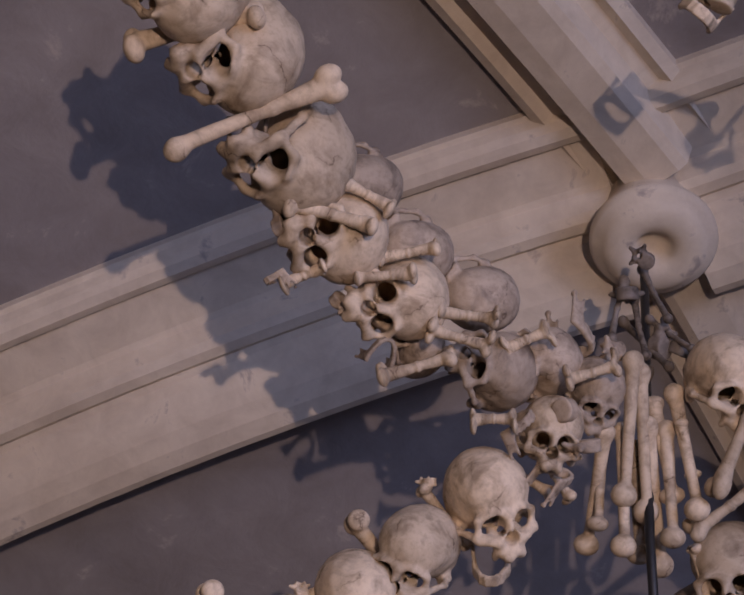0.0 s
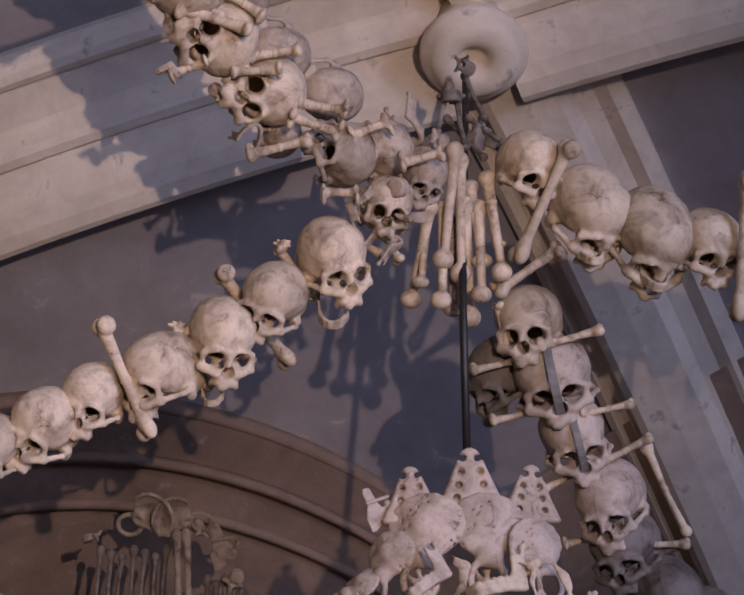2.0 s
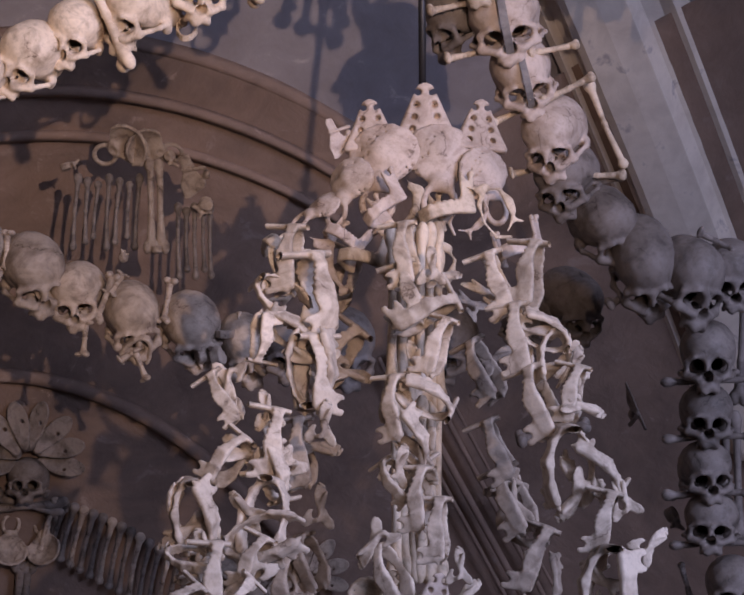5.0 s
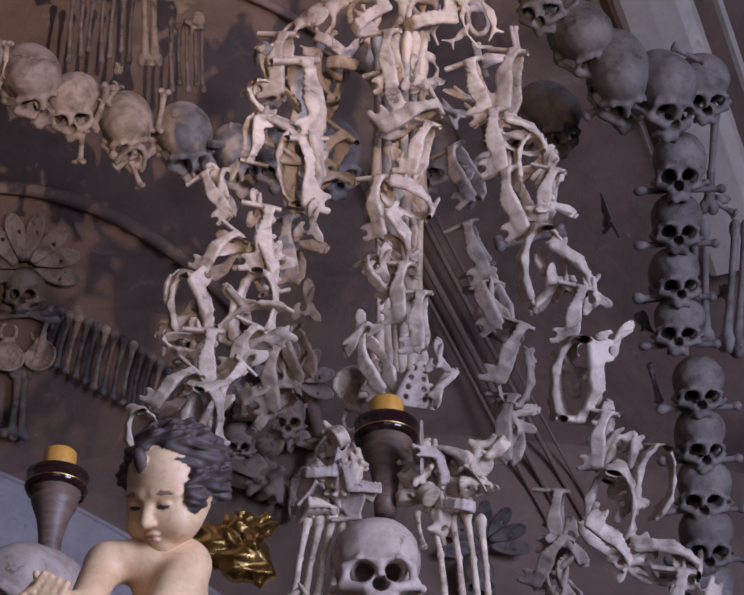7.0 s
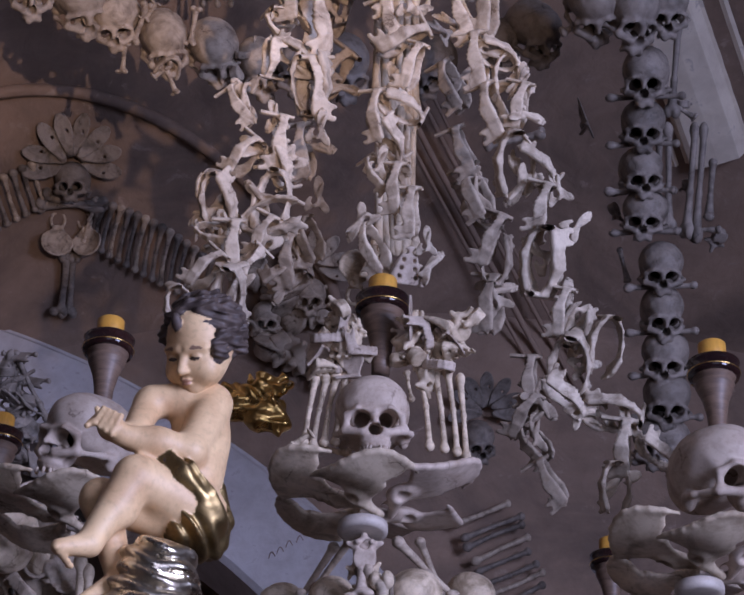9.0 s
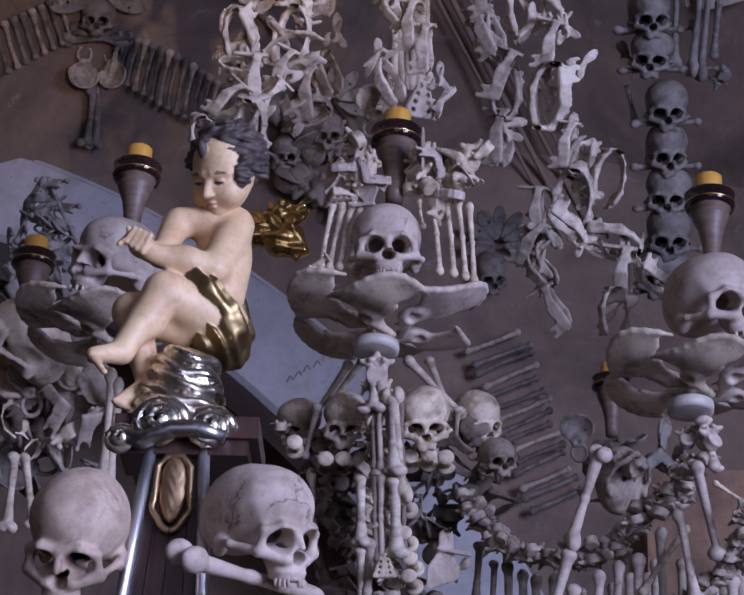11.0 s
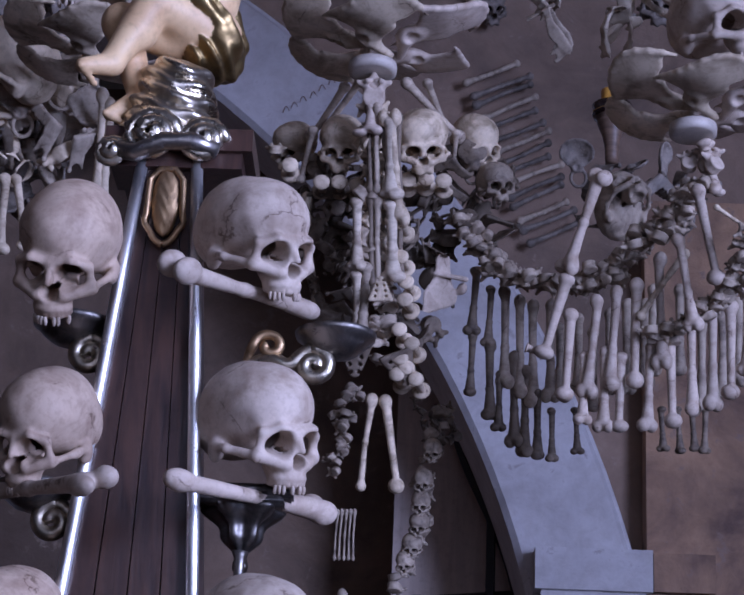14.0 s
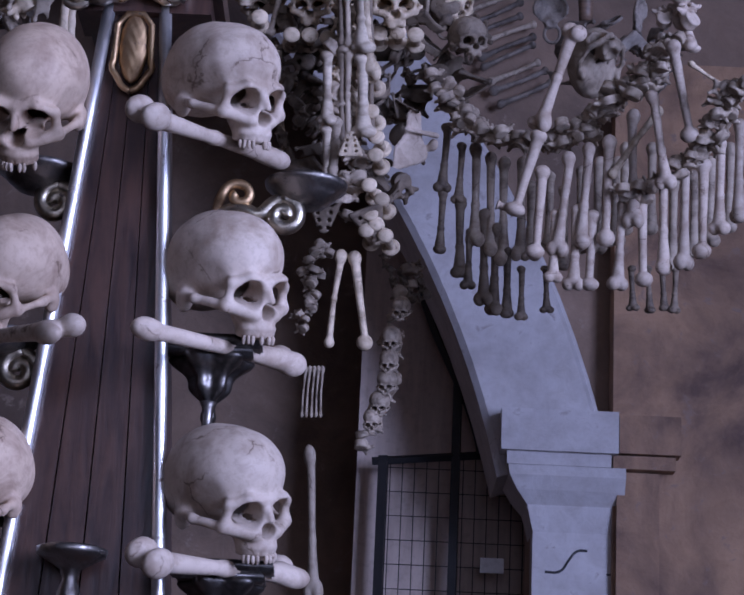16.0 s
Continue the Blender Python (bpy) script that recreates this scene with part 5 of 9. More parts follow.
tube(bm, rounded([(-0.090, 5.240, 5.991), (0.037, 5.505, 5.880), (0.223, 5.830, 5.713), (0.406, 6.090, 5.496), (0.524, 6.090, 5.239)]), 0.007, 8)
tube(bm, rounded([(-0.048, 5.225, 5.998), (0.079, 5.488, 5.887), (0.266, 5.812, 5.721), (0.451, 6.090, 5.516), (0.568, 6.090, 5.258)]), 0.011, 8)
tube(bm, rounded([(0.003, 5.205, 6.006), (0.132, 5.468, 5.896), (0.320, 5.790, 5.730), (0.507, 6.090, 5.540), (0.623, 6.090, 5.282)]), 0.008, 8)
tube(bm, rounded([(0.039, 5.191, 6.012), (0.168, 5.453, 5.901), (0.357, 5.775, 5.736), (0.544, 6.076, 5.548), (0.661, 6.090, 5.298)]), 0.005, 8)
tagged(mesh_part("trim", bm, BROWN, None, "", True), "brown plaster moulding running down the far wall", "moulding", kind="structure")

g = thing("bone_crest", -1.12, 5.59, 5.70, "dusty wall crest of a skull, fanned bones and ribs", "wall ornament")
skull(-1.120, 5.517, 5.734, 29, -2, 1, 0.829, GREY_SHADED, parent=g)
bit("shoulder_blade", "petal", -1.020, 5.489, 5.771, 137, 71, 134, 0.777, GREY_SHADED, g)
bit("shoulder_blade", "petal", -1.016, 5.435, 5.797, 84, 59, 74, 0.774, GREY_SHADED, g)
bit("shoulder_blade", "petal", -1.038, 5.384, 5.814, 55, 26, 40, 0.771, GREY_SHADED, g)
bit("shoulder_blade", "petal", -1.080, 5.349, 5.820, 36, 25, -2, 0.769, GREY_SHADED, g)
bit("shoulder_blade", "petal", -1.130, 5.340, 5.812, 41, -15, -7, 0.769, GREY_SHADED, g)
bit("shoulder_blade", "petal", -1.177, 5.359, 5.793, 36, -41, -4, 0.770, GREY_SHADED, g)
bit("shoulder_blade", "petal", -1.206, 5.400, 5.767, 84, -44, -71, 0.773, GREY_SHADED, g)
bit("shoulder_blade", "petal", -1.211, 5.454, 5.741, 116, -59, -106, 0.776, GREY_SHADED, g)
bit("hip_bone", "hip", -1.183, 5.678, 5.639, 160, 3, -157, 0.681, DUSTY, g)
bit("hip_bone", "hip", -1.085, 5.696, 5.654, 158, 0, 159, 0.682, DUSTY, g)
stick(g, GREY_SHADED, "femur", 1.1, 0, -1.247, 5.572, 5.675, -1.004, 5.600, 5.721)
stick(g, GREY_SHADED, "femur", 1.1, 0, -1.227, 5.534, 5.699, -1.023, 5.631, 5.702)
stick(g, GREY_SHADED, "femur", 1.1, 0, -1.155, 5.750, 5.607, -1.193, 5.959, 5.479)
stick(g, GREY_SHADED, "femur", 1.1, 0, -1.139, 5.753, 5.610, -1.164, 5.973, 5.478)
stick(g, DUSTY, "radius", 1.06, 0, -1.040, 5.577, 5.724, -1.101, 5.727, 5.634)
stick(g, GREY_SHADED, "radius", 1.06, 0, -1.014, 5.590, 5.724, -1.074, 5.749, 5.628)
stick(g, GREY_SHADED, "radius", 1.06, 0, -0.987, 5.604, 5.723, -1.046, 5.771, 5.623)
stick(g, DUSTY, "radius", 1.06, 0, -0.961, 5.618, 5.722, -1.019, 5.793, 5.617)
stick(g, GREY_SHADED, "radius", 1.06, 0, -0.934, 5.632, 5.720, -0.991, 5.815, 5.612)
stick(g, GREY_SHADED, "radius", 1.06, 0, -0.907, 5.648, 5.717, -0.964, 5.836, 5.606)
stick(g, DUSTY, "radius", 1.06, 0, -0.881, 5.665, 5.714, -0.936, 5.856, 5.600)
stick(g, GREY_SHADED, "radius", 1.06, 0, -0.854, 5.683, 5.710, -0.908, 5.877, 5.595)
stick(g, GREY_SHADED, "radius", 1.06, 0, -0.827, 5.702, 5.705, -0.879, 5.896, 5.589)
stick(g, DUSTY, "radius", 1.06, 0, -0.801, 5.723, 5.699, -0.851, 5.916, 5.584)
stick(g, GREY_SHADED, "radius", 1.06, 0, -0.774, 5.745, 5.692, -0.822, 5.934, 5.578)
stick(g, GREY_SHADED, "radius", 1.06, 0, -0.747, 5.768, 5.684, -0.794, 5.953, 5.573)
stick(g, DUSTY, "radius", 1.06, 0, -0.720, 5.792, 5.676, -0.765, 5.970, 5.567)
stick(g, GREY_SHADED, "radius", 1.06, 0, -0.693, 5.817, 5.667, -0.736, 5.988, 5.562)
stick(g, GREY_SHADED, "radius", 1.06, 0, -0.665, 5.842, 5.657, -0.707, 6.005, 5.557)
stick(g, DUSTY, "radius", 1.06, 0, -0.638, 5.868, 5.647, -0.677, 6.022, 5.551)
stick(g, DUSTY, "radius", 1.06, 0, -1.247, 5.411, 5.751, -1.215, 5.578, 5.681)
stick(g, GREY_SHADED, "radius", 1.06, 0, -1.279, 5.419, 5.739, -1.247, 5.589, 5.667)
stick(g, GREY_SHADED, "radius", 1.06, 0, -1.310, 5.428, 5.726, -1.278, 5.599, 5.653)
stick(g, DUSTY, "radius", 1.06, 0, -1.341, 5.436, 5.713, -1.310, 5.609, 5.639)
stick(g, GREY_SHADED, "radius", 1.06, 0, -1.372, 5.444, 5.700, -1.342, 5.618, 5.625)
stick(g, GREY_SHADED, "radius", 1.06, 0, -1.403, 5.452, 5.687, -1.374, 5.628, 5.610)
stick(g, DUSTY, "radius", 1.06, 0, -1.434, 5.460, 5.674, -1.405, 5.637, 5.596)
stick(g, GREY_SHADED, "radius", 1.06, 0, -1.465, 5.468, 5.661, -1.437, 5.646, 5.581)
stick(g, GREY_SHADED, "radius", 1.06, 0, -1.496, 5.475, 5.647, -1.468, 5.655, 5.566)
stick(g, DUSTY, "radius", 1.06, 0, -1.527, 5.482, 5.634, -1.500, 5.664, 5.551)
stick(g, GREY_SHADED, "radius", 1.06, 0, -1.558, 5.489, 5.620, -1.531, 5.672, 5.536)

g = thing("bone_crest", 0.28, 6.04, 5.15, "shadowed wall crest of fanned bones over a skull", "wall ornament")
skull(0.267, 6.040, 5.050, 34, -7, 10, 0.827, GREY_SHADED, parent=g)
bit("shoulder_blade", "petal", 0.381, 6.040, 5.160, 110, 75, 103, 0.641, GREY_SHADED, g)
bit("shoulder_blade", "petal", 0.373, 6.040, 5.212, 68, 55, 54, 0.643, GREY_SHADED, g)
bit("shoulder_blade", "petal", 0.343, 6.040, 5.250, 48, 17, 31, 0.645, GREY_SHADED, g)
bit("shoulder_blade", "petal", 0.300, 6.040, 5.264, 38, 12, -9, 0.646, GREY_SHADED, g)
bit("shoulder_blade", "petal", 0.257, 6.040, 5.248, 44, -29, -16, 0.645, GREY_SHADED, g)
bit("shoulder_blade", "petal", 0.228, 6.040, 5.208, 41, -57, -17, 0.643, GREY_SHADED, g)
bit("shoulder_blade", "petal", 0.220, 6.040, 5.156, 109, -45, -98, 0.641, GREY_SHADED, g)
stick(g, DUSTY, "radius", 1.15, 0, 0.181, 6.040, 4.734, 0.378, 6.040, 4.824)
stick(g, GREY_SHADED, "radius", 1.15, 50, 0.208, 6.040, 4.683, 0.424, 6.040, 4.778)
stick(g, GREY_SHADED, "radius", 1.15, 100, 0.217, 6.040, 4.648, 0.424, 6.040, 4.747)
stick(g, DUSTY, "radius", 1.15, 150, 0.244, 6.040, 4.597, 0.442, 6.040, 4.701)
stick(g, GREY_SHADED, "radius", 1.15, 200, 0.253, 6.040, 4.562, 0.442, 6.040, 4.649)
stick(g, GREY_SHADED, "radius", 1.15, 250, 0.262, 6.040, 4.512, 0.470, 6.040, 4.604)
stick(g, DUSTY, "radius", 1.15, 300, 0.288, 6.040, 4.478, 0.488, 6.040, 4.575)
stick(g, GREY_SHADED, "radius", 1.15, 350, 0.297, 6.040, 4.428, 0.487, 6.040, 4.530)
stick(g, GREY_SHADED, "radius", 1.15, 400, 0.305, 6.040, 4.394, 0.487, 6.040, 4.479)
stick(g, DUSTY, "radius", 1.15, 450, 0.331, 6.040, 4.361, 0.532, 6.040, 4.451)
stick(g, GREY_SHADED, "radius", 1.15, 500, 0.339, 6.040, 4.312, 0.532, 6.040, 4.407)
stick(g, GREY_SHADED, "radius", 1.15, 550, 0.348, 6.040, 4.278, 0.531, 6.040, 4.378)
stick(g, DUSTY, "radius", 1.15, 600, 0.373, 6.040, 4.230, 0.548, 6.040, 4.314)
stick(g, GREY_SHADED, "radius", 1.15, 650, 0.381, 6.040, 4.197, 0.575, 6.040, 4.286)
stick(g, GREY_SHADED, "radius", 1.15, 700, 0.407, 6.040, 4.150, 0.592, 6.040, 4.243)

g = thing("bone_crest", -0.31, 5.93, 5.65, "shadowed wall crest of fanned bones and small skulls", "wall ornament")
bit("shoulder_blade", "petal", -0.235, 5.928, 5.654, 146, 68, 144, 0.637, DUSTY, g)
bit("shoulder_blade", "petal", -0.234, 5.880, 5.681, 82, 59, 71, 0.635, DUSTY, g)
bit("shoulder_blade", "petal", -0.262, 5.840, 5.701, 50, 20, 34, 0.633, DUSTY, g)
bit("shoulder_blade", "petal", -0.308, 5.824, 5.707, 38, 12, -9, 0.633, DUSTY, g)
bit("shoulder_blade", "petal", -0.354, 5.837, 5.697, 46, -33, -20, 0.633, DUSTY, g)
bit("shoulder_blade", "petal", -0.382, 5.874, 5.673, 49, -65, -28, 0.635, DUSTY, g)
bit("shoulder_blade", "petal", -0.381, 5.922, 5.647, 126, -41, -117, 0.637, DUSTY, g)
skull(-0.326, 6.007, 5.601, 29, -2, 1, 0.858, DUSTY, parent=g)
skull(-0.480, 6.040, 5.526, 29, -2, 1, 0.735, DUSTY, parent=g)
bit("hip_bone", "hip", -0.531, 5.886, 5.651, 29, -2, 1, 0.604, DUSTY, g)
bit("vertebra", "vertebra", -0.441, 5.954, 5.622, 124, 10, 60, 1.733, DUSTY, g)
bit("hip_bone", "hip", -0.351, 6.021, 5.591, -123, -20, 93, 1.132, DUSTY, g)
bit("vertebra", "vertebra", -0.256, 6.040, 5.529, 18, -41, 58, 1.215, DUSTY, g)
bit("hip_bone", "hip", -0.456, 6.040, 5.449, 134, 5, 28, 0.865, DUSTY, g)
bit("vertebra", "vertebra", -0.361, 6.040, 5.377, -160, 68, 22, 2.235, DUSTY, g)
bit("hip_bone", "hip", -0.267, 6.040, 5.305, 106, 54, -112, 0.598, DUSTY, g)
bit("vertebra", "vertebra", -0.479, 5.938, 5.627, 147, 27, -77, 1.732, DUSTY, g)
bit("hip_bone", "hip", -0.389, 6.006, 5.597, -157, 47, -27, 1.131, DUSTY, g)
bit("vertebra", "vertebra", -0.295, 6.040, 5.545, -4, 60, 88, 1.217, DUSTY, g)
bit("hip_bone", "hip", -0.494, 6.040, 5.464, 111, 8, 127, 0.866, DUSTY, g)
bit("vertebra", "vertebra", -0.399, 6.040, 5.392, -128, -30, 103, 2.238, DUSTY, g)
bit("hip_bone", "hip", -0.305, 6.040, 5.320, 2, -3, 76, 0.599, DUSTY, g)
bit("vertebra", "vertebra", -0.516, 5.922, 5.632, 120, 38, 113, 1.730, DUSTY, g)
bit("hip_bone", "hip", -0.426, 5.990, 5.602, -123, 28, -170, 1.130, DUSTY, g)
bit("vertebra", "vertebra", -0.334, 6.040, 5.560, -68, 13, -115, 1.219, DUSTY, g)
bit("hip_bone", "hip", -0.239, 6.040, 5.487, -36, 39, -85, 0.865, DUSTY, g)
bit("vertebra", "vertebra", -0.438, 6.040, 5.407, -63, 57, -149, 2.241, DUSTY, g)

chandelier = thing("bone_chandelier", -0.01, 3.55, 4.37, "great hanging chandelier of ivory bones, skulls and ochre candles", "chandelier")
bit("sacrum", "sacrum", -0.094, 3.363, 5.048, 30, 2, -8, 0.944, PALE, chandelier)
bit("sacrum", "sacrum", 0.010, 3.346, 5.067, 30, -1, 0, 1.062, PALE, chandelier)
bit("sacrum", "sacrum", 0.114, 3.363, 5.049, 30, -4, 11, 0.945, PALE, chandelier)
bit("hip_bone", "hip", -0.071, 3.383, 4.942, -31, -9, 169, 0.835, PALE, chandelier)
bit("hip_bone", "hip", 0.041, 3.384, 4.943, -31, 7, -172, 0.835, PALE, chandelier)
bit("hip_bone", "hip", 0.134, 3.399, 4.927, -23, 30, -157, 0.669, PALE, chandelier)
bit("hip_bone", "hip", -0.142, 3.407, 4.915, -21, -31, 153, 0.612, PALE, chandelier)
bit("hip_bone", "hip", -0.199, 3.429, 4.888, 17, -55, 133, 0.473, PALE, chandelier)
bit("shoulder_blade", "blade", -0.156, 3.373, 5.020, 35, -27, 18, 0.424, PALE, chandelier)
bit("jaw_bone", "jaw", -0.079, 3.376, 4.863, 39, 1, -69, 0.803, PALE, chandelier)
bit("bone_fork", "fork", -0.013, 3.389, 4.851, 44, 8, 11, 0.536, BONE, chandelier)
bit("jaw_bone", "jaw", 0.039, 3.377, 4.864, 24, 7, -50, 0.950, BONE, chandelier)
bit("bone_link", "link", 0.092, 3.395, 4.845, 54, 23, 33, 0.568, PALE, chandelier)
bit("jaw_bone", "jaw", -0.110, 3.436, 4.798, 13, 18, -33, 0.803, BONE, chandelier)
bit("bone_fork", "fork", -0.022, 3.425, 4.812, 58, -46, -36, 0.584, BONE, chandelier)
bit("jaw_bone", "jaw", -0.136, 3.411, 4.823, 8, 33, -16, 0.730, PALE, chandelier)
bit("bone_link", "link", 0.144, 3.388, 4.850, 48, -31, -9, 0.671, BONE, chandelier)
bit("jaw_bone", "jaw", -0.241, 3.431, 4.794, 10, 50, 5, 0.876, BONE, chandelier)
bit("bone_fork", "fork", -0.171, 3.463, 4.764, 49, -15, 12, 0.681, PALE, chandelier)
bit("jaw_bone", "jaw", -0.039, 3.460, 4.773, 41, -14, -53, 0.877, BONE, chandelier)
bit("bone_link", "link", 0.031, 3.467, 4.767, 58, 1, 32, 0.671, BONE, chandelier)
bit("jaw_bone", "jaw", 0.171, 3.424, 4.812, 29, -3, -31, 0.878, PALE, chandelier)
bit("bone_fork", "fork", -0.249, 3.489, 4.728, 73, 12, 53, 0.535, BONE, chandelier)
rng = random.Random(4)


def bone_chain(pts, count, sizes, mat, kinds, wobble, lean=0):
    """Hooked bones strung along a curve, each turned at random."""
    seg = [0.0]
    for a, b in zip(pts, pts[1:]):
        seg.append(seg[-1] + (Vector(b) - Vector(a)).length)
    for i in range(count):
        s = seg[-1] * (i + 0.5) / count
        k = max(j for j in range(len(pts) - 1) if seg[j] <= s)
        p = Vector(pts[k]).lerp(Vector(pts[k + 1]), (s - seg[k]) / (seg[k + 1] - seg[k]))
        kind = kinds[i % len(kinds)]
        name = {"link": "bone_link", "fork": "bone_fork", "hip": "hip_bone", "jaw": "jaw_bone", "blade": "shoulder_blade", "vertebra": "vertebra", "sacrum": "sacrum"}[kind]
        size = rng.uniform(*sizes)
        bit(name, kind, p.x + rng.uniform(-wobble, wobble), p.y + rng.uniform(-wobble, wobble), p.z + rng.uniform(-wobble, wobble) * 0.5,
            rng.uniform(-30, 20) + (70 if kind == "jaw" else 0), lean + rng.uniform(-45, 45), rng.uniform(-70, 70), size, mat, chandelier)


# strands of lower jaws and hip splinters
bit("jaw_bone", "mandible", -0.229, 3.332, 4.682, 13, -31, 72, 0.89, STRAND, chandelier)
bit("jaw_bone", "mandible", -0.184, 3.347, 4.613, -21, -27, 118, 1.10, STRAND, chandelier)
bit("jaw_bone", "mandible", -0.246, 3.348, 4.607, 46, -60, -20, 0.77, STRAND, chandelier)
bit("jaw_bone", "mandible", -0.279, 3.365, 4.527, 172, -35, 120, 0.66, STRAND, chandelier)
bit("jaw_bone", "mandible", -0.190, 3.378, 4.466, 147, -7, 166, 0.99, STRAND, chandelier)
bit("jaw_bone", "mandible", -0.189, 3.379, 4.461, 24, 27, -50, 0.99, STRAND, chandelier)
bit("jaw_bone", "mandible", -0.337, 3.388, 4.418, -27, -38, 79, 0.69, STRAND, chandelier)
bit("jaw_bone", "mandible", -0.256, 3.411, 4.337, 0, -35, 108, 0.87, STRAND, chandelier)
bit("jaw_bone", "mandible", -0.323, 3.421, 4.306, 49, -14, 65, 0.72, STRAND, chandelier)
bit("jaw_bone", "mandible", -0.376, 3.438, 4.203, 41, -15, 5, 0.91, STRAND, chandelier)
bit("jaw_bone", "mandible", -0.377, 3.438, 4.194, 135, -10, 151, 0.91, STRAND, chandelier)
bit("jaw_bone", "mandible", -0.260, 3.438, 4.201, 25, 17, -13, 1.00, STRAND, chandelier)
bit("jaw_bone", "mandible", -0.265, 3.435, 4.158, 120, -77, -137, 0.92, STRAND, chandelier)
bit("jaw_bone", "mandible", -0.336, 3.430, 4.080, 0, -33, 96, 0.84, STRAND, chandelier)
bit("jaw_bone", "mandible", -0.273, 3.432, 4.108, 36, -25, 69, 0.70, STRAND, chandelier)
bit("jaw_bone", "mandible", -0.385, 3.423, 4.016, 48, -8, 73, 0.72, STRAND, chandelier)
bit("jaw_bone", "mandible", -0.334, 3.415, 3.953, 42, 22, -16, 0.88, STRAND, chandelier)
bit("jaw_bone", "mandible", -0.430, 3.411, 3.915, 42, -27, 7, 0.75, STRAND, chandelier)
bit("jaw_bone", "mandible", -0.250, 3.429, 4.280, 148, -14, 129, 0.72, STRAND, chandelier)
bit("jaw_bone", "mandible", -0.230, 3.363, 4.538, 118, 11, 113, 0.66, STRAND, chandelier)
bit("jaw_bone", "mandible", -0.379, 3.433, 4.118, -50, -68, 54, 0.59, STRAND, chandelier)
bit("jaw_bone", "mandible", -0.302, 3.426, 4.043, -29, 42, -67, 0.61, STRAND, chandelier)
bit("jaw_bone", "mandible", 0.134, 3.307, 4.607, -12, -37, 78, 0.84, STRAND, chandelier)
bit("jaw_bone", "mandible", 0.191, 3.303, 4.623, 18, -25, 69, 0.88, STRAND, chandelier)
bit("jaw_bone", "mandible", 0.167, 3.340, 4.512, -2, -33, 78, 0.88, STRAND, chandelier)
bit("jaw_bone", "mandible", 0.212, 3.338, 4.517, 110, 24, 120, 0.69, STRAND, chandelier)
bit("jaw_bone", "mandible", 0.228, 3.353, 4.482, 22, 0, 18, 0.66, STRAND, chandelier)
bit("jaw_bone", "mandible", 0.203, 3.384, 4.410, -1, -38, 59, 0.90, STRAND, chandelier)
bit("jaw_bone", "mandible", 0.259, 3.380, 4.419, 22, -29, 73, 0.75, STRAND, chandelier)
bit("jaw_bone", "mandible", 0.249, 3.424, 4.301, 42, -12, 10, 1.01, STRAND, chandelier)
bit("jaw_bone", "mandible", 0.290, 3.429, 4.287, 123, 7, 120, 0.82, STRAND, chandelier)
bit("jaw_bone", "mandible", 0.304, 3.455, 4.209, 17, -33, 84, 0.78, STRAND, chandelier)
bit("jaw_bone", "mandible", 0.306, 3.488, 4.098, 34, 1, 7, 1.06, STRAND, chandelier)
bit("jaw_bone", "mandible", 0.306, 3.490, 4.089, 161, -25, 141, 1.06, STRAND, chandelier)
bit("jaw_bone", "mandible", 0.348, 3.520, 3.989, 21, -28, 67, 0.76, STRAND, chandelier)
bit("jaw_bone", "mandible", 0.435, 3.539, 3.923, 31, 1, 25, 0.90, STRAND, chandelier)
bit("jaw_bone", "mandible", 0.361, 3.549, 3.876, 46, 15, -8, 1.04, STRAND, chandelier)
bit("jaw_bone", "mandible", 0.351, 3.563, 3.812, 128, -16, 100, 0.80, STRAND, chandelier)
bit("jaw_bone", "mandible", 0.448, 3.571, 3.777, 104, 31, 95, 0.89, STRAND, chandelier)
bit("jaw_bone", "mandible", 0.466, 3.585, 3.709, 12, -33, 78, 0.88, STRAND, chandelier)
bit("jaw_bone", "mandible", 0.448, 3.600, 3.629, 28, -8, 13, 0.74, STRAND, chandelier)
bit("jaw_bone", "mandible", 0.534, 3.587, 3.696, 122, -9, 116, 0.69, STRAND, chandelier)
bit("jaw_bone", "mandible", 0.374, 3.529, 3.958, 150, -32, 163, 0.67, STRAND, chandelier)
bit("hip_bone", "horn", -0.262, 3.396, 4.384, 22, -6, 8, 0.65, STRAND, chandelier)
bit("hip_bone", "horn", -0.168, 3.403, 4.361, 43, 16, 12, 0.69, STRAND, chandelier)
bit("hip_bone", "horn", -0.177, 3.362, 4.539, 43, 25, 33, 0.66, STRAND, chandelier)
bit("hip_bone", "horn", 0.338, 3.445, 4.242, 42, -14, 3, 0.68, STRAND, chandelier)
bit("hip_bone", "horn", 0.374, 3.467, 4.168, 53, 42, 48, 0.64, STRAND, chandelier)
bit("hip_bone", "horn", 0.353, 3.515, 4.007, 48, 12, 9, 0.75, STRAND, chandelier)
bit("hip_bone", "horn", 0.257, 3.363, 4.459, 53, 11, 34, 0.61, STRAND, chandelier)
bit("hip_bone", "horn", -0.353, 3.433, 4.130, 21, -12, -9, 0.63, STRAND, chandelier)
bit("hip_bone", "horn", 0.475, 3.577, 3.750, 25, -6, 8, 0.69, STRAND, chandelier)
bit("hip_bone", "horn", 0.378, 3.571, 3.776, 79, 42, 63, 0.62, STRAND, chandelier)
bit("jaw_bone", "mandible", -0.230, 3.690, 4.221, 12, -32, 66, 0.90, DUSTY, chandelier)
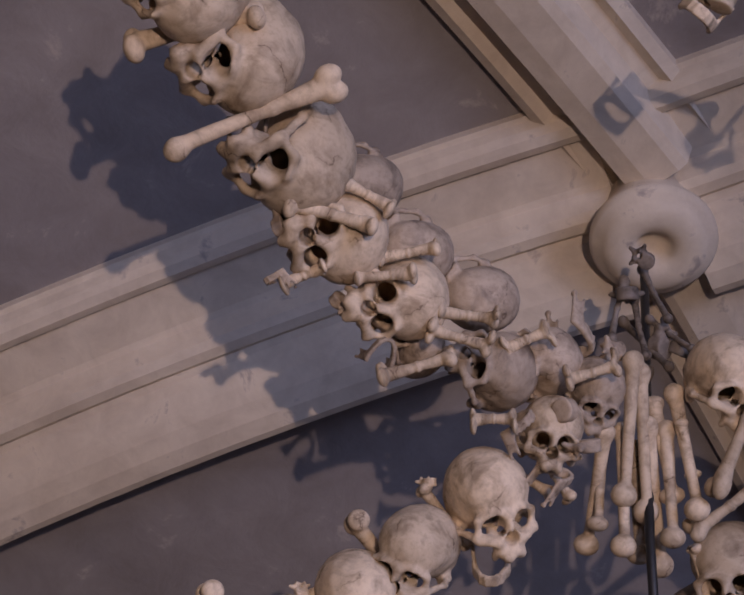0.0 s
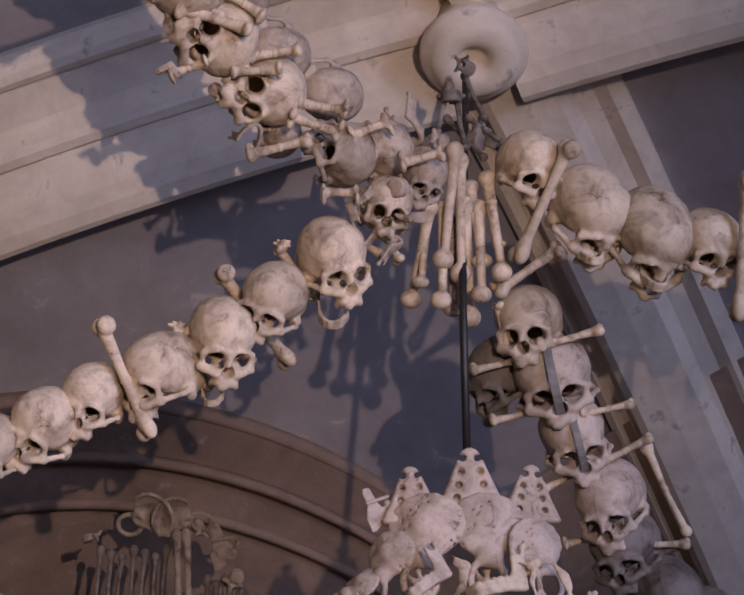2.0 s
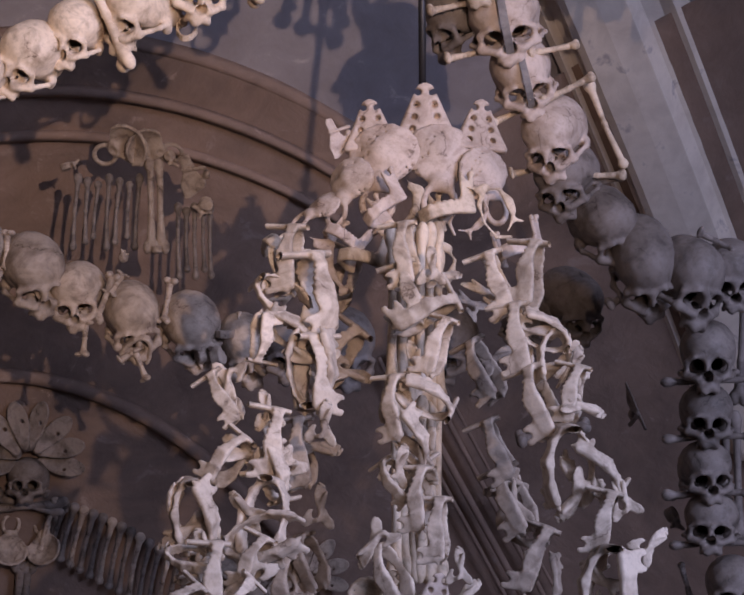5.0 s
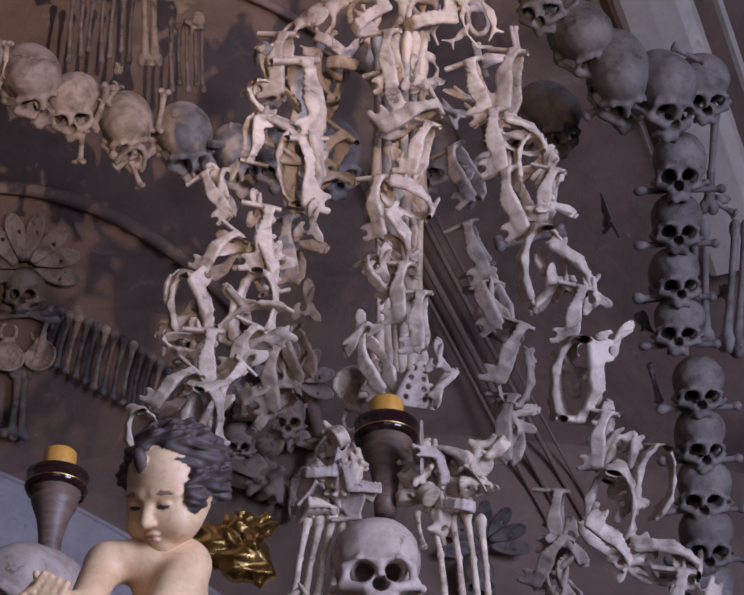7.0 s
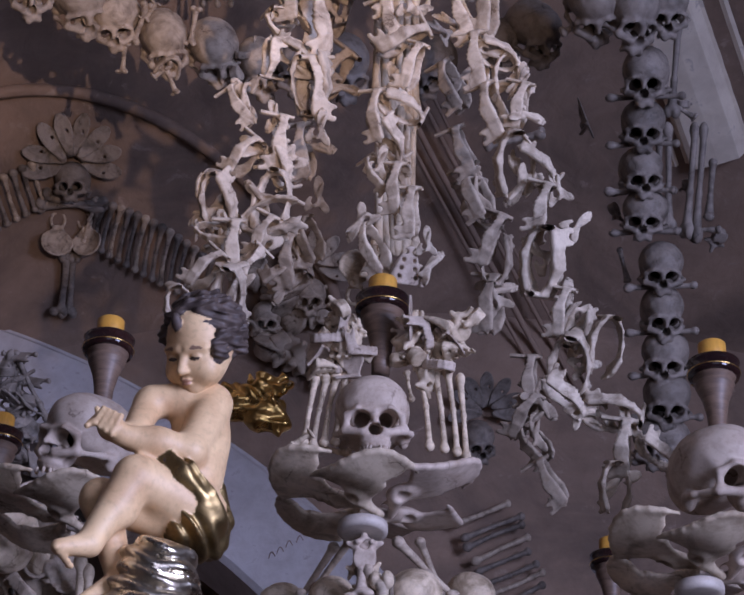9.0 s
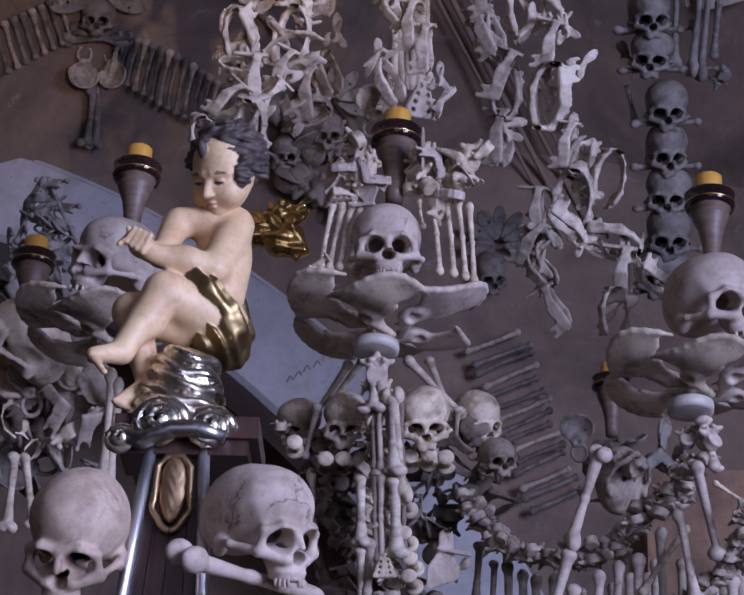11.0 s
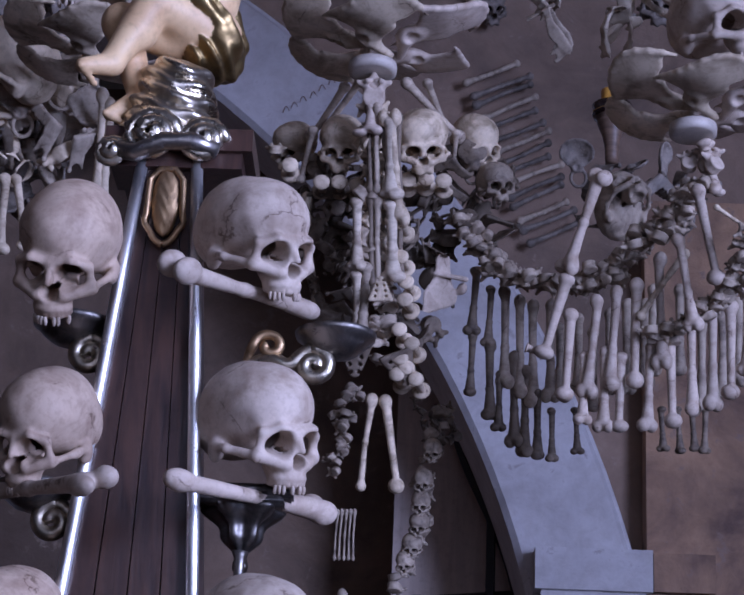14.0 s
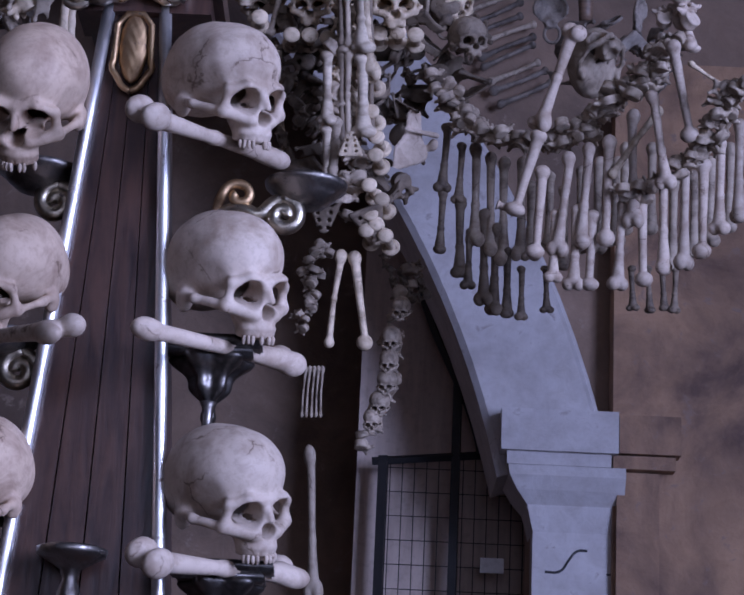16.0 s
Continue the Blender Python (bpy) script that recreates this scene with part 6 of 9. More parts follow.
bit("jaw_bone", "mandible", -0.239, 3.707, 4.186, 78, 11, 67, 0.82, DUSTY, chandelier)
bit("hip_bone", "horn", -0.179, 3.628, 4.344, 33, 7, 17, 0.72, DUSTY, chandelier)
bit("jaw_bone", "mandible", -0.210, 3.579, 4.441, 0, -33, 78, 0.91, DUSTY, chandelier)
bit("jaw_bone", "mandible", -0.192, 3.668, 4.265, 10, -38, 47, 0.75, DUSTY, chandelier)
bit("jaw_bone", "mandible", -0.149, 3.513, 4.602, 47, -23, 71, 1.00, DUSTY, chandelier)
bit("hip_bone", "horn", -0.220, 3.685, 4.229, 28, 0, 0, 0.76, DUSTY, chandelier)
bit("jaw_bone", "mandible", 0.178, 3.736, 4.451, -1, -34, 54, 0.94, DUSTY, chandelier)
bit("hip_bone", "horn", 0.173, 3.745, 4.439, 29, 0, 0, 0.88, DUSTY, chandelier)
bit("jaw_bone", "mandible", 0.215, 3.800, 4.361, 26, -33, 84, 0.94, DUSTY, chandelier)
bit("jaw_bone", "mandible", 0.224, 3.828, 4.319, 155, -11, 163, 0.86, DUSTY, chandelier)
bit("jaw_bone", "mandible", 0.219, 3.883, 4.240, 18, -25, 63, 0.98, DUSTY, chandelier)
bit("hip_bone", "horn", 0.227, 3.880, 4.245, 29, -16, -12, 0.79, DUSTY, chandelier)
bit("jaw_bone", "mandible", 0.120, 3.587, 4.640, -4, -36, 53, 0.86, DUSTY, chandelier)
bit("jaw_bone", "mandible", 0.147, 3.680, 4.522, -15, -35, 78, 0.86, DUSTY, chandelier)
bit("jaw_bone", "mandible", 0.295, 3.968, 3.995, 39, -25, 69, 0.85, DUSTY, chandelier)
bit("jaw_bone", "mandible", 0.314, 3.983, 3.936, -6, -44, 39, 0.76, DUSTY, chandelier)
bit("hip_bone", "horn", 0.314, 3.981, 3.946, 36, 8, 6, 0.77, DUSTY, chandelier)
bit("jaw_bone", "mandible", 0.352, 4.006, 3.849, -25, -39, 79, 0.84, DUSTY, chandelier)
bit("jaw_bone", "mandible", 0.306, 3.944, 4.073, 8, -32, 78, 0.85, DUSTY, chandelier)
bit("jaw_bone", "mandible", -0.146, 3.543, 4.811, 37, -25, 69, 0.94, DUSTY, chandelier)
bit("jaw_bone", "mandible", -0.027, 3.268, 4.639, 4, -35, 72, 0.81, STRAND, chandelier)
bit("jaw_bone", "mandible", -0.019, 3.303, 4.582, -14, -35, 84, 0.81, STRAND, chandelier)
bit("jaw_bone", "mandible", 0.008, 3.324, 4.550, 65, -25, 86, 0.88, STRAND, chandelier)
bit("jaw_bone", "mandible", 0.029, 3.354, 4.502, 28, -30, 73, 0.76, STRAND, chandelier)
bit("jaw_bone", "mandible", -0.038, 3.408, 4.412, 17, -36, 53, 0.81, STRAND, chandelier)
bit("jaw_bone", "mandible", 0.009, 3.404, 4.421, 112, 11, 113, 0.73, STRAND, chandelier)
bit("jaw_bone", "mandible", -0.041, 3.468, 4.302, 0, -50, 39, 0.61, STRAND, chandelier)
bit("jaw_bone", "mandible", 0.001, 3.483, 4.274, 16, -36, 66, 0.80, STRAND, chandelier)
bit("jaw_bone", "mandible", 0.030, 3.508, 4.228, 8, -32, 78, 0.80, STRAND, chandelier)
bit("jaw_bone", "mandible", -0.049, 3.544, 4.160, -2, -39, 53, 0.80, STRAND, chandelier)
bit("jaw_bone", "mandible", -0.019, 3.436, 4.361, 131, -11, 133, 0.73, STRAND, chandelier)
bit("hip_bone", "horn", -0.042, 3.453, 4.311, 40, 24, 18, 0.65, STRAND, chandelier)
bit("hip_bone", "horn", 0.016, 3.278, 4.607, 37, 8, 6, 0.61, STRAND, chandelier)
bit("hip_bone", "horn", 0.064, 3.534, 4.162, 33, 8, 6, 0.57, STRAND, chandelier)
bit("hip_bone", "horn", -0.236, 3.346, 4.695, 84, 52, 83, 0.64, STRAND, chandelier)
bit("hip_bone", "horn", -0.258, 3.347, 4.657, 32, -13, 28, 0.75, STRAND, chandelier)
bit("hip_bone", "horn", -0.183, 3.374, 4.479, 54, -44, -45, 0.86, STRAND, chandelier)
bit("hip_bone", "horn", -0.328, 3.381, 4.444, 150, -19, 166, 0.79, STRAND, chandelier)
bit("hip_bone", "horn", -0.305, 3.430, 4.328, -156, 73, -145, 0.87, STRAND, chandelier)
bit("hip_bone", "horn", -0.382, 3.460, 4.188, -163, -79, 156, 0.88, STRAND, chandelier)
bit("hip_bone", "horn", -0.283, 3.434, 4.205, 53, -8, -54, 0.74, STRAND, chandelier)
bit("hip_bone", "horn", -0.273, 3.437, 4.093, 129, -23, -136, 0.78, STRAND, chandelier)
bit("hip_bone", "horn", -0.325, 3.442, 3.989, 164, -42, 159, 0.90, STRAND, chandelier)
bit("hip_bone", "horn", -0.232, 3.458, 4.320, 115, -20, -116, 0.78, STRAND, chandelier)
bit("hip_bone", "horn", -0.362, 3.446, 4.096, 102, -29, -103, 0.64, STRAND, chandelier)
bit("hip_bone", "horn", 0.113, 3.329, 4.598, -6, -60, 31, 0.66, STRAND, chandelier)
bit("hip_bone", "horn", 0.186, 3.332, 4.523, 105, 30, 107, 0.63, STRAND, chandelier)
bit("hip_bone", "horn", 0.247, 3.382, 4.483, 102, -40, -104, 0.90, STRAND, chandelier)
bit("hip_bone", "horn", 0.264, 3.371, 4.389, -173, 72, -161, 0.73, STRAND, chandelier)
bit("hip_bone", "horn", 0.267, 3.454, 4.268, 130, -10, -132, 0.89, STRAND, chandelier)
bit("hip_bone", "horn", 0.304, 3.499, 4.112, 44, -23, -32, 0.79, STRAND, chandelier)
bit("hip_bone", "horn", 0.370, 3.530, 3.982, 147, -24, -177, 0.82, STRAND, chandelier)
bit("hip_bone", "horn", 0.385, 3.560, 3.881, 77, 73, 75, 0.62, STRAND, chandelier)
bit("hip_bone", "horn", 0.424, 3.586, 3.790, 140, 20, 156, 0.64, STRAND, chandelier)
bit("hip_bone", "horn", 0.457, 3.604, 3.650, 134, -34, -147, 0.83, STRAND, chandelier)
bit("hip_bone", "horn", 0.383, 3.558, 3.933, 24, 26, -32, 0.75, STRAND, chandelier)
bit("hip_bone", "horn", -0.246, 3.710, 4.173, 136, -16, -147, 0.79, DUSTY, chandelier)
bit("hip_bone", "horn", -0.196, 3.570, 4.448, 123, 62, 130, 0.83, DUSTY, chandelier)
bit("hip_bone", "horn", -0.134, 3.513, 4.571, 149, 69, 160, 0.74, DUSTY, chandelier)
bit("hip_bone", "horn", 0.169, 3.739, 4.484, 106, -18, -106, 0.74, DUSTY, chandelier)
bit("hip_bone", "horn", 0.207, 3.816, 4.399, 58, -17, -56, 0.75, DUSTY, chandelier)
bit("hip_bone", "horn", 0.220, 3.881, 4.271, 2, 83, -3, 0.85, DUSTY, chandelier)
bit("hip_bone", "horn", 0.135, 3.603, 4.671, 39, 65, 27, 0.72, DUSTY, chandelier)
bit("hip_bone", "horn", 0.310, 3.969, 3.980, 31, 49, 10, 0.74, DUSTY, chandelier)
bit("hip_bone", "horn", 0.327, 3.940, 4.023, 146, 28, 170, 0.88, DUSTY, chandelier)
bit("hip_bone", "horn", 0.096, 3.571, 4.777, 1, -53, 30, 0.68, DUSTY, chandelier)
bit("hip_bone", "horn", 0.028, 3.304, 4.614, -34, 82, -39, 0.63, STRAND, chandelier)
bit("hip_bone", "horn", -0.012, 3.387, 4.470, 33, -8, 21, 0.77, STRAND, chandelier)
bit("hip_bone", "horn", 0.003, 3.445, 4.344, 146, -8, 154, 0.85, STRAND, chandelier)
bit("hip_bone", "horn", -0.073, 3.509, 4.204, 166, -54, 170, 0.77, STRAND, chandelier)
bit("hip_bone", "horn", 0.063, 3.568, 4.120, 7, 54, -21, 0.76, STRAND, chandelier)
stick(chandelier, BONE, "tibia", 0.8, 0, -0.052, 3.301, 4.740, -0.050, 3.521, 4.485)
stick(chandelier, BONE, "tibia", 0.8, 0, -0.046, 3.487, 4.496, -0.039, 3.670, 4.222)
stick(chandelier, BONE, "tibia", 0.8, 0, -0.048, 3.392, 4.759, -0.056, 3.583, 4.505)
stick(chandelier, BONE, "tibia", 0.8, 50, -0.032, 3.316, 4.754, -0.032, 3.522, 4.486)
stick(chandelier, BONE, "tibia", 0.8, 40, -0.031, 3.503, 4.508, -0.028, 3.670, 4.222)
stick(chandelier, BONE, "tibia", 0.8, 50, -0.032, 3.407, 4.773, -0.041, 3.583, 4.505)
stick(chandelier, BONE, "tibia", 0.8, 100, -0.019, 3.330, 4.767, -0.011, 3.522, 4.486)
stick(chandelier, BONE, "tibia", 0.8, 80, -0.014, 3.519, 4.521, -0.007, 3.670, 4.223)
stick(chandelier, BONE, "tibia", 0.8, 100, -0.015, 3.422, 4.786, -0.026, 3.583, 4.505)
stick(chandelier, BONE, "tibia", 0.8, 150, 0.000, 3.301, 4.740, -0.001, 3.522, 4.486)
stick(chandelier, BONE, "tibia", 0.8, 120, 0.002, 3.488, 4.496, 0.004, 3.670, 4.223)
stick(chandelier, BONE, "tibia", 0.8, 150, 0.001, 3.392, 4.760, -0.010, 3.583, 4.505)
stick(chandelier, BONE, "tibia", 0.8, 200, 0.014, 3.316, 4.754, 0.020, 3.522, 4.486)
stick(chandelier, BONE, "tibia", 0.8, 160, 0.019, 3.503, 4.509, 0.025, 3.670, 4.223)
stick(chandelier, BONE, "tibia", 0.8, 200, 0.018, 3.407, 4.773, 0.005, 3.583, 4.505)
stick(chandelier, BONE, "tibia", 0.8, 250, 0.030, 3.330, 4.768, 0.034, 3.522, 4.487)
stick(chandelier, BONE, "tibia", 0.8, 200, 0.031, 3.519, 4.522, 0.032, 3.670, 4.223)
stick(chandelier, BONE, "tibia", 0.8, 250, 0.035, 3.422, 4.786, 0.021, 3.583, 4.506)
bit("sacrum", "sacrum", 0.024, 3.565, 4.130, 35, -4, 22, 0.771, PALE, chandelier)
bit("sacrum", "sacrum", -0.044, 3.592, 4.158, 33, 10, -17, 0.656, BONE, chandelier)
bit("hip_bone", "hip", -0.087, 3.647, 4.148, 27, 23, -21, 0.524, BONE, chandelier)
candlestick(chandelier, -0.027, 3.550, 4.000, 1.186)
skull(-0.041, 3.554, 3.744, 11, -3, 3, 1.037, PALE, parent=chandelier, kind="fine_skull")
bit("hip_bone", "wing", -0.041, 3.626, 3.619, -6, 4, -92, 1.042, BONE, chandelier)
bit("hip_bone", "wing", -0.041, 3.626, 3.625, 7, -5, -30, 1.105, PALE, chandelier)
bit("hip_bone", "wing", -0.041, 3.626, 3.631, -4, -3, -150, 1.073, BONE, chandelier)
bit("hip_bone", "wing", -0.041, 3.626, 3.619, 5, 2, 30, 0.990, PALE, chandelier)
bit("hip_bone", "wing", -0.041, 3.626, 3.625, 3, 3, 150, 0.990, BONE, chandelier)
bit("hip_bone", "wing", -0.041, 3.626, 3.631, 0, 0, 90, 0.938, PALE, chandelier)
dangle_ring(chandelier, -0.057, 3.630, 3.539, 0.05)
candlestick(chandelier, 0.638, 3.460, 3.804, 1.107)
skull(0.632, 3.441, 3.570, 8, -15, 26, 1.142, PALE, parent=chandelier, kind="fine_skull")
bit("hip_bone", "wing", 0.611, 3.513, 3.444, -6, 4, -92, 1.008, BONE, chandelier)
bit("hip_bone", "wing", 0.611, 3.513, 3.450, 7, -5, -30, 1.069, PALE, chandelier)
bit("hip_bone", "wing", 0.611, 3.513, 3.456, -4, -3, -150, 1.038, BONE, chandelier)
bit("hip_bone", "wing", 0.611, 3.513, 3.444, 5, 2, 30, 0.958, PALE, chandelier)
bit("hip_bone", "wing", 0.611, 3.513, 3.450, 3, 3, 150, 0.958, BONE, chandelier)
bit("hip_bone", "wing", 0.611, 3.513, 3.456, 0, 0, 90, 0.907, PALE, chandelier)
dangle_ring(chandelier, 0.589, 3.520, 3.368, 0.047)
candlestick(chandelier, -0.547, 3.300, 3.743, 1.038)
skull(-0.565, 3.286, 3.542, 6, 18, -37, 1.001, PALE, parent=chandelier, kind="fine_skull")
bit("hip_bone", "wing", -0.577, 3.346, 3.432, -6, 4, -92, 0.901, BONE, chandelier)
bit("hip_bone", "wing", -0.577, 3.346, 3.438, 7, -5, -30, 0.955, PALE, chandelier)
bit("hip_bone", "wing", -0.577, 3.346, 3.444, -4, -3, -150, 0.928, BONE, chandelier)
bit("hip_bone", "wing", -0.577, 3.346, 3.432, 5, 2, 30, 0.856, PALE, chandelier)
bit("hip_bone", "wing", -0.577, 3.346, 3.438, 3, 3, 150, 0.856, BONE, chandelier)
bit("hip_bone", "wing", -0.577, 3.346, 3.444, 0, 0, 90, 0.811, PALE, chandelier)
candlestick(chandelier, -0.797, 3.582, 3.687, 0.990)
bit("hip_bone", "hip", -0.811, 3.637, 3.493, -169, 2, -179, 0.973, BONE, chandelier)
bit("hip_bone", "hip", -0.751, 3.637, 3.585, -144, -25, 172, 0.773, PALE, chandelier)
candlestick(chandelier, 0.517, 4.375, 3.815, 1.024)
skull(-0.780, 3.501, 3.460, -19, 34, -53, 1.047, BONE, parent=chandelier)
bit("hip_bone", "hip", -0.885, 3.636, 3.593, 29, -2, 1, 0.467, GREY_SHADED, chandelier)
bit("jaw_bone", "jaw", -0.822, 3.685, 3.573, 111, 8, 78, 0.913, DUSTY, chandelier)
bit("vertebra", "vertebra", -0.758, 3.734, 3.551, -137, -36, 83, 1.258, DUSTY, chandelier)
bit("shoulder_blade", "blade", -0.692, 3.781, 3.529, -21, 6, 41, 0.558, GREY_SHADED, chandelier)
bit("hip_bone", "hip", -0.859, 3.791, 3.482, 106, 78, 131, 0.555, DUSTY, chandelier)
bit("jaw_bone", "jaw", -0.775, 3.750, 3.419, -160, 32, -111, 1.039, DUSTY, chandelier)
bit("vertebra", "vertebra", -0.711, 3.797, 3.396, -160, 53, -62, 0.940, GREY_SHADED, chandelier)
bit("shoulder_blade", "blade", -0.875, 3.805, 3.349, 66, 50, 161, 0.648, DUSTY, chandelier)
bit("hip_bone", "hip", -0.811, 3.852, 3.326, 126, -31, 150, 0.632, GREY_SHADED, chandelier)
bit("jaw_bone", "jaw", -0.757, 3.750, 3.609, -92, -29, 92, 0.793, GREY_SHADED, chandelier)
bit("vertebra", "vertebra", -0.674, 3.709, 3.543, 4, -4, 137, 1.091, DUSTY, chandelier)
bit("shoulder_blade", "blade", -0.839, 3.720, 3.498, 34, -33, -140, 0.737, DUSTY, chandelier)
bit("hip_bone", "hip", -0.775, 3.768, 3.476, 6, 2, -75, 0.472, GREY_SHADED, chandelier)
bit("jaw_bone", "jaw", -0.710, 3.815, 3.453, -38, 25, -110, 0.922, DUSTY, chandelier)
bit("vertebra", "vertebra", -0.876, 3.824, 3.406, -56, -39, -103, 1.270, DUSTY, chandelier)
bit("shoulder_blade", "blade", -0.792, 3.782, 3.344, -105, -40, 18, 0.550, GREY_SHADED, chandelier)
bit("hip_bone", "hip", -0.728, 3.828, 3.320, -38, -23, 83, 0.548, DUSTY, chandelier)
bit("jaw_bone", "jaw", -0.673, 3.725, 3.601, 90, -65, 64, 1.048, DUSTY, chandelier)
bit("vertebra", "vertebra", -0.840, 3.737, 3.555, -151, -2, 1, 0.948, GREY_SHADED, chandelier)
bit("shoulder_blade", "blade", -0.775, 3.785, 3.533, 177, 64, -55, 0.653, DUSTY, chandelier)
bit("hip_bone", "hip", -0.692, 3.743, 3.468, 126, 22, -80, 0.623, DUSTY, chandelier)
bit("jaw_bone", "jaw", -0.856, 3.753, 3.423, 136, 37, -15, 0.783, GREY_SHADED, chandelier)
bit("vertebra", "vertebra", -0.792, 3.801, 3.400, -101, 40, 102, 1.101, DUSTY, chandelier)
bit("shoulder_blade", "blade", -0.727, 3.847, 3.376, -2, -24, 113, 0.744, GREY_SHADED, chandelier)
bit("hip_bone", "hip", -0.661, 3.893, 3.351, 122, -3, 76, 0.476, GREY_SHADED, chandelier)
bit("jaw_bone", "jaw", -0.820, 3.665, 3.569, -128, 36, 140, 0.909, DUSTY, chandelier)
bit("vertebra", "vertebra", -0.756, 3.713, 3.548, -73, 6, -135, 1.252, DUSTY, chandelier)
bit("shoulder_blade", "blade", -0.691, 3.760, 3.526, -88, 29, -88, 0.555, GREY_SHADED, chandelier)
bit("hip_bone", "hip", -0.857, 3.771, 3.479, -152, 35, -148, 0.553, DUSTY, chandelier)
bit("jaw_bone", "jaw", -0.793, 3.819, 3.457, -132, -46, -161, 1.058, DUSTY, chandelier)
bit("vertebra", "vertebra", -0.710, 3.776, 3.393, 74, -54, 68, 0.936, GREY_SHADED, chandelier)
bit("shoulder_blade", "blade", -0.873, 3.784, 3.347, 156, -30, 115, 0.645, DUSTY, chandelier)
bit("hip_bone", "hip", -0.809, 3.831, 3.324, 157, -76, -140, 0.630, GREY_SHADED, chandelier)
bit("jaw_bone", "jaw", -0.756, 3.729, 3.605, 102, -9, -40, 0.789, GREY_SHADED, chandelier)
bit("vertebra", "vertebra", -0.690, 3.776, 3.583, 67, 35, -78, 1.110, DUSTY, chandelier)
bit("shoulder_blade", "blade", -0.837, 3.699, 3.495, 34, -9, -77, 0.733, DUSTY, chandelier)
bit("hip_bone", "hip", -0.774, 3.747, 3.473, 29, -2, 1, 0.470, GREY_SHADED, chandelier)
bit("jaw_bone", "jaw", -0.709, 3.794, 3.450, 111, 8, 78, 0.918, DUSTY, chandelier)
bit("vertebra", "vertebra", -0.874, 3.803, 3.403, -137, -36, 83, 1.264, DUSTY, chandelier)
bit("shoulder_blade", "blade", -0.810, 3.851, 3.380, -21, 6, 41, 0.560, GREY_SHADED, chandelier)
bit("hip_bone", "hip", -0.773, 3.588, 3.404, 29, -2, 1, 0.552, DUSTY, chandelier)
bit("vertebra", "vertebra", -0.688, 3.584, 3.448, 111, 8, 78, 1.104, BONE, chandelier)
bit("jaw_bone", "jaw", -0.724, 3.613, 3.374, -137, -36, 83, 0.920, DUSTY, chandelier)
bit("bone_link", "link", -0.799, 3.613, 3.340, -21, 6, 41, 0.650, BONE, chandelier)
bit("hip_bone", "hip", -0.658, 3.601, 3.425, 106, 78, 131, 0.552, DUSTY, chandelier)
bit("vertebra", "vertebra", -0.693, 3.643, 3.324, -160, 32, -111, 1.104, BONE, chandelier)
bit("jaw_bone", "jaw", -0.636, 3.639, 3.356, -160, 53, -62, 0.920, DUSTY, chandelier)
bit("bone_link", "link", -0.768, 3.647, 3.281, 66, 50, 161, 0.650, BONE, chandelier)
stick(chandelier, BONE, "tibia", 0.9, 0, -0.786, 3.597, 3.259, -0.798, 3.660, 3.107)
stick(chandelier, BONE, "tibia", 0.9, 0, -0.768, 3.601, 3.260, -0.743, 3.666, 3.121)
stick(chandelier, BONE, "tibia", 0.9, 0, -0.597, 3.551, 3.435, -0.609, 3.653, 3.213)
stick(chandelier, BONE, "tibia", 0.9, 0, -0.583, 3.561, 3.419, -0.598, 3.666, 3.187)
bit("vertebra", "vertebra", -0.845, 3.779, 3.975, 29, -2, 1, 0.775, GREY_SHADED, chandelier)
bit("jaw_bone", "jaw", -0.822, 3.787, 3.970, 120, 18, 74, 0.831, GREY_SHADED, chandelier)
bit("hip_bone", "hip", -0.825, 3.791, 3.962, -126, -22, 100, 0.388, GREY_SHADED, chandelier)
bit("bone_link", "link", -0.830, 3.795, 3.954, 8, -13, 65, 0.587, GREY_SHADED, chandelier)
bit("vertebra", "vertebra", -0.837, 3.798, 3.946, 119, 40, 102, 0.776, GREY_SHADED, chandelier)
bit("jaw_bone", "jaw", -0.846, 3.802, 3.937, -135, 20, -166, 0.831, GREY_SHADED, chandelier)
bit("hip_bone", "hip", -0.857, 3.804, 3.929, -122, 3, -104, 0.388, GREY_SHADED, chandelier)
bit("bone_link", "link", -0.800, 3.818, 3.928, -142, 37, -96, 0.587, GREY_SHADED, chandelier)
bit("vertebra", "vertebra", -0.809, 3.821, 3.919, -173, 6, -135, 0.776, GREY_SHADED, chandelier)
bit("jaw_bone", "jaw", -0.819, 3.824, 3.910, -176, -60, -92, 0.831, GREY_SHADED, chandelier)
bit("hip_bone", "hip", -0.831, 3.826, 3.901, 152, -35, 32, 0.388, GREY_SHADED, chandelier)
bit("bone_link", "link", -0.846, 3.829, 3.892, -119, -22, 85, 0.587, GREY_SHADED, chandelier)
bit("vertebra", "vertebra", -0.862, 3.830, 3.883, 14, -54, 68, 0.776, GREY_SHADED, chandelier)
bit("jaw_bone", "jaw", -0.880, 3.832, 3.873, 140, -3, 23, 0.831, GREY_SHADED, chandelier)
bit("hip_bone", "hip", -0.785, 3.851, 3.876, -157, 76, 40, 0.388, GREY_SHADED, chandelier)
bit("bone_link", "link", -0.800, 3.853, 3.867, 42, 41, -122, 0.587, GREY_SHADED, chandelier)
bit("vertebra", "vertebra", -0.818, 3.855, 3.858, 47, 35, -78, 0.776, GREY_SHADED, chandelier)
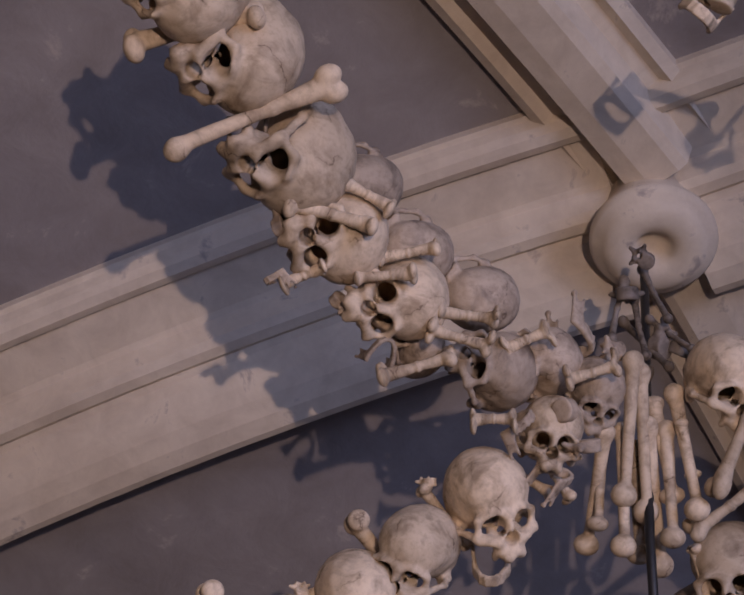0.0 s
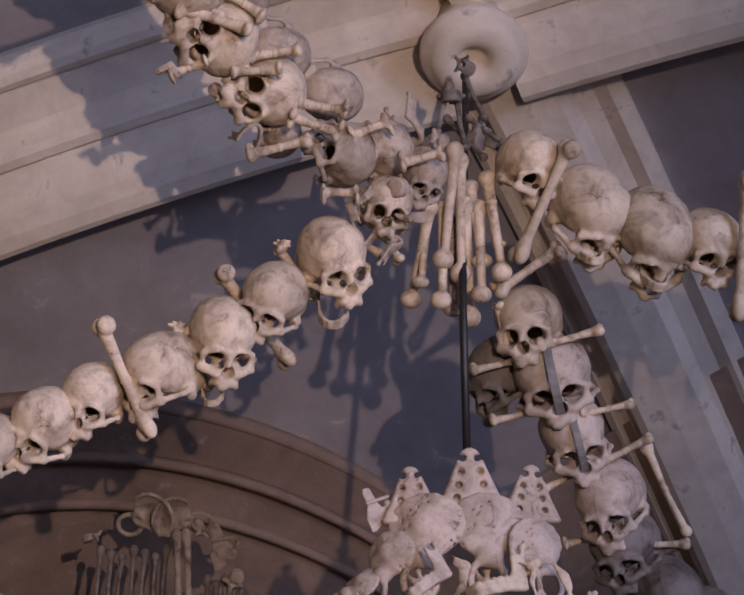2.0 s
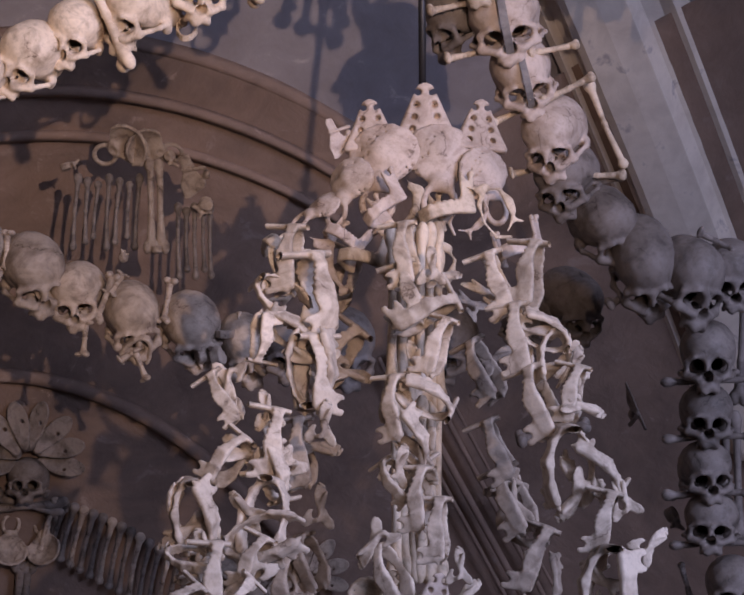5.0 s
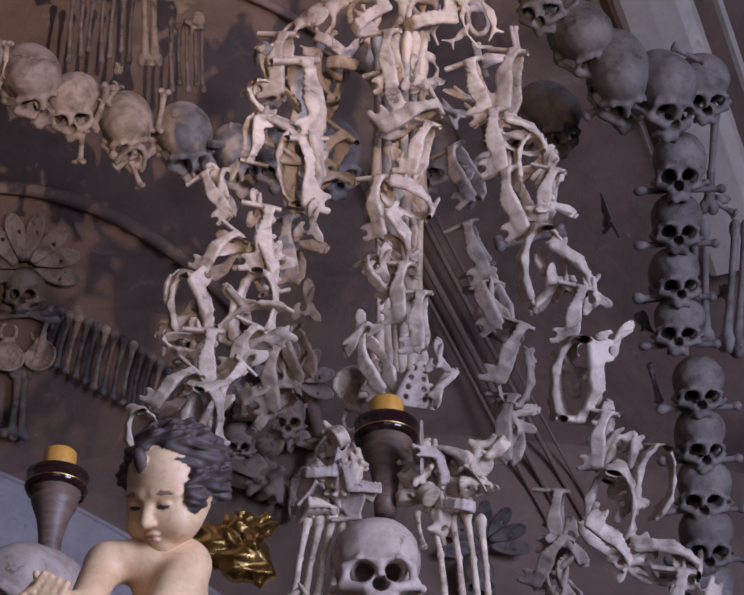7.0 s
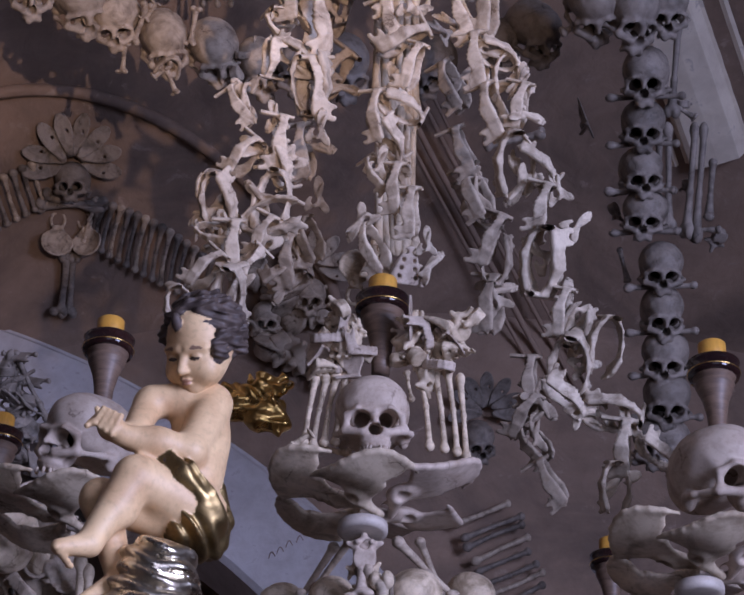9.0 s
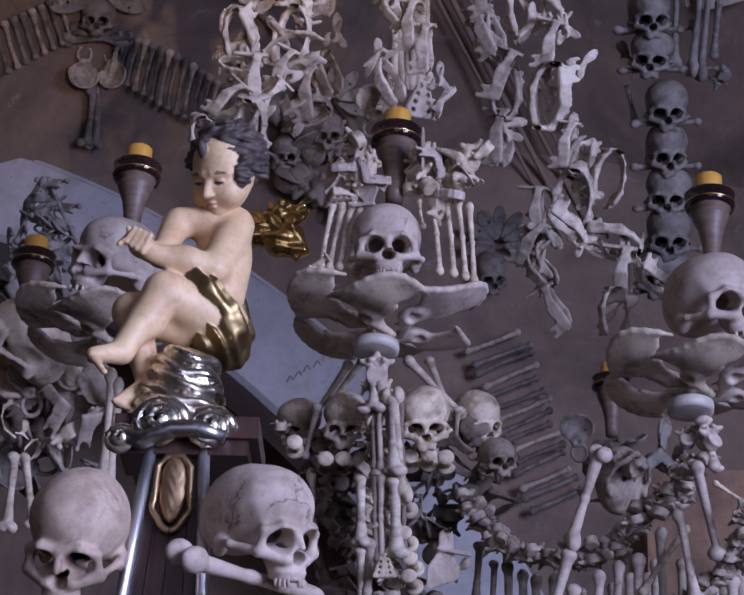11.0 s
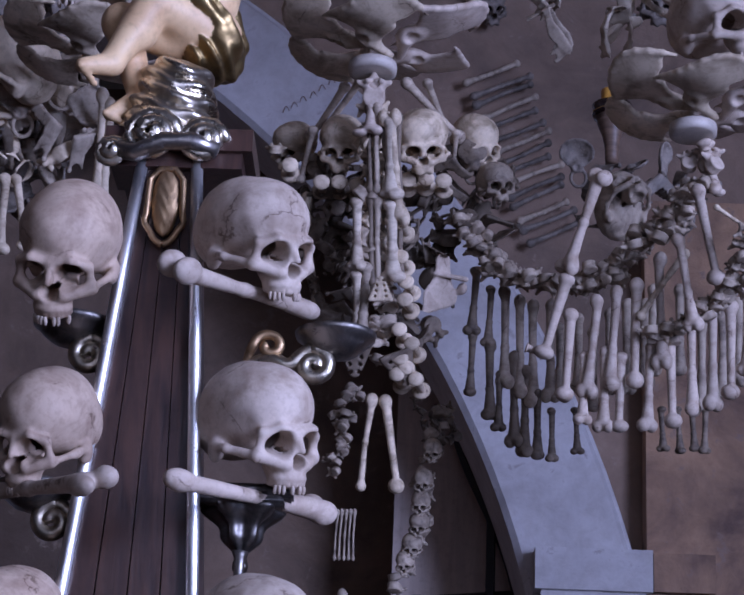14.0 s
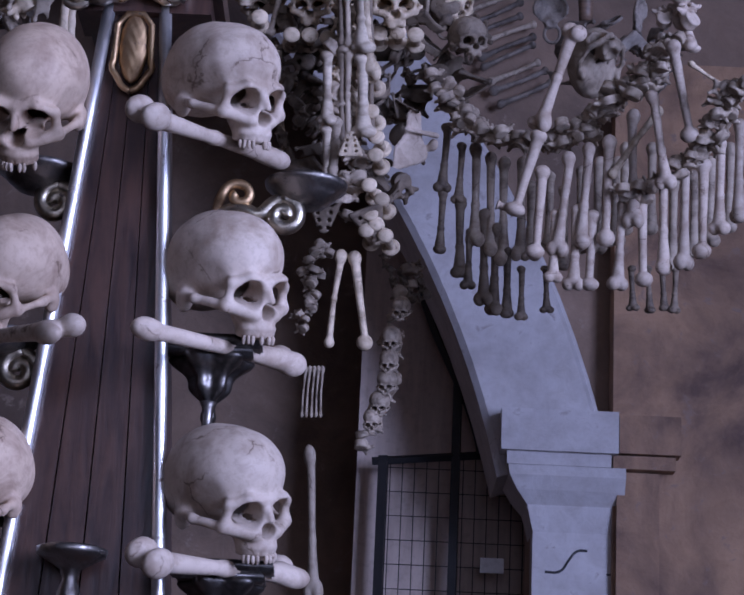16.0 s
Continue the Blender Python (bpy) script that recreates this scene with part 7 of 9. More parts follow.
bit("jaw_bone", "jaw", -0.837, 3.856, 3.848, -20, 72, -138, 0.831, GREY_SHADED, chandelier)
bit("hip_bone", "hip", -0.858, 3.857, 3.838, -29, 2, -179, 0.388, GREY_SHADED, chandelier)
bit("bone_link", "link", -0.881, 3.858, 3.828, 73, -69, 146, 0.587, GREY_SHADED, chandelier)
bit("vertebra", "vertebra", -0.906, 3.858, 3.817, -117, -36, 83, 0.776, GREY_SHADED, chandelier)
bit("jaw_bone", "jaw", -0.774, 3.883, 3.824, -22, -39, 127, 0.832, GREY_SHADED, chandelier)
bit("hip_bone", "hip", -0.796, 3.884, 3.814, -106, -78, -49, 0.388, GREY_SHADED, chandelier)
bit("bone_link", "link", -0.821, 3.885, 3.804, -78, -0, -21, 0.587, GREY_SHADED, chandelier)
bit("vertebra", "vertebra", -0.847, 3.885, 3.793, -100, 53, -62, 0.776, GREY_SHADED, chandelier)
bit("jaw_bone", "jaw", -0.875, 3.884, 3.783, -135, 21, -82, 0.832, GREY_SHADED, chandelier)
stick(chandelier, GREY_SHADED, "radius", 0.8, 0, -0.833, 3.755, 4.018, -0.900, 3.826, 3.875)
stick(chandelier, GREY_SHADED, "radius", 0.8, 0, -0.833, 3.755, 4.018, -0.757, 3.849, 3.891)
stick(chandelier, GREY_SHADED, "radius", 0.8, 0, -0.860, 3.753, 4.010, -0.807, 3.773, 3.998)
stick(chandelier, GREY_SHADED, "radius", 0.8, 0, -0.868, 3.832, 3.878, -0.773, 3.824, 3.927)
stick(chandelier, BONE, "radius", 0.8, 0, -0.158, 3.543, 3.845, -0.179, 3.548, 3.679)
stick(chandelier, BONE, "radius", 0.8, 30, -0.135, 3.544, 3.846, -0.161, 3.551, 3.675)
stick(chandelier, BONE, "radius", 0.8, 60, -0.115, 3.541, 3.851, -0.139, 3.550, 3.680)
stick(chandelier, BONE, "radius", 0.8, 90, -0.096, 3.542, 3.852, -0.116, 3.550, 3.681)
stick(chandelier, BONE, "radius", 0.8, 120, 0.052, 3.534, 3.869, 0.076, 3.556, 3.677)
stick(chandelier, BONE, "radius", 0.8, 150, 0.083, 3.536, 3.865, 0.106, 3.557, 3.673)
stick(chandelier, BONE, "radius", 0.8, 180, 0.108, 3.535, 3.865, 0.131, 3.560, 3.668)
stick(chandelier, BONE, "radius", 0.8, 210, 0.134, 3.543, 3.852, 0.149, 3.564, 3.661)
stick(chandelier, BONE, "radius", 0.8, 240, 0.026, 3.542, 3.855, 0.038, 3.505, 3.763)
bit("vertebra", "vertebra", -0.114, 3.486, 3.938, 29, -2, 1, 0.717, BONE, chandelier)
bit("vertebra", "vertebra", -0.082, 3.503, 3.913, 117, -2, 61, 0.820, BONE, chandelier)
bit("vertebra", "vertebra", -0.128, 3.508, 3.903, -144, -39, 95, 0.922, BONE, chandelier)
bit("vertebra", "vertebra", -0.097, 3.525, 3.878, 36, -66, 10, 0.717, BONE, chandelier)
bit("vertebra", "vertebra", -0.143, 3.524, 3.876, 135, -8, -27, 0.820, BONE, chandelier)
bit("vertebra", "vertebra", -0.072, 3.520, 3.888, 164, 34, -65, 0.922, BONE, chandelier)
bit("vertebra", "vertebra", 0.035, 3.487, 3.942, 178, 3, -104, 0.717, BONE, chandelier)
bit("vertebra", "vertebra", 0.060, 3.492, 3.934, -151, -50, -76, 0.819, BONE, chandelier)
bit("vertebra", "vertebra", 0.025, 3.509, 3.907, -160, -50, 30, 0.922, BONE, chandelier)
bit("vertebra", "vertebra", 0.071, 3.514, 3.899, -92, -29, 92, 0.717, BONE, chandelier)
bit("vertebra", "vertebra", 0.046, 3.526, 3.882, -23, -47, 153, 0.820, BONE, chandelier)
bit("vertebra", "vertebra", 0.097, 3.519, 3.891, -24, -49, -106, 0.922, BONE, chandelier)
bit("vertebra", "vertebra", 0.016, 3.531, 3.873, 6, 2, -75, 0.717, BONE, chandelier)
bit("vertebra", "vertebra", 0.107, 3.497, 3.925, 20, 35, -111, 0.819, BONE, chandelier)
bit("vertebra", "vertebra", 0.137, 3.490, 3.934, 46, -5, -152, 0.922, BONE, chandelier)
bit("vertebra", "vertebra", 0.088, 3.536, 3.865, 143, -62, 173, 0.717, BONE, chandelier)
bit("vertebra", "vertebra", 0.157, 3.484, 3.943, -41, -39, 90, 0.819, BONE, chandelier)
stick(chandelier, BONE, "ball", 0.9, 0, -0.131, 3.474, 3.954, -0.093, 3.509, 3.904)
stick(chandelier, BONE, "ball", 0.9, 0, 0.037, 3.475, 3.959, 0.076, 3.509, 3.908)
stick(chandelier, BONE, "ball", 0.9, 0, 0.114, 3.491, 3.934, 0.154, 3.523, 3.883)
stick(chandelier, BONE, "femur", 0.8, 0, -0.193, 3.572, 3.697, -0.081, 3.585, 3.684)
stick(chandelier, BONE, "ball", 0.9, 0, -0.198, 3.504, 3.654, -0.159, 3.490, 3.681)
bit("jaw_bone", "jaw", -0.136, 3.477, 3.913, 17, 24, -55, 0.637, PALE, chandelier)
bit("sacrum", "sacrum", -0.098, 3.475, 3.919, 49, 61, 7, 0.621, BONE, chandelier)
bit("shoulder_blade", "blade", -0.158, 3.501, 3.874, -179, 38, 130, 0.510, PALE, chandelier)
bit("vertebra", "vertebra", -0.112, 3.500, 3.880, -112, -23, 135, 0.816, BONE, chandelier)
bit("jaw_bone", "jaw", -0.071, 3.492, 3.894, -3, -31, 93, 0.637, PALE, chandelier)
bit("sacrum", "sacrum", -0.137, 3.521, 3.845, 83, 1, 110, 0.621, BONE, chandelier)
bit("shoulder_blade", "blade", -0.086, 3.519, 3.851, 147, -12, 168, 0.510, PALE, chandelier)
bit("vertebra", "vertebra", -0.113, 3.455, 3.948, 140, -36, -118, 0.815, BONE, chandelier)
bit("jaw_bone", "jaw", 0.040, 3.486, 3.906, 111, 1, -69, 0.637, PALE, chandelier)
bit("sacrum", "sacrum", 0.080, 3.469, 3.932, 72, 29, -92, 0.620, BONE, chandelier)
bit("shoulder_blade", "blade", 0.117, 3.491, 3.898, 39, -8, -102, 0.510, PALE, chandelier)
bit("vertebra", "vertebra", 0.052, 3.511, 3.867, 8, -33, -41, 0.816, BONE, chandelier)
bit("jaw_bone", "jaw", 0.097, 3.510, 3.868, 19, -4, 27, 0.637, PALE, chandelier)
bit("sacrum", "sacrum", 0.133, 3.501, 3.881, 90, -2, 83, 0.621, BONE, chandelier)
bit("shoulder_blade", "blade", 0.034, 3.464, 3.940, -179, -35, 85, 0.510, PALE, chandelier)
bit("vertebra", "vertebra", 0.068, 3.535, 3.829, -75, -12, 47, 0.816, BONE, chandelier)
bit("vertebra", "vertebra", -0.052, 3.634, 3.489, 109, -2, 1, 1.003, PALE, chandelier)
bit("vertebra", "vertebra", 0.624, 3.557, 3.325, 109, -2, 1, 0.882, PALE, chandelier)
stick(chandelier, DUSTY, "ball", 0.8, 0, -0.110, 3.714, 3.549, -0.191, 3.812, 3.457)
stick(chandelier, DUSTY, "ball", 0.8, 0, 0.003, 3.710, 3.561, 0.140, 3.813, 3.466)
stick(chandelier, DUSTY, "ball", 0.8, 0, -0.079, 3.710, 3.559, -0.161, 3.804, 3.476)
stick(chandelier, DUSTY, "ball", 0.8, 0, 0.054, 3.710, 3.562, 0.108, 3.809, 3.475)
stick(chandelier, DUSTY, "ball", 0.8, 0, -0.179, 3.753, 3.464, -0.209, 3.850, 3.372)
stick(chandelier, DUSTY, "ball", 0.8, 0, 0.123, 3.757, 3.468, 0.120, 3.840, 3.410)
skull(-0.120, 3.789, 3.442, 35, 1, -4, 0.669, BONE, parent=chandelier)
skull(0.050, 3.742, 3.431, 34, -3, 3, 0.754, BONE, parent=chandelier)
skull(-0.229, 3.888, 3.479, 32, 13, -26, 0.596, BONE, parent=chandelier)
skull(0.167, 3.857, 3.487, 30, -16, 28, 0.629, BONE, parent=chandelier)
stick(chandelier, BONE, "ball", 1.5, 0, -0.158, 3.759, 3.337, -0.159, 3.859, 3.358)
stick(chandelier, BONE, "ball", 1.5, 0, -0.120, 3.760, 3.339, -0.120, 3.860, 3.360)
stick(chandelier, BONE, "ball", 1.5, 0, -0.082, 3.763, 3.335, -0.082, 3.863, 3.356)
stick(chandelier, BONE, "ball", 1.5, 0, 0.023, 3.758, 3.349, 0.026, 3.859, 3.370)
stick(chandelier, BONE, "ball", 1.5, 0, 0.062, 3.757, 3.353, 0.065, 3.857, 3.374)
stick(chandelier, BONE, "ball", 1.5, 0, 0.099, 3.758, 3.349, 0.104, 3.858, 3.370)
stick(chandelier, BONE, "ball", 1.5, 0, -0.225, 3.741, 3.366, -0.227, 3.842, 3.388)
bit("vertebra", "vertebra", -0.263, 3.817, 3.435, 29, -2, 1, 0.624, BONE, chandelier)
# Inner filling pieces, coloured dark as the shade between the front bones
bit("jaw_bone", "jaw", -0.200, 3.857, 3.405, 124, 10, 60, 0.627, UMBER_SHADED, chandelier)
bit("shoulder_blade", "blade", -0.136, 3.896, 3.376, -123, -20, 93, 0.518, UMBER_SHADED, chandelier)
bit("vertebra", "vertebra", -0.072, 3.934, 3.345, 18, -41, 58, 1.012, UMBER_SHADED, chandelier)
bit("hip_bone", "hip", -0.008, 3.971, 3.313, 134, 5, 28, 0.318, UMBER_SHADED, chandelier)
bit("vertebra", "vertebra", 0.057, 4.006, 3.281, -160, 68, 22, 0.766, UMBER_SHADED, chandelier)
bit("jaw_bone", "jaw", 0.116, 3.835, 3.421, 106, 54, -112, 0.728, UMBER_SHADED, chandelier)
bit("shoulder_blade", "blade", 0.180, 3.870, 3.389, 147, 27, -77, 0.590, UMBER_SHADED, chandelier)
bit("vertebra", "vertebra", -0.254, 3.903, 3.344, -157, 47, -27, 0.630, UMBER_SHADED, chandelier)
bit("hip_bone", "hip", -0.191, 3.943, 3.314, -4, 60, 88, 0.380, UMBER_SHADED, chandelier)
bit("vertebra", "vertebra", -0.127, 3.981, 3.282, 111, 8, 127, 0.890, UMBER_SHADED, chandelier)
bit("jaw_bone", "jaw", -0.068, 3.921, 3.471, -128, -30, 103, 0.850, UMBER_SHADED, chandelier)
bit("shoulder_blade", "blade", -0.001, 3.848, 3.392, 2, -3, 76, 0.367, UMBER_SHADED, chandelier)
bit("vertebra", "vertebra", 0.063, 3.885, 3.361, 120, 38, 113, 0.752, UMBER_SHADED, chandelier)
bit("hip_bone", "hip", 0.127, 3.920, 3.329, -123, 28, -170, 0.441, UMBER_SHADED, chandelier)
bit("vertebra", "vertebra", 0.192, 3.953, 3.297, -68, 13, -115, 1.012, UMBER_SHADED, chandelier)
bit("jaw_bone", "jaw", -0.245, 3.987, 3.251, -36, 39, -85, 0.530, UMBER_SHADED, chandelier)
bit("shoulder_blade", "blade", -0.188, 3.930, 3.440, -63, 57, -149, 0.450, UMBER_SHADED, chandelier)
bit("vertebra", "vertebra", -0.118, 3.859, 3.362, -29, 2, -179, 0.873, UMBER_SHADED, chandelier)
bit("hip_bone", "hip", -0.055, 3.897, 3.332, 74, -54, 153, 0.501, UMBER_SHADED, chandelier)
bit("vertebra", "vertebra", 0.009, 3.933, 3.301, -121, -39, 90, 0.630, UMBER_SHADED, chandelier)
bit("jaw_bone", "jaw", 0.074, 3.968, 3.268, -11, -11, 117, 0.633, UMBER_SHADED, chandelier)
bit("shoulder_blade", "blade", 0.134, 3.907, 3.455, 76, -25, 172, 0.523, UMBER_SHADED, chandelier)
bit("vertebra", "vertebra", 0.199, 3.941, 3.423, 104, -36, -114, 1.021, UMBER_SHADED, chandelier)
bit("hip_bone", "hip", -0.235, 3.866, 3.331, 126, 2, -75, 0.312, UMBER_SHADED, chandelier)
bit("vertebra", "vertebra", -0.172, 3.905, 3.301, 136, 31, -100, 0.752, UMBER_SHADED, chandelier)
bit("jaw_bone", "jaw", -0.109, 3.943, 3.270, 154, -5, -126, 0.735, UMBER_SHADED, chandelier)
bit("shoulder_blade", "blade", -0.050, 3.884, 3.457, -176, -60, -92, 0.595, UMBER_SHADED, chandelier)
bit("vertebra", "vertebra", 0.015, 3.921, 3.426, 160, -50, 30, 0.635, UMBER_SHADED, chandelier)
bit("hip_bone", "hip", 0.080, 3.957, 3.395, -117, -28, 81, 0.383, UMBER_SHADED, chandelier)
bit("vertebra", "vertebra", 0.143, 3.881, 3.316, -20, -53, 118, 0.873, UMBER_SHADED, chandelier)
bit("jaw_bone", "jaw", 0.207, 3.915, 3.284, -136, -71, -24, 0.836, UMBER_SHADED, chandelier)
bit("shoulder_blade", "blade", -0.226, 3.950, 3.239, -65, -8, -27, 0.371, UMBER_SHADED, chandelier)
bit("vertebra", "vertebra", -0.169, 3.893, 3.427, -38, 39, -53, 0.759, UMBER_SHADED, chandelier)
bit("hip_bone", "hip", -0.105, 3.932, 3.396, -39, 20, -90, 0.445, UMBER_SHADED, chandelier)
bit("vertebra", "vertebra", -0.040, 3.970, 3.365, -13, -12, -59, 1.021, UMBER_SHADED, chandelier)
bit("jaw_bone", "jaw", 0.026, 3.895, 3.288, 29, -2, 1, 0.520, UMBER_SHADED, chandelier)
bit("shoulder_blade", "blade", 0.090, 3.930, 3.256, 124, 10, 60, 0.443, UMBER_SHADED, chandelier)
bit("vertebra", "vertebra", 0.150, 3.869, 3.441, -123, -20, 93, 0.881, UMBER_SHADED, chandelier)
bit("hip_bone", "hip", 0.215, 3.903, 3.409, 18, -41, 58, 0.506, UMBER_SHADED, chandelier)
bit("vertebra", "vertebra", -0.224, 3.940, 3.365, 134, 5, 28, 0.635, UMBER_SHADED, chandelier)
bit("jaw_bone", "jaw", -0.159, 3.979, 3.334, -160, 68, 22, 0.638, UMBER_SHADED, chandelier)
bit("shoulder_blade", "blade", -0.091, 3.905, 3.258, 106, 54, -112, 0.514, UMBER_SHADED, chandelier)
bit("vertebra", "vertebra", -0.033, 3.846, 3.443, 147, 27, -77, 1.002, UMBER_SHADED, chandelier)
bit("hip_bone", "hip", 0.032, 3.883, 3.413, -157, 47, -27, 0.315, UMBER_SHADED, chandelier)
bit("vertebra", "vertebra", 0.096, 3.919, 3.381, -4, 60, 88, 0.759, UMBER_SHADED, chandelier)
bit("jaw_bone", "jaw", 0.161, 3.954, 3.349, 111, 8, 127, 0.741, UMBER_SHADED, chandelier)
bit("shoulder_blade", "blade", 0.227, 3.987, 3.316, -128, -30, 103, 0.601, UMBER_SHADED, chandelier)
bit("vertebra", "vertebra", -0.207, 3.913, 3.227, 2, -3, 76, 0.624, UMBER_SHADED, chandelier)
bit("hip_bone", "hip", -0.150, 3.856, 3.413, 120, 38, 113, 0.376, UMBER_SHADED, chandelier)
bit("vertebra", "vertebra", -0.087, 3.895, 3.383, -123, 28, -170, 0.881, UMBER_SHADED, chandelier)
bit("jaw_bone", "jaw", -0.022, 3.932, 3.352, -68, 13, -115, 0.843, UMBER_SHADED, chandelier)
bit("shoulder_blade", "blade", 0.042, 3.968, 3.320, -36, 39, -85, 0.374, UMBER_SHADED, chandelier)
bit("vertebra", "vertebra", 0.107, 4.003, 3.287, -63, 57, -149, 0.766, UMBER_SHADED, chandelier)
bit("hip_bone", "hip", 0.165, 3.831, 3.427, -29, 2, -179, 0.436, UMBER_SHADED, chandelier)
bit("vertebra", "vertebra", 0.230, 3.865, 3.395, 74, -54, 153, 1.002, UMBER_SHADED, chandelier)
bit("jaw_bone", "jaw", -0.204, 3.903, 3.352, -121, -39, 90, 0.525, UMBER_SHADED, chandelier)
bit("shoulder_blade", "blade", -0.141, 3.942, 3.321, -11, -11, 117, 0.447, UMBER_SHADED, chandelier)
bit("vertebra", "vertebra", -0.077, 3.979, 3.290, 76, -25, 172, 0.890, UMBER_SHADED, chandelier)
bit("hip_bone", "hip", -0.017, 3.918, 3.478, 104, -36, -114, 0.510, UMBER_SHADED, chandelier)
bit("vertebra", "vertebra", 0.048, 3.846, 3.399, 126, 2, -75, 0.624, UMBER_SHADED, chandelier)
bit("jaw_bone", "jaw", 0.112, 3.881, 3.368, 136, 31, -100, 0.627, UMBER_SHADED, chandelier)
bit("shoulder_blade", "blade", 0.177, 3.915, 3.336, 154, -5, -126, 0.518, UMBER_SHADED, chandelier)
bit("vertebra", "vertebra", -0.259, 3.948, 3.290, -176, -60, -92, 1.012, UMBER_SHADED, chandelier)
bone_chain([(-0.055, 3.661, 3.480), (-0.047, 3.718, 3.363), (-0.038, 3.798, 3.181)], 24, (0.6, 0.8), BONE, ("vertebra",), 0.014)
bone_chain([(-0.057, 3.745, 3.302), (-0.031, 3.815, 3.138), (-0.016, 3.871, 2.989)], 26, (0.6, 0.8), DUSTY, ("vertebra",), 0.02)
stick(chandelier, BONE, "femur", 0.9, 0, -0.020, 3.624, 3.444, 0.016, 3.727, 3.222)
stick(chandelier, DUSTY, "radius", 0.9, 0, -0.032, 3.646, 3.444, 0.000, 3.742, 3.238)
stick(chandelier, DUSTY, "tibia", 1.1, 0, -0.053, 3.772, 3.163, -0.063, 3.836, 2.996)
stick(chandelier, BONE, "ball", 1.4, 0, 0.011, 3.721, 3.236, 0.027, 3.824, 3.249)
stick(chandelier, BONE, "ball", 1.4, 0, 0.014, 3.749, 3.171, 0.030, 3.852, 3.182)
stick(chandelier, BONE, "ball", 1.4, 0, 0.027, 3.768, 3.123, 0.044, 3.872, 3.133)
stick(chandelier, BONE, "ball", 1.4, 0, 0.026, 3.782, 3.089, 0.043, 3.885, 3.098)
stick(chandelier, BONE, "ball", 1.4, 0, 0.016, 3.804, 3.031, 0.032, 3.907, 3.038)
stick(chandelier, BONE, "ball", 1.4, 0, 0.043, 3.813, 3.004, 0.060, 3.917, 3.011)
stick(chandelier, BONE, "ball", 1.4, 0, 0.033, 3.830, 2.957, 0.050, 3.934, 2.963)
stick(chandelier, BONE, "ball", 1.4, 0, 0.021, 3.824, 2.975, 0.037, 3.927, 2.982)
stick(chandelier, BONE, "ball", 1.4, 0, 0.054, 3.838, 2.935, 0.071, 3.941, 2.940)
stick(chandelier, BONE, "ball", 1.4, 0, 0.014, 3.835, 2.943, 0.030, 3.939, 2.948)
bit("sacrum", "sacrum", -0.073, 3.863, 2.979, 157, -2, 171, 0.693, UMBER_SHADED, chandelier)
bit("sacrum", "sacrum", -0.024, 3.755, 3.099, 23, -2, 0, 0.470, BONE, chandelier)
bit("sacrum", "sacrum", 0.025, 3.851, 2.958, 155, 21, 172, 0.690, UMBER_SHADED, chandelier)
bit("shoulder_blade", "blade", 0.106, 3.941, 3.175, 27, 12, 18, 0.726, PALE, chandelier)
bit("vertebra", "vertebra", -0.186, 3.828, 3.423, 23, -2, 0, 0.566, UMBER_SHADED, chandelier)
bit("jaw_bone", "jaw", -0.122, 3.871, 3.385, 120, 15, 59, 0.603, UMBER_SHADED, chandelier)
bit("hip_bone", "hip", -0.058, 3.912, 3.345, -123, -13, 93, 0.441, UMBER_SHADED, chandelier)
bit("shoulder_blade", "blade", 0.007, 3.953, 3.305, 14, -36, 60, 0.613, UMBER_SHADED, chandelier)
bit("vertebra", "vertebra", 0.072, 3.992, 3.263, 128, 7, 27, 0.576, UMBER_SHADED, chandelier)
bit("vertebra", "vertebra", -0.172, 3.936, 3.174, -177, 69, 6, 0.720, UMBER_SHADED, chandelier)
bit("jaw_bone", "jaw", -0.108, 3.976, 3.133, 110, 49, -109, 0.732, UMBER_SHADED, chandelier)
bit("hip_bone", "hip", -0.044, 4.015, 3.091, 146, 21, -78, 0.519, UMBER_SHADED, chandelier)
bit("shoulder_blade", "blade", 0.008, 3.904, 3.415, -164, 43, -32, 0.337, UMBER_SHADED, chandelier)
bit("vertebra", "vertebra", 0.074, 3.944, 3.374, -6, 67, 85, 0.733, UMBER_SHADED, chandelier)
bit("vertebra", "vertebra", -0.171, 3.891, 3.283, 114, 13, 127, 0.874, UMBER_SHADED, chandelier)
bit("jaw_bone", "jaw", -0.107, 3.933, 3.243, -127, -24, 102, 0.861, UMBER_SHADED, chandelier)
bit("hip_bone", "hip", -0.042, 3.973, 3.202, 0, 3, 76, 0.286, UMBER_SHADED, chandelier)
bit("shoulder_blade", "blade", 0.022, 4.011, 3.160, 122, 43, 114, 0.430, UMBER_SHADED, chandelier)
bit("vertebra", "vertebra", 0.088, 4.048, 3.118, -117, 28, -167, 0.891, UMBER_SHADED, chandelier)
bit("vertebra", "vertebra", -0.169, 3.843, 3.391, -65, 8, -115, 1.028, UMBER_SHADED, chandelier)
bit("jaw_bone", "jaw", -0.106, 3.886, 3.353, -36, 33, -86, 0.474, UMBER_SHADED, chandelier)
bit("hip_bone", "hip", -0.041, 3.927, 3.313, -54, 54, -142, 0.363, UMBER_SHADED, chandelier)
bit("shoulder_blade", "blade", 0.024, 3.967, 3.272, -23, 2, -180, 0.521, UMBER_SHADED, chandelier)
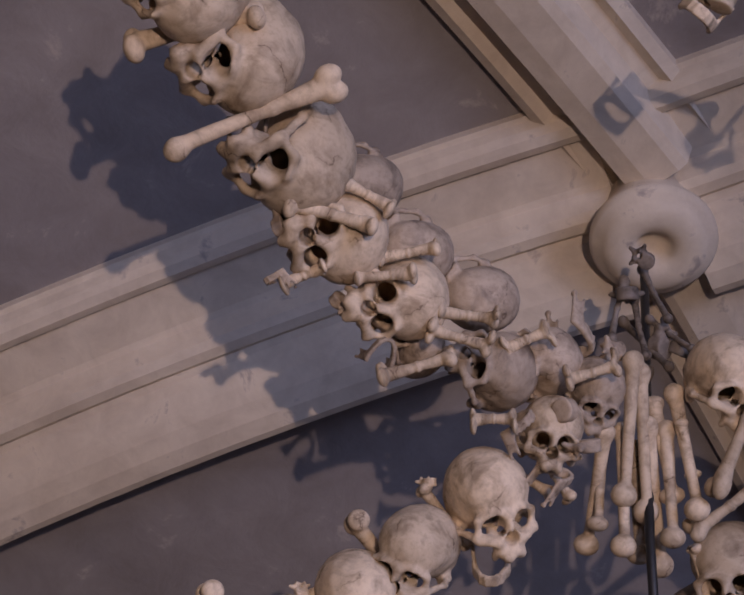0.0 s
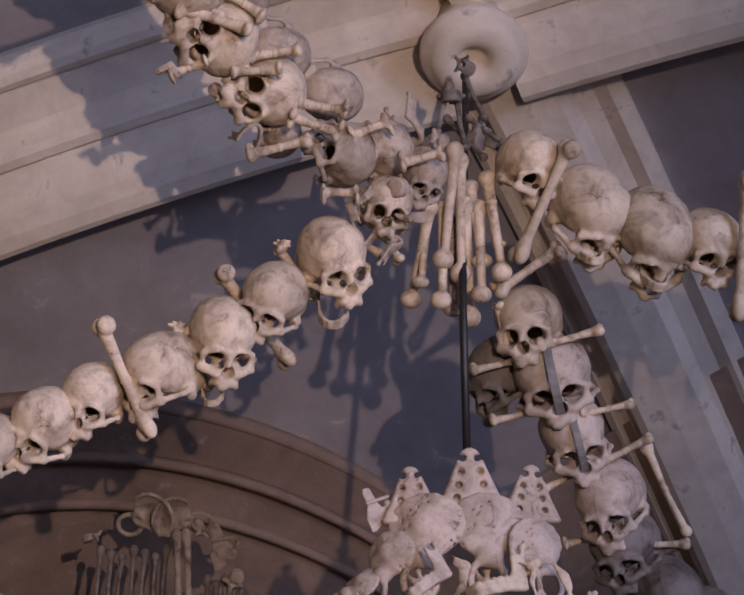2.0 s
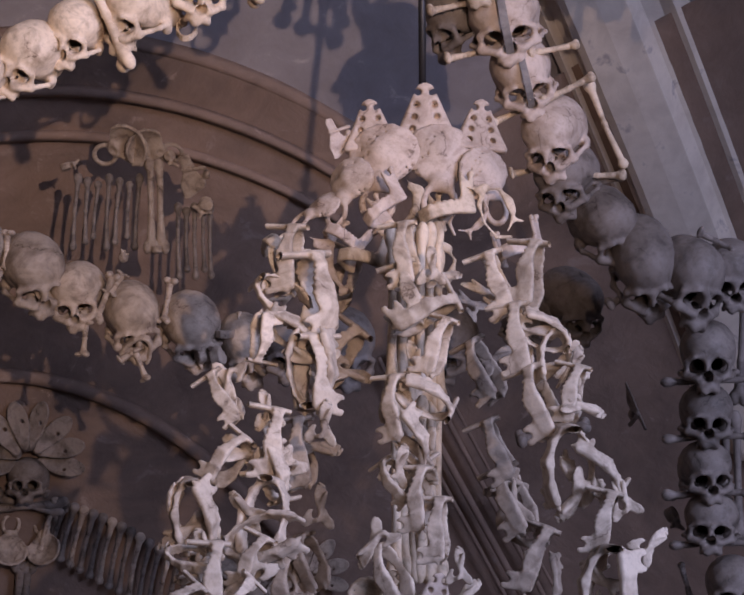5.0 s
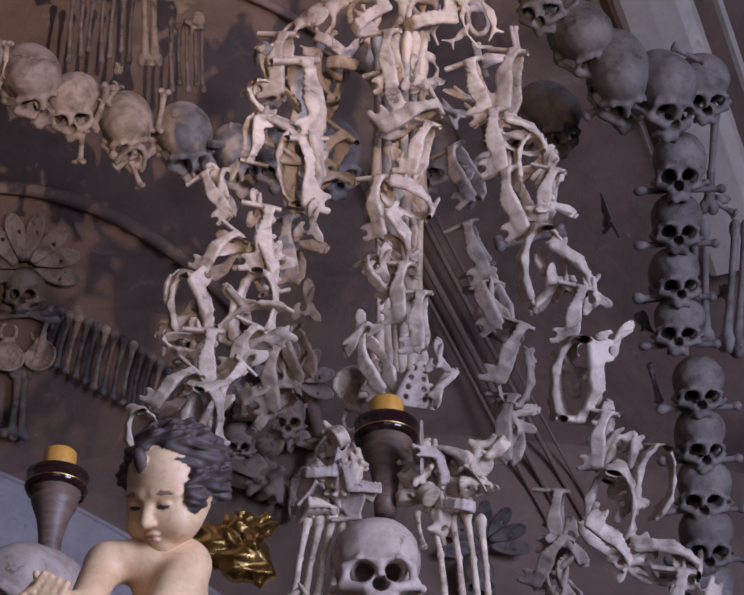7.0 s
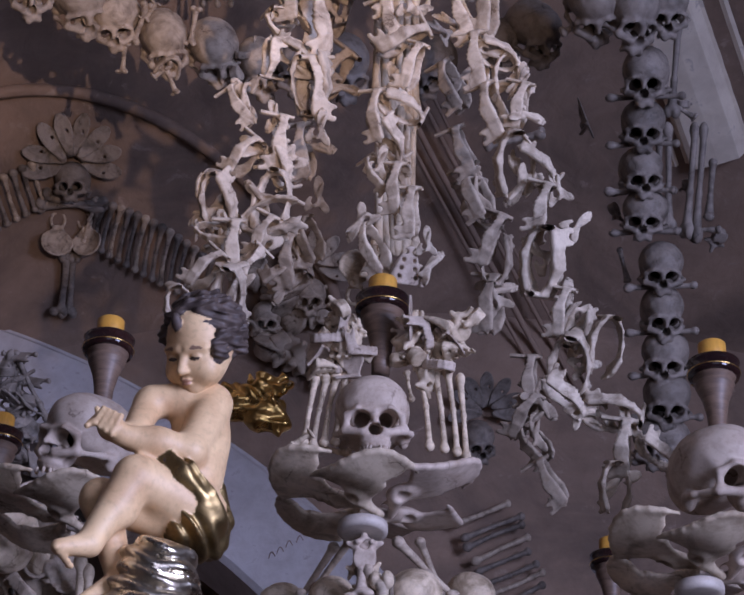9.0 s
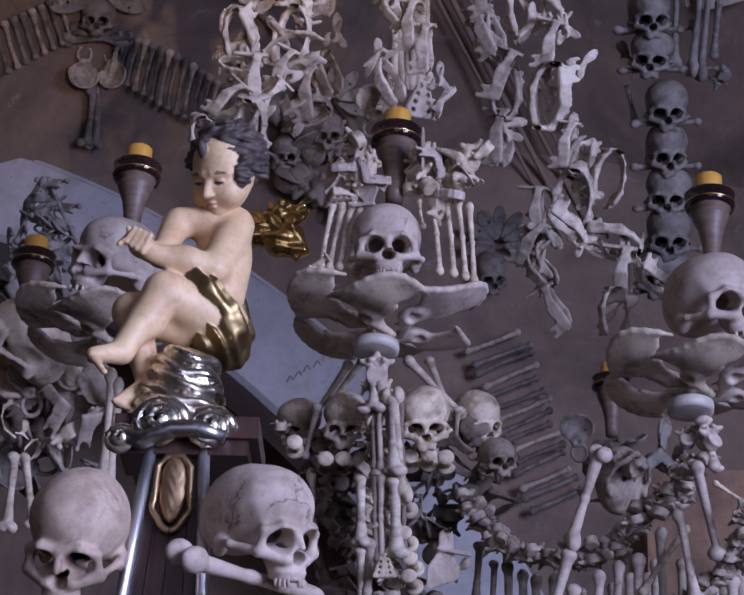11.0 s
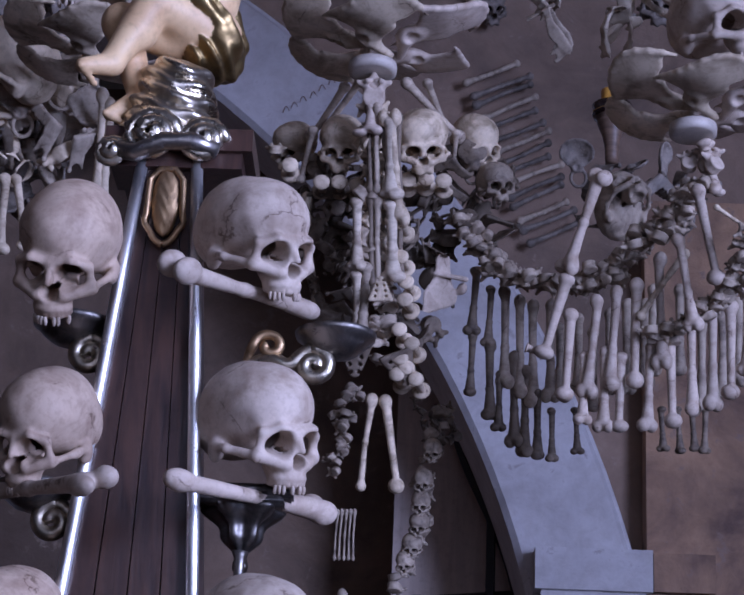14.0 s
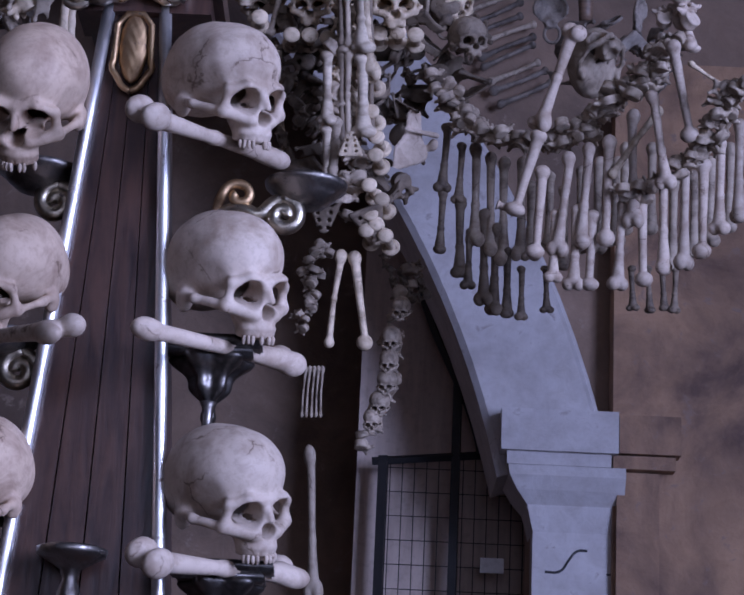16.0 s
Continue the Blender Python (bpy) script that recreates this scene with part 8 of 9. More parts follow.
bit("vertebra", "vertebra", 0.089, 4.005, 3.230, 82, -51, 146, 1.048, UMBER_SHADED, chandelier)
bit("vertebra", "vertebra", -0.155, 3.950, 3.141, -122, -33, 90, 0.566, UMBER_SHADED, chandelier)
bit("jaw_bone", "jaw", -0.091, 3.989, 3.100, -9, -6, 116, 0.603, UMBER_SHADED, chandelier)
bit("hip_bone", "hip", -0.040, 3.878, 3.422, 82, -23, 169, 0.441, UMBER_SHADED, chandelier)
bit("shoulder_blade", "blade", 0.025, 3.919, 3.382, 108, -41, -117, 0.613, UMBER_SHADED, chandelier)
bit("vertebra", "vertebra", 0.091, 3.959, 3.341, 125, -4, -75, 0.576, UMBER_SHADED, chandelier)
bit("vertebra", "vertebra", -0.154, 3.906, 3.251, 138, 25, -99, 0.720, UMBER_SHADED, chandelier)
bit("jaw_bone", "jaw", -0.090, 3.946, 3.211, 158, -10, -127, 0.732, UMBER_SHADED, chandelier)
bit("hip_bone", "hip", -0.026, 3.986, 3.169, -174, -67, -95, 0.519, UMBER_SHADED, chandelier)
bit("shoulder_blade", "blade", 0.039, 4.024, 3.127, 152, -47, 36, 0.338, UMBER_SHADED, chandelier)
bit("vertebra", "vertebra", 0.092, 3.909, 3.451, -118, -22, 81, 0.733, UMBER_SHADED, chandelier)
bit("vertebra", "vertebra", -0.153, 3.859, 3.359, -16, -47, 114, 0.874, UMBER_SHADED, chandelier)
bit("jaw_bone", "jaw", -0.089, 3.901, 3.320, -155, -73, -7, 0.861, UMBER_SHADED, chandelier)
bit("hip_bone", "hip", -0.025, 3.941, 3.280, -70, -11, -26, 0.286, UMBER_SHADED, chandelier)
bit("shoulder_blade", "blade", 0.041, 3.980, 3.239, -42, 34, -56, 0.429, UMBER_SHADED, chandelier)
bit("vertebra", "vertebra", 0.106, 4.018, 3.196, -38, 14, -91, 0.891, UMBER_SHADED, chandelier)
bit("vertebra", "vertebra", -0.138, 3.963, 3.108, -16, -18, -59, 1.029, UMBER_SHADED, chandelier)
bit("jaw_bone", "jaw", -0.088, 3.852, 3.429, 23, -2, 0, 0.473, UMBER_SHADED, chandelier)
bit("hip_bone", "hip", -0.023, 3.893, 3.389, 120, 15, 59, 0.363, UMBER_SHADED, chandelier)
bit("shoulder_blade", "blade", 0.042, 3.934, 3.349, -123, -13, 93, 0.521, UMBER_SHADED, chandelier)
bit("vertebra", "vertebra", 0.107, 3.973, 3.308, 14, -36, 60, 1.048, UMBER_SHADED, chandelier)
bit("vertebra", "vertebra", -0.137, 3.920, 3.218, 128, 7, 27, 0.566, UMBER_SHADED, chandelier)
bit("jaw_bone", "jaw", -0.073, 3.960, 3.178, -177, 69, 6, 0.603, UMBER_SHADED, chandelier)
bit("hip_bone", "hip", -0.009, 3.999, 3.136, 110, 49, -109, 0.441, UMBER_SHADED, chandelier)
bit("shoulder_blade", "blade", 0.056, 4.036, 3.093, 146, 21, -78, 0.614, UMBER_SHADED, chandelier)
bit("vertebra", "vertebra", 0.109, 3.924, 3.418, -164, 43, -32, 0.576, UMBER_SHADED, chandelier)
bit("vertebra", "vertebra", -0.136, 3.874, 3.327, -6, 67, 85, 0.720, UMBER_SHADED, chandelier)
bit("jaw_bone", "jaw", -0.072, 3.915, 3.288, 114, 13, 127, 0.732, UMBER_SHADED, chandelier)
bit("hip_bone", "hip", -0.008, 3.955, 3.247, -127, -24, 102, 0.519, UMBER_SHADED, chandelier)
stick(chandelier, BONE, "radius", 0.9, 0, -0.033, 3.924, 2.928, -0.054, 3.985, 2.728)
stick(chandelier, BONE, "ball", 0.85, 0, -0.010, 3.924, 2.928, 0.026, 3.986, 2.728)
stick(chandelier, BONE, "radius", 0.8, 0, -0.194, 3.858, 3.357, -0.165, 3.953, 3.131)
bone_chain([(-0.070, 4.109, 3.004), (-0.104, 4.124, 2.953), (-0.114, 4.164, 2.823)], 17, (0.4, 0.55), DUSTY, ("vertebra",), 0.018)
stick(chandelier, DUSTY, "radius", 0.5, 0, -0.105, 4.186, 2.743, -0.110, 4.215, 2.632)
stick(chandelier, DUSTY, "radius", 0.5, 0, -0.096, 4.187, 2.744, -0.100, 4.215, 2.633)
stick(chandelier, DUSTY, "radius", 0.5, 0, -0.086, 4.187, 2.744, -0.089, 4.215, 2.633)
stick(chandelier, DUSTY, "radius", 0.5, 0, -0.077, 4.187, 2.745, -0.079, 4.215, 2.634)
stick(chandelier, DUSTY, "radius", 0.5, 0, -0.068, 4.187, 2.745, -0.069, 4.215, 2.634)
stick(chandelier, DUSTY, "tibia", 0.9, 0, -0.087, 4.229, 2.573, -0.065, 4.292, 2.241)
bone_chain([(0.128, 4.313, 3.025), (0.103, 4.333, 2.961), (0.081, 4.365, 2.856), (0.078, 4.391, 2.762), (0.046, 4.412, 2.676), (0.016, 4.427, 2.612)], 16, (0.6, 0.8), DUSTY, ("vertebra",), 0.008)
skull(0.080, 4.315, 2.848, 27, 0, -10, 0.318, DUSTY, parent=chandelier)
skull(0.077, 4.328, 2.801, 27, 0, -10, 0.318, DUSTY, parent=chandelier)
skull(0.074, 4.341, 2.754, 27, 0, -10, 0.318, DUSTY, parent=chandelier)
skull(0.060, 4.353, 2.707, 27, 0, -10, 0.318, DUSTY, parent=chandelier)
skull(0.046, 4.362, 2.670, 27, 0, -10, 0.318, DUSTY, parent=chandelier)
skull(0.099, 4.295, 2.916, 27, 0, -10, 0.318, DUSTY, parent=chandelier)
bit("vertebra", "vertebra", 0.061, 4.308, 3.043, 17, -2, -1, 0.489, UMBER_SHADED, chandelier)
bit("vertebra", "vertebra", 0.103, 4.317, 3.014, 116, 21, 57, 0.489, UMBER_SHADED, chandelier)
bit("vertebra", "vertebra", 0.145, 4.325, 2.986, -123, -7, 91, 0.489, UMBER_SHADED, chandelier)
bit("vertebra", "vertebra", 0.094, 4.336, 2.954, 10, -31, 61, 0.489, UMBER_SHADED, chandelier)
bit("vertebra", "vertebra", 0.131, 4.315, 3.019, 122, 10, 25, 0.489, UMBER_SHADED, chandelier)
bit("vertebra", "vertebra", 0.080, 4.326, 2.987, 166, 68, -11, 0.489, UMBER_SHADED, chandelier)
bit("vertebra", "vertebra", 0.122, 4.334, 2.958, 113, 43, -108, 0.489, UMBER_SHADED, chandelier)
bit("vertebra", "vertebra", 0.067, 4.316, 3.019, 145, 15, -80, 0.489, UMBER_SHADED, chandelier)
bit("vertebra", "vertebra", 0.109, 4.324, 2.991, -171, 39, -38, 0.489, UMBER_SHADED, chandelier)
bit("vertebra", "vertebra", 0.150, 4.332, 2.962, -8, 73, 81, 0.489, UMBER_SHADED, chandelier)
bone_chain([(0.160, 3.887, 3.302), (0.193, 3.913, 3.238), (0.244, 3.905, 3.199), (0.314, 3.881, 3.167), (0.391, 3.847, 3.157), (0.444, 3.795, 3.165), (0.503, 3.712, 3.192), (0.551, 3.648, 3.224), (0.607, 3.550, 3.275)], 120, (0.5, 0.72), DUSTY, ("vertebra",), 0.026)
bone_chain([(0.520, 3.762, 3.006), (0.582, 3.724, 3.026), (0.631, 3.673, 3.054), (0.676, 3.604, 3.075), (0.699, 3.524, 3.123), (0.748, 3.440, 3.168)], 54, (0.48, 0.68), DUSTY, ("vertebra",), 0.024)
stick(chandelier, PALE, "ball", 0.95, 0, 0.370, 3.771, 3.079, 0.362, 3.818, 2.890)
stick(chandelier, PALE, "tibia", 0.95, 40, 0.425, 3.757, 3.102, 0.404, 3.813, 2.896)
stick(chandelier, PALE, "tibia", 0.95, 80, 0.462, 3.746, 3.120, 0.451, 3.803, 2.910)
stick(chandelier, PALE, "ball", 0.95, 120, 0.501, 3.734, 3.138, 0.501, 3.796, 2.915)
stick(chandelier, PALE, "tibia", 0.95, 160, 0.534, 3.779, 3.012, 0.529, 3.820, 2.831)
stick(chandelier, PALE, "tibia", 0.95, 200, 0.543, 3.711, 3.182, 0.556, 3.776, 2.951)
stick(chandelier, PALE, "ball", 0.95, 240, 0.571, 3.767, 3.031, 0.581, 3.811, 2.838)
stick(chandelier, PALE, "tibia", 0.95, 280, 0.611, 3.744, 3.075, 0.620, 3.798, 2.861)
stick(chandelier, PALE, "tibia", 0.95, 320, 0.654, 3.731, 3.093, 0.659, 3.789, 2.870)
stick(chandelier, PALE, "ball", 0.95, 360, 0.690, 3.725, 3.092, 0.695, 3.776, 2.892)
stick(chandelier, PALE, "tibia", 0.95, 400, 0.722, 3.705, 3.127, 0.725, 3.755, 2.937)
stick(chandelier, PALE, "tibia", 0.95, 440, 0.757, 3.685, 3.161, 0.761, 3.741, 2.959)
stick(chandelier, PALE, "ball", 0.95, 480, 0.793, 3.671, 3.178, 0.802, 3.736, 2.949)
stick(chandelier, PALE, "tibia", 0.95, 520, 0.399, 3.801, 2.993, 0.399, 3.830, 2.845)
stick(chandelier, PALE, "tibia", 0.95, 560, 0.442, 3.793, 3.003, 0.441, 3.830, 2.830)
stick(chandelier, PALE, "ball", 0.95, 600, 0.475, 3.792, 2.994, 0.472, 3.827, 2.830)
# Rear fringe bones, darkened in colour as if shaded by those in front
stick(chandelier, UMBER_SHADED, "tibia", 0.95, 0, 0.181, 3.977, 3.242, 0.173, 4.031, 3.103)
stick(chandelier, UMBER_SHADED, "tibia", 0.95, 40, 0.214, 3.990, 3.205, 0.210, 4.038, 3.080)
stick(chandelier, UMBER_SHADED, "tibia", 0.95, 80, 0.177, 4.029, 3.108, 0.174, 4.075, 2.977)
stick(chandelier, UMBER_SHADED, "tibia", 0.95, 120, 0.214, 4.034, 3.090, 0.220, 4.089, 2.929)
stick(chandelier, UMBER_SHADED, "tibia", 0.95, 160, 0.238, 4.053, 3.032, 0.239, 4.095, 2.905)
stick(chandelier, UMBER_SHADED, "tibia", 0.95, 200, 0.266, 4.038, 3.072, 0.276, 4.104, 2.872)
stick(chandelier, UMBER_SHADED, "tibia", 0.95, 240, 0.294, 4.046, 3.043, 0.297, 4.108, 2.853)
stick(chandelier, UMBER_SHADED, "tibia", 0.95, 280, 0.321, 4.061, 2.995, 0.326, 4.108, 2.848)
stick(chandelier, UMBER_SHADED, "tibia", 0.95, 320, 0.354, 4.072, 2.957, 0.357, 4.107, 2.844)
stick(chandelier, UMBER_SHADED, "tibia", 0.95, 360, 0.405, 4.067, 2.958, 0.412, 4.097, 2.860)
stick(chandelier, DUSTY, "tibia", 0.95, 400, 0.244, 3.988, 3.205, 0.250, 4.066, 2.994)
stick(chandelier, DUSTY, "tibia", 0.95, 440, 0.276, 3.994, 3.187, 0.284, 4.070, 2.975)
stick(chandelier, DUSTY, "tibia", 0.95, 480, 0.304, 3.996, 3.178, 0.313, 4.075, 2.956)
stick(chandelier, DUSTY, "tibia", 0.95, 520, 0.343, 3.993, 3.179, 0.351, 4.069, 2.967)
stick(chandelier, UMBER_SHADED, "tibia", 0.95, 560, 0.587, 4.046, 2.960, 0.596, 4.075, 2.867)
stick(chandelier, UMBER_SHADED, "tibia", 0.95, 600, 0.622, 4.041, 2.960, 0.632, 4.071, 2.862)
stick(chandelier, UMBER_SHADED, "tibia", 0.95, 640, 0.652, 4.037, 2.960, 0.662, 4.065, 2.867)
stick(chandelier, UMBER_SHADED, "tibia", 0.95, 680, 0.682, 4.033, 2.960, 0.682, 4.064, 2.862)
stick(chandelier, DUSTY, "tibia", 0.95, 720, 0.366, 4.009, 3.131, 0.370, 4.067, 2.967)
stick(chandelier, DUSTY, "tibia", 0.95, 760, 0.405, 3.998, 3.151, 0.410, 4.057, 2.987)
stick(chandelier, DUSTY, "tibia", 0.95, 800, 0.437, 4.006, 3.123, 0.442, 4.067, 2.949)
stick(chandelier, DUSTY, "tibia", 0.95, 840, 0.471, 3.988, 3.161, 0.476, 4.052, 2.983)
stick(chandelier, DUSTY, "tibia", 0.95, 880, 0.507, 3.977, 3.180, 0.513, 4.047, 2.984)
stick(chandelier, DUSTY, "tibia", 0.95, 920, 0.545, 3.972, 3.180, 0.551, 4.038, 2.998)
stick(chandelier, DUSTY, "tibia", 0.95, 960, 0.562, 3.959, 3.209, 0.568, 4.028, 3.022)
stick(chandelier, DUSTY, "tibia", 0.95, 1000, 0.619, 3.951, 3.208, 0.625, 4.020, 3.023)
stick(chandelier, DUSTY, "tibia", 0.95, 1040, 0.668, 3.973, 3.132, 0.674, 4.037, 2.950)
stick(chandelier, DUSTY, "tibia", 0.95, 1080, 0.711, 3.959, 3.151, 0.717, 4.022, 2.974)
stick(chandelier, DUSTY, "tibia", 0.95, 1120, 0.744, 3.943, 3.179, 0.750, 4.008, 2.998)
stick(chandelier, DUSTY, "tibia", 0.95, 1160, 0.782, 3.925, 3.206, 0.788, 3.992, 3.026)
stick(chandelier, PALE, "femur", 1.05, 90, 0.416, 3.619, 3.323, 0.355, 3.712, 3.123)
stick(chandelier, PALE, "ball", 1.05, 90, 0.359, 3.708, 3.131, 0.311, 3.756, 2.958)
stick(chandelier, PALE, "ball", 0.9, 0, 0.593, 3.517, 3.254, 0.644, 3.590, 3.068)
stick(chandelier, PALE, "tibia", 0.9, 0, 0.568, 3.599, 3.178, 0.607, 3.667, 2.996)
stick(chandelier, BONE, "radius", 0.9, 0, 0.599, 3.682, 3.179, 0.503, 3.748, 3.046)
stick(chandelier, PALE, "ball", 1, 0, 0.276, 3.770, 2.987, 0.315, 3.772, 2.974)
stick(chandelier, BONE, "radius", 0.8, 0, 0.638, 3.594, 3.240, 0.723, 3.603, 3.187)
skull(0.493, 3.937, 3.384, -45, -8, 19, 0.769, DUSTY, parent=chandelier)
skull(0.211, 3.848, 3.386, 15, -8, 19, 0.537, DUSTY, parent=chandelier)
bit("hip_bone", "hip", 0.395, 3.954, 3.488, 17, -2, -1, 0.473, GREY_SHADED, chandelier)
bit("jaw_bone", "jaw", 0.461, 3.970, 3.439, 116, 21, 57, 0.789, GREY_SHADED, chandelier)
bit("bone_link", "link", 0.527, 3.985, 3.389, -123, -7, 91, 0.557, GREY_SHADED, chandelier)
bit("hip_bone", "hip", 0.583, 3.937, 3.479, 10, -31, 61, 0.473, GREY_SHADED, chandelier)
bit("jaw_bone", "jaw", 0.648, 3.951, 3.429, 122, 10, 25, 0.789, GREY_SHADED, chandelier)
bit("bone_link", "link", 0.448, 3.998, 3.381, 166, 68, -11, 0.557, GREY_SHADED, chandelier)
bit("hip_bone", "hip", 0.505, 3.950, 3.472, 113, 43, -108, 0.473, GREY_SHADED, chandelier)
bit("jaw_bone", "jaw", 0.571, 3.965, 3.422, 145, 15, -80, 0.789, GREY_SHADED, chandelier)
bit("bone_link", "link", 0.636, 3.979, 3.371, -171, 39, -38, 0.557, GREY_SHADED, chandelier)
bit("vertebra", "vertebra", 0.586, 3.565, 3.322, 77, -2, -1, 0.670, PALE, chandelier)
bit("vertebra", "vertebra", 0.628, 3.531, 3.308, 72, -13, 38, 0.760, PALE, chandelier)
stick(chandelier, STRAND, "tibia", 1.2, 40, -0.016, 3.630, 3.432, -0.008, 3.705, 3.277)
stick(chandelier, STRAND, "tibia", 1.2, 40, -0.008, 3.705, 3.277, 0.001, 3.780, 3.123)
stick(chandelier, DUSTY, "radius", 0.9, 40, -0.045, 3.630, 3.464, -0.037, 3.710, 3.289)
stick(chandelier, DUSTY, "radius", 0.9, 40, -0.037, 3.710, 3.289, -0.029, 3.790, 3.115)
stick(chandelier, UMBER_SHADED, "radius", 0.8, 40, -0.060, 3.640, 3.469, -0.051, 3.715, 3.291)
stick(chandelier, UMBER_SHADED, "radius", 0.8, 40, -0.051, 3.715, 3.291, -0.041, 3.790, 3.114)
stick(chandelier, UMBER_SHADED, "radius", 0.8, 40, -0.000, 3.650, 3.453, 0.010, 3.720, 3.285)
stick(chandelier, UMBER_SHADED, "radius", 0.8, 40, 0.010, 3.720, 3.285, 0.020, 3.790, 3.117)
stick(chandelier, STRAND, "tibia", 1.1, 40, -0.080, 3.720, 3.285, -0.074, 3.780, 3.146)
stick(chandelier, STRAND, "tibia", 1.1, 40, -0.074, 3.780, 3.146, -0.068, 3.840, 3.007)
stick(chandelier, PALE, "femur", 1.5, 0, -0.058, 3.630, 3.515, -0.053, 3.650, 3.395)
stick(chandelier, PALE, "femur", 1.3, 60, 0.610, 3.530, 3.352, 0.640, 3.550, 3.242)
SPRIG = (-0.306, 3.870, 3.965)
skull(-0.185, 2.565, 2.714, 17, -14, 45, 0.994, PALE, kind="fine_skull", label="smooth pale skull turned aside on a silver bracket", group="skulls of the obelisk")
skull(-0.446, 2.543, 2.681, 35, 6, -5, 0.994, TANNED, kind="fine_skull", label="pale skull bowed forward on a silver bracket", group="skulls of the obelisk")
skull(-0.168, 2.621, 2.448, 13, -12, 47, 0.976, PALE, kind="fine_skull", label="pale skull with dark sutures gripping a bone", group="skulls of the obelisk")
skull(-0.148, 2.619, 2.144, 14, -14, 45, 0.981, PALE, kind="fine_skull", label="pale skull with a cracked temple gripping a bone in its teeth", group="skulls of the obelisk")
skull(-0.459, 2.590, 2.425, 24, 10, -28, 0.892, TANNED, kind="fine_skull", label="smooth pale skull turned away on a silver bracket", group="skulls of the obelisk")
skull(-0.485, 2.576, 2.133, 24, 10, -28, 0.912, TANNED, kind="fine_skull", label="smooth pale skull turned away on a silver bracket", group="skulls of the obelisk")
bone((-0.283, 2.386, 2.593), (-0.100, 2.693, 2.650), "femur", PALE, 1.05, 30, label="pale bone held crosswise under a skull", group="bones of the obelisk")
bone((-0.267, 2.461, 2.321), (-0.069, 2.757, 2.362), "tibia", PALE, 1.15, 30, label="pale bone held crosswise under a skull", group="bones of the obelisk")
bone((-0.247, 2.470, 2.018), (-0.041, 2.743, 2.050), "femur", PALE, 1.15, 30, label="pale bone held crosswise under a skull", group="bones of the obelisk")
bone((-0.585, 2.672, 2.346), (-0.354, 2.432, 2.305), "femur", PALE, 1.1, 30, label="pale bone held crosswise under a skull", group="bones of the obelisk")


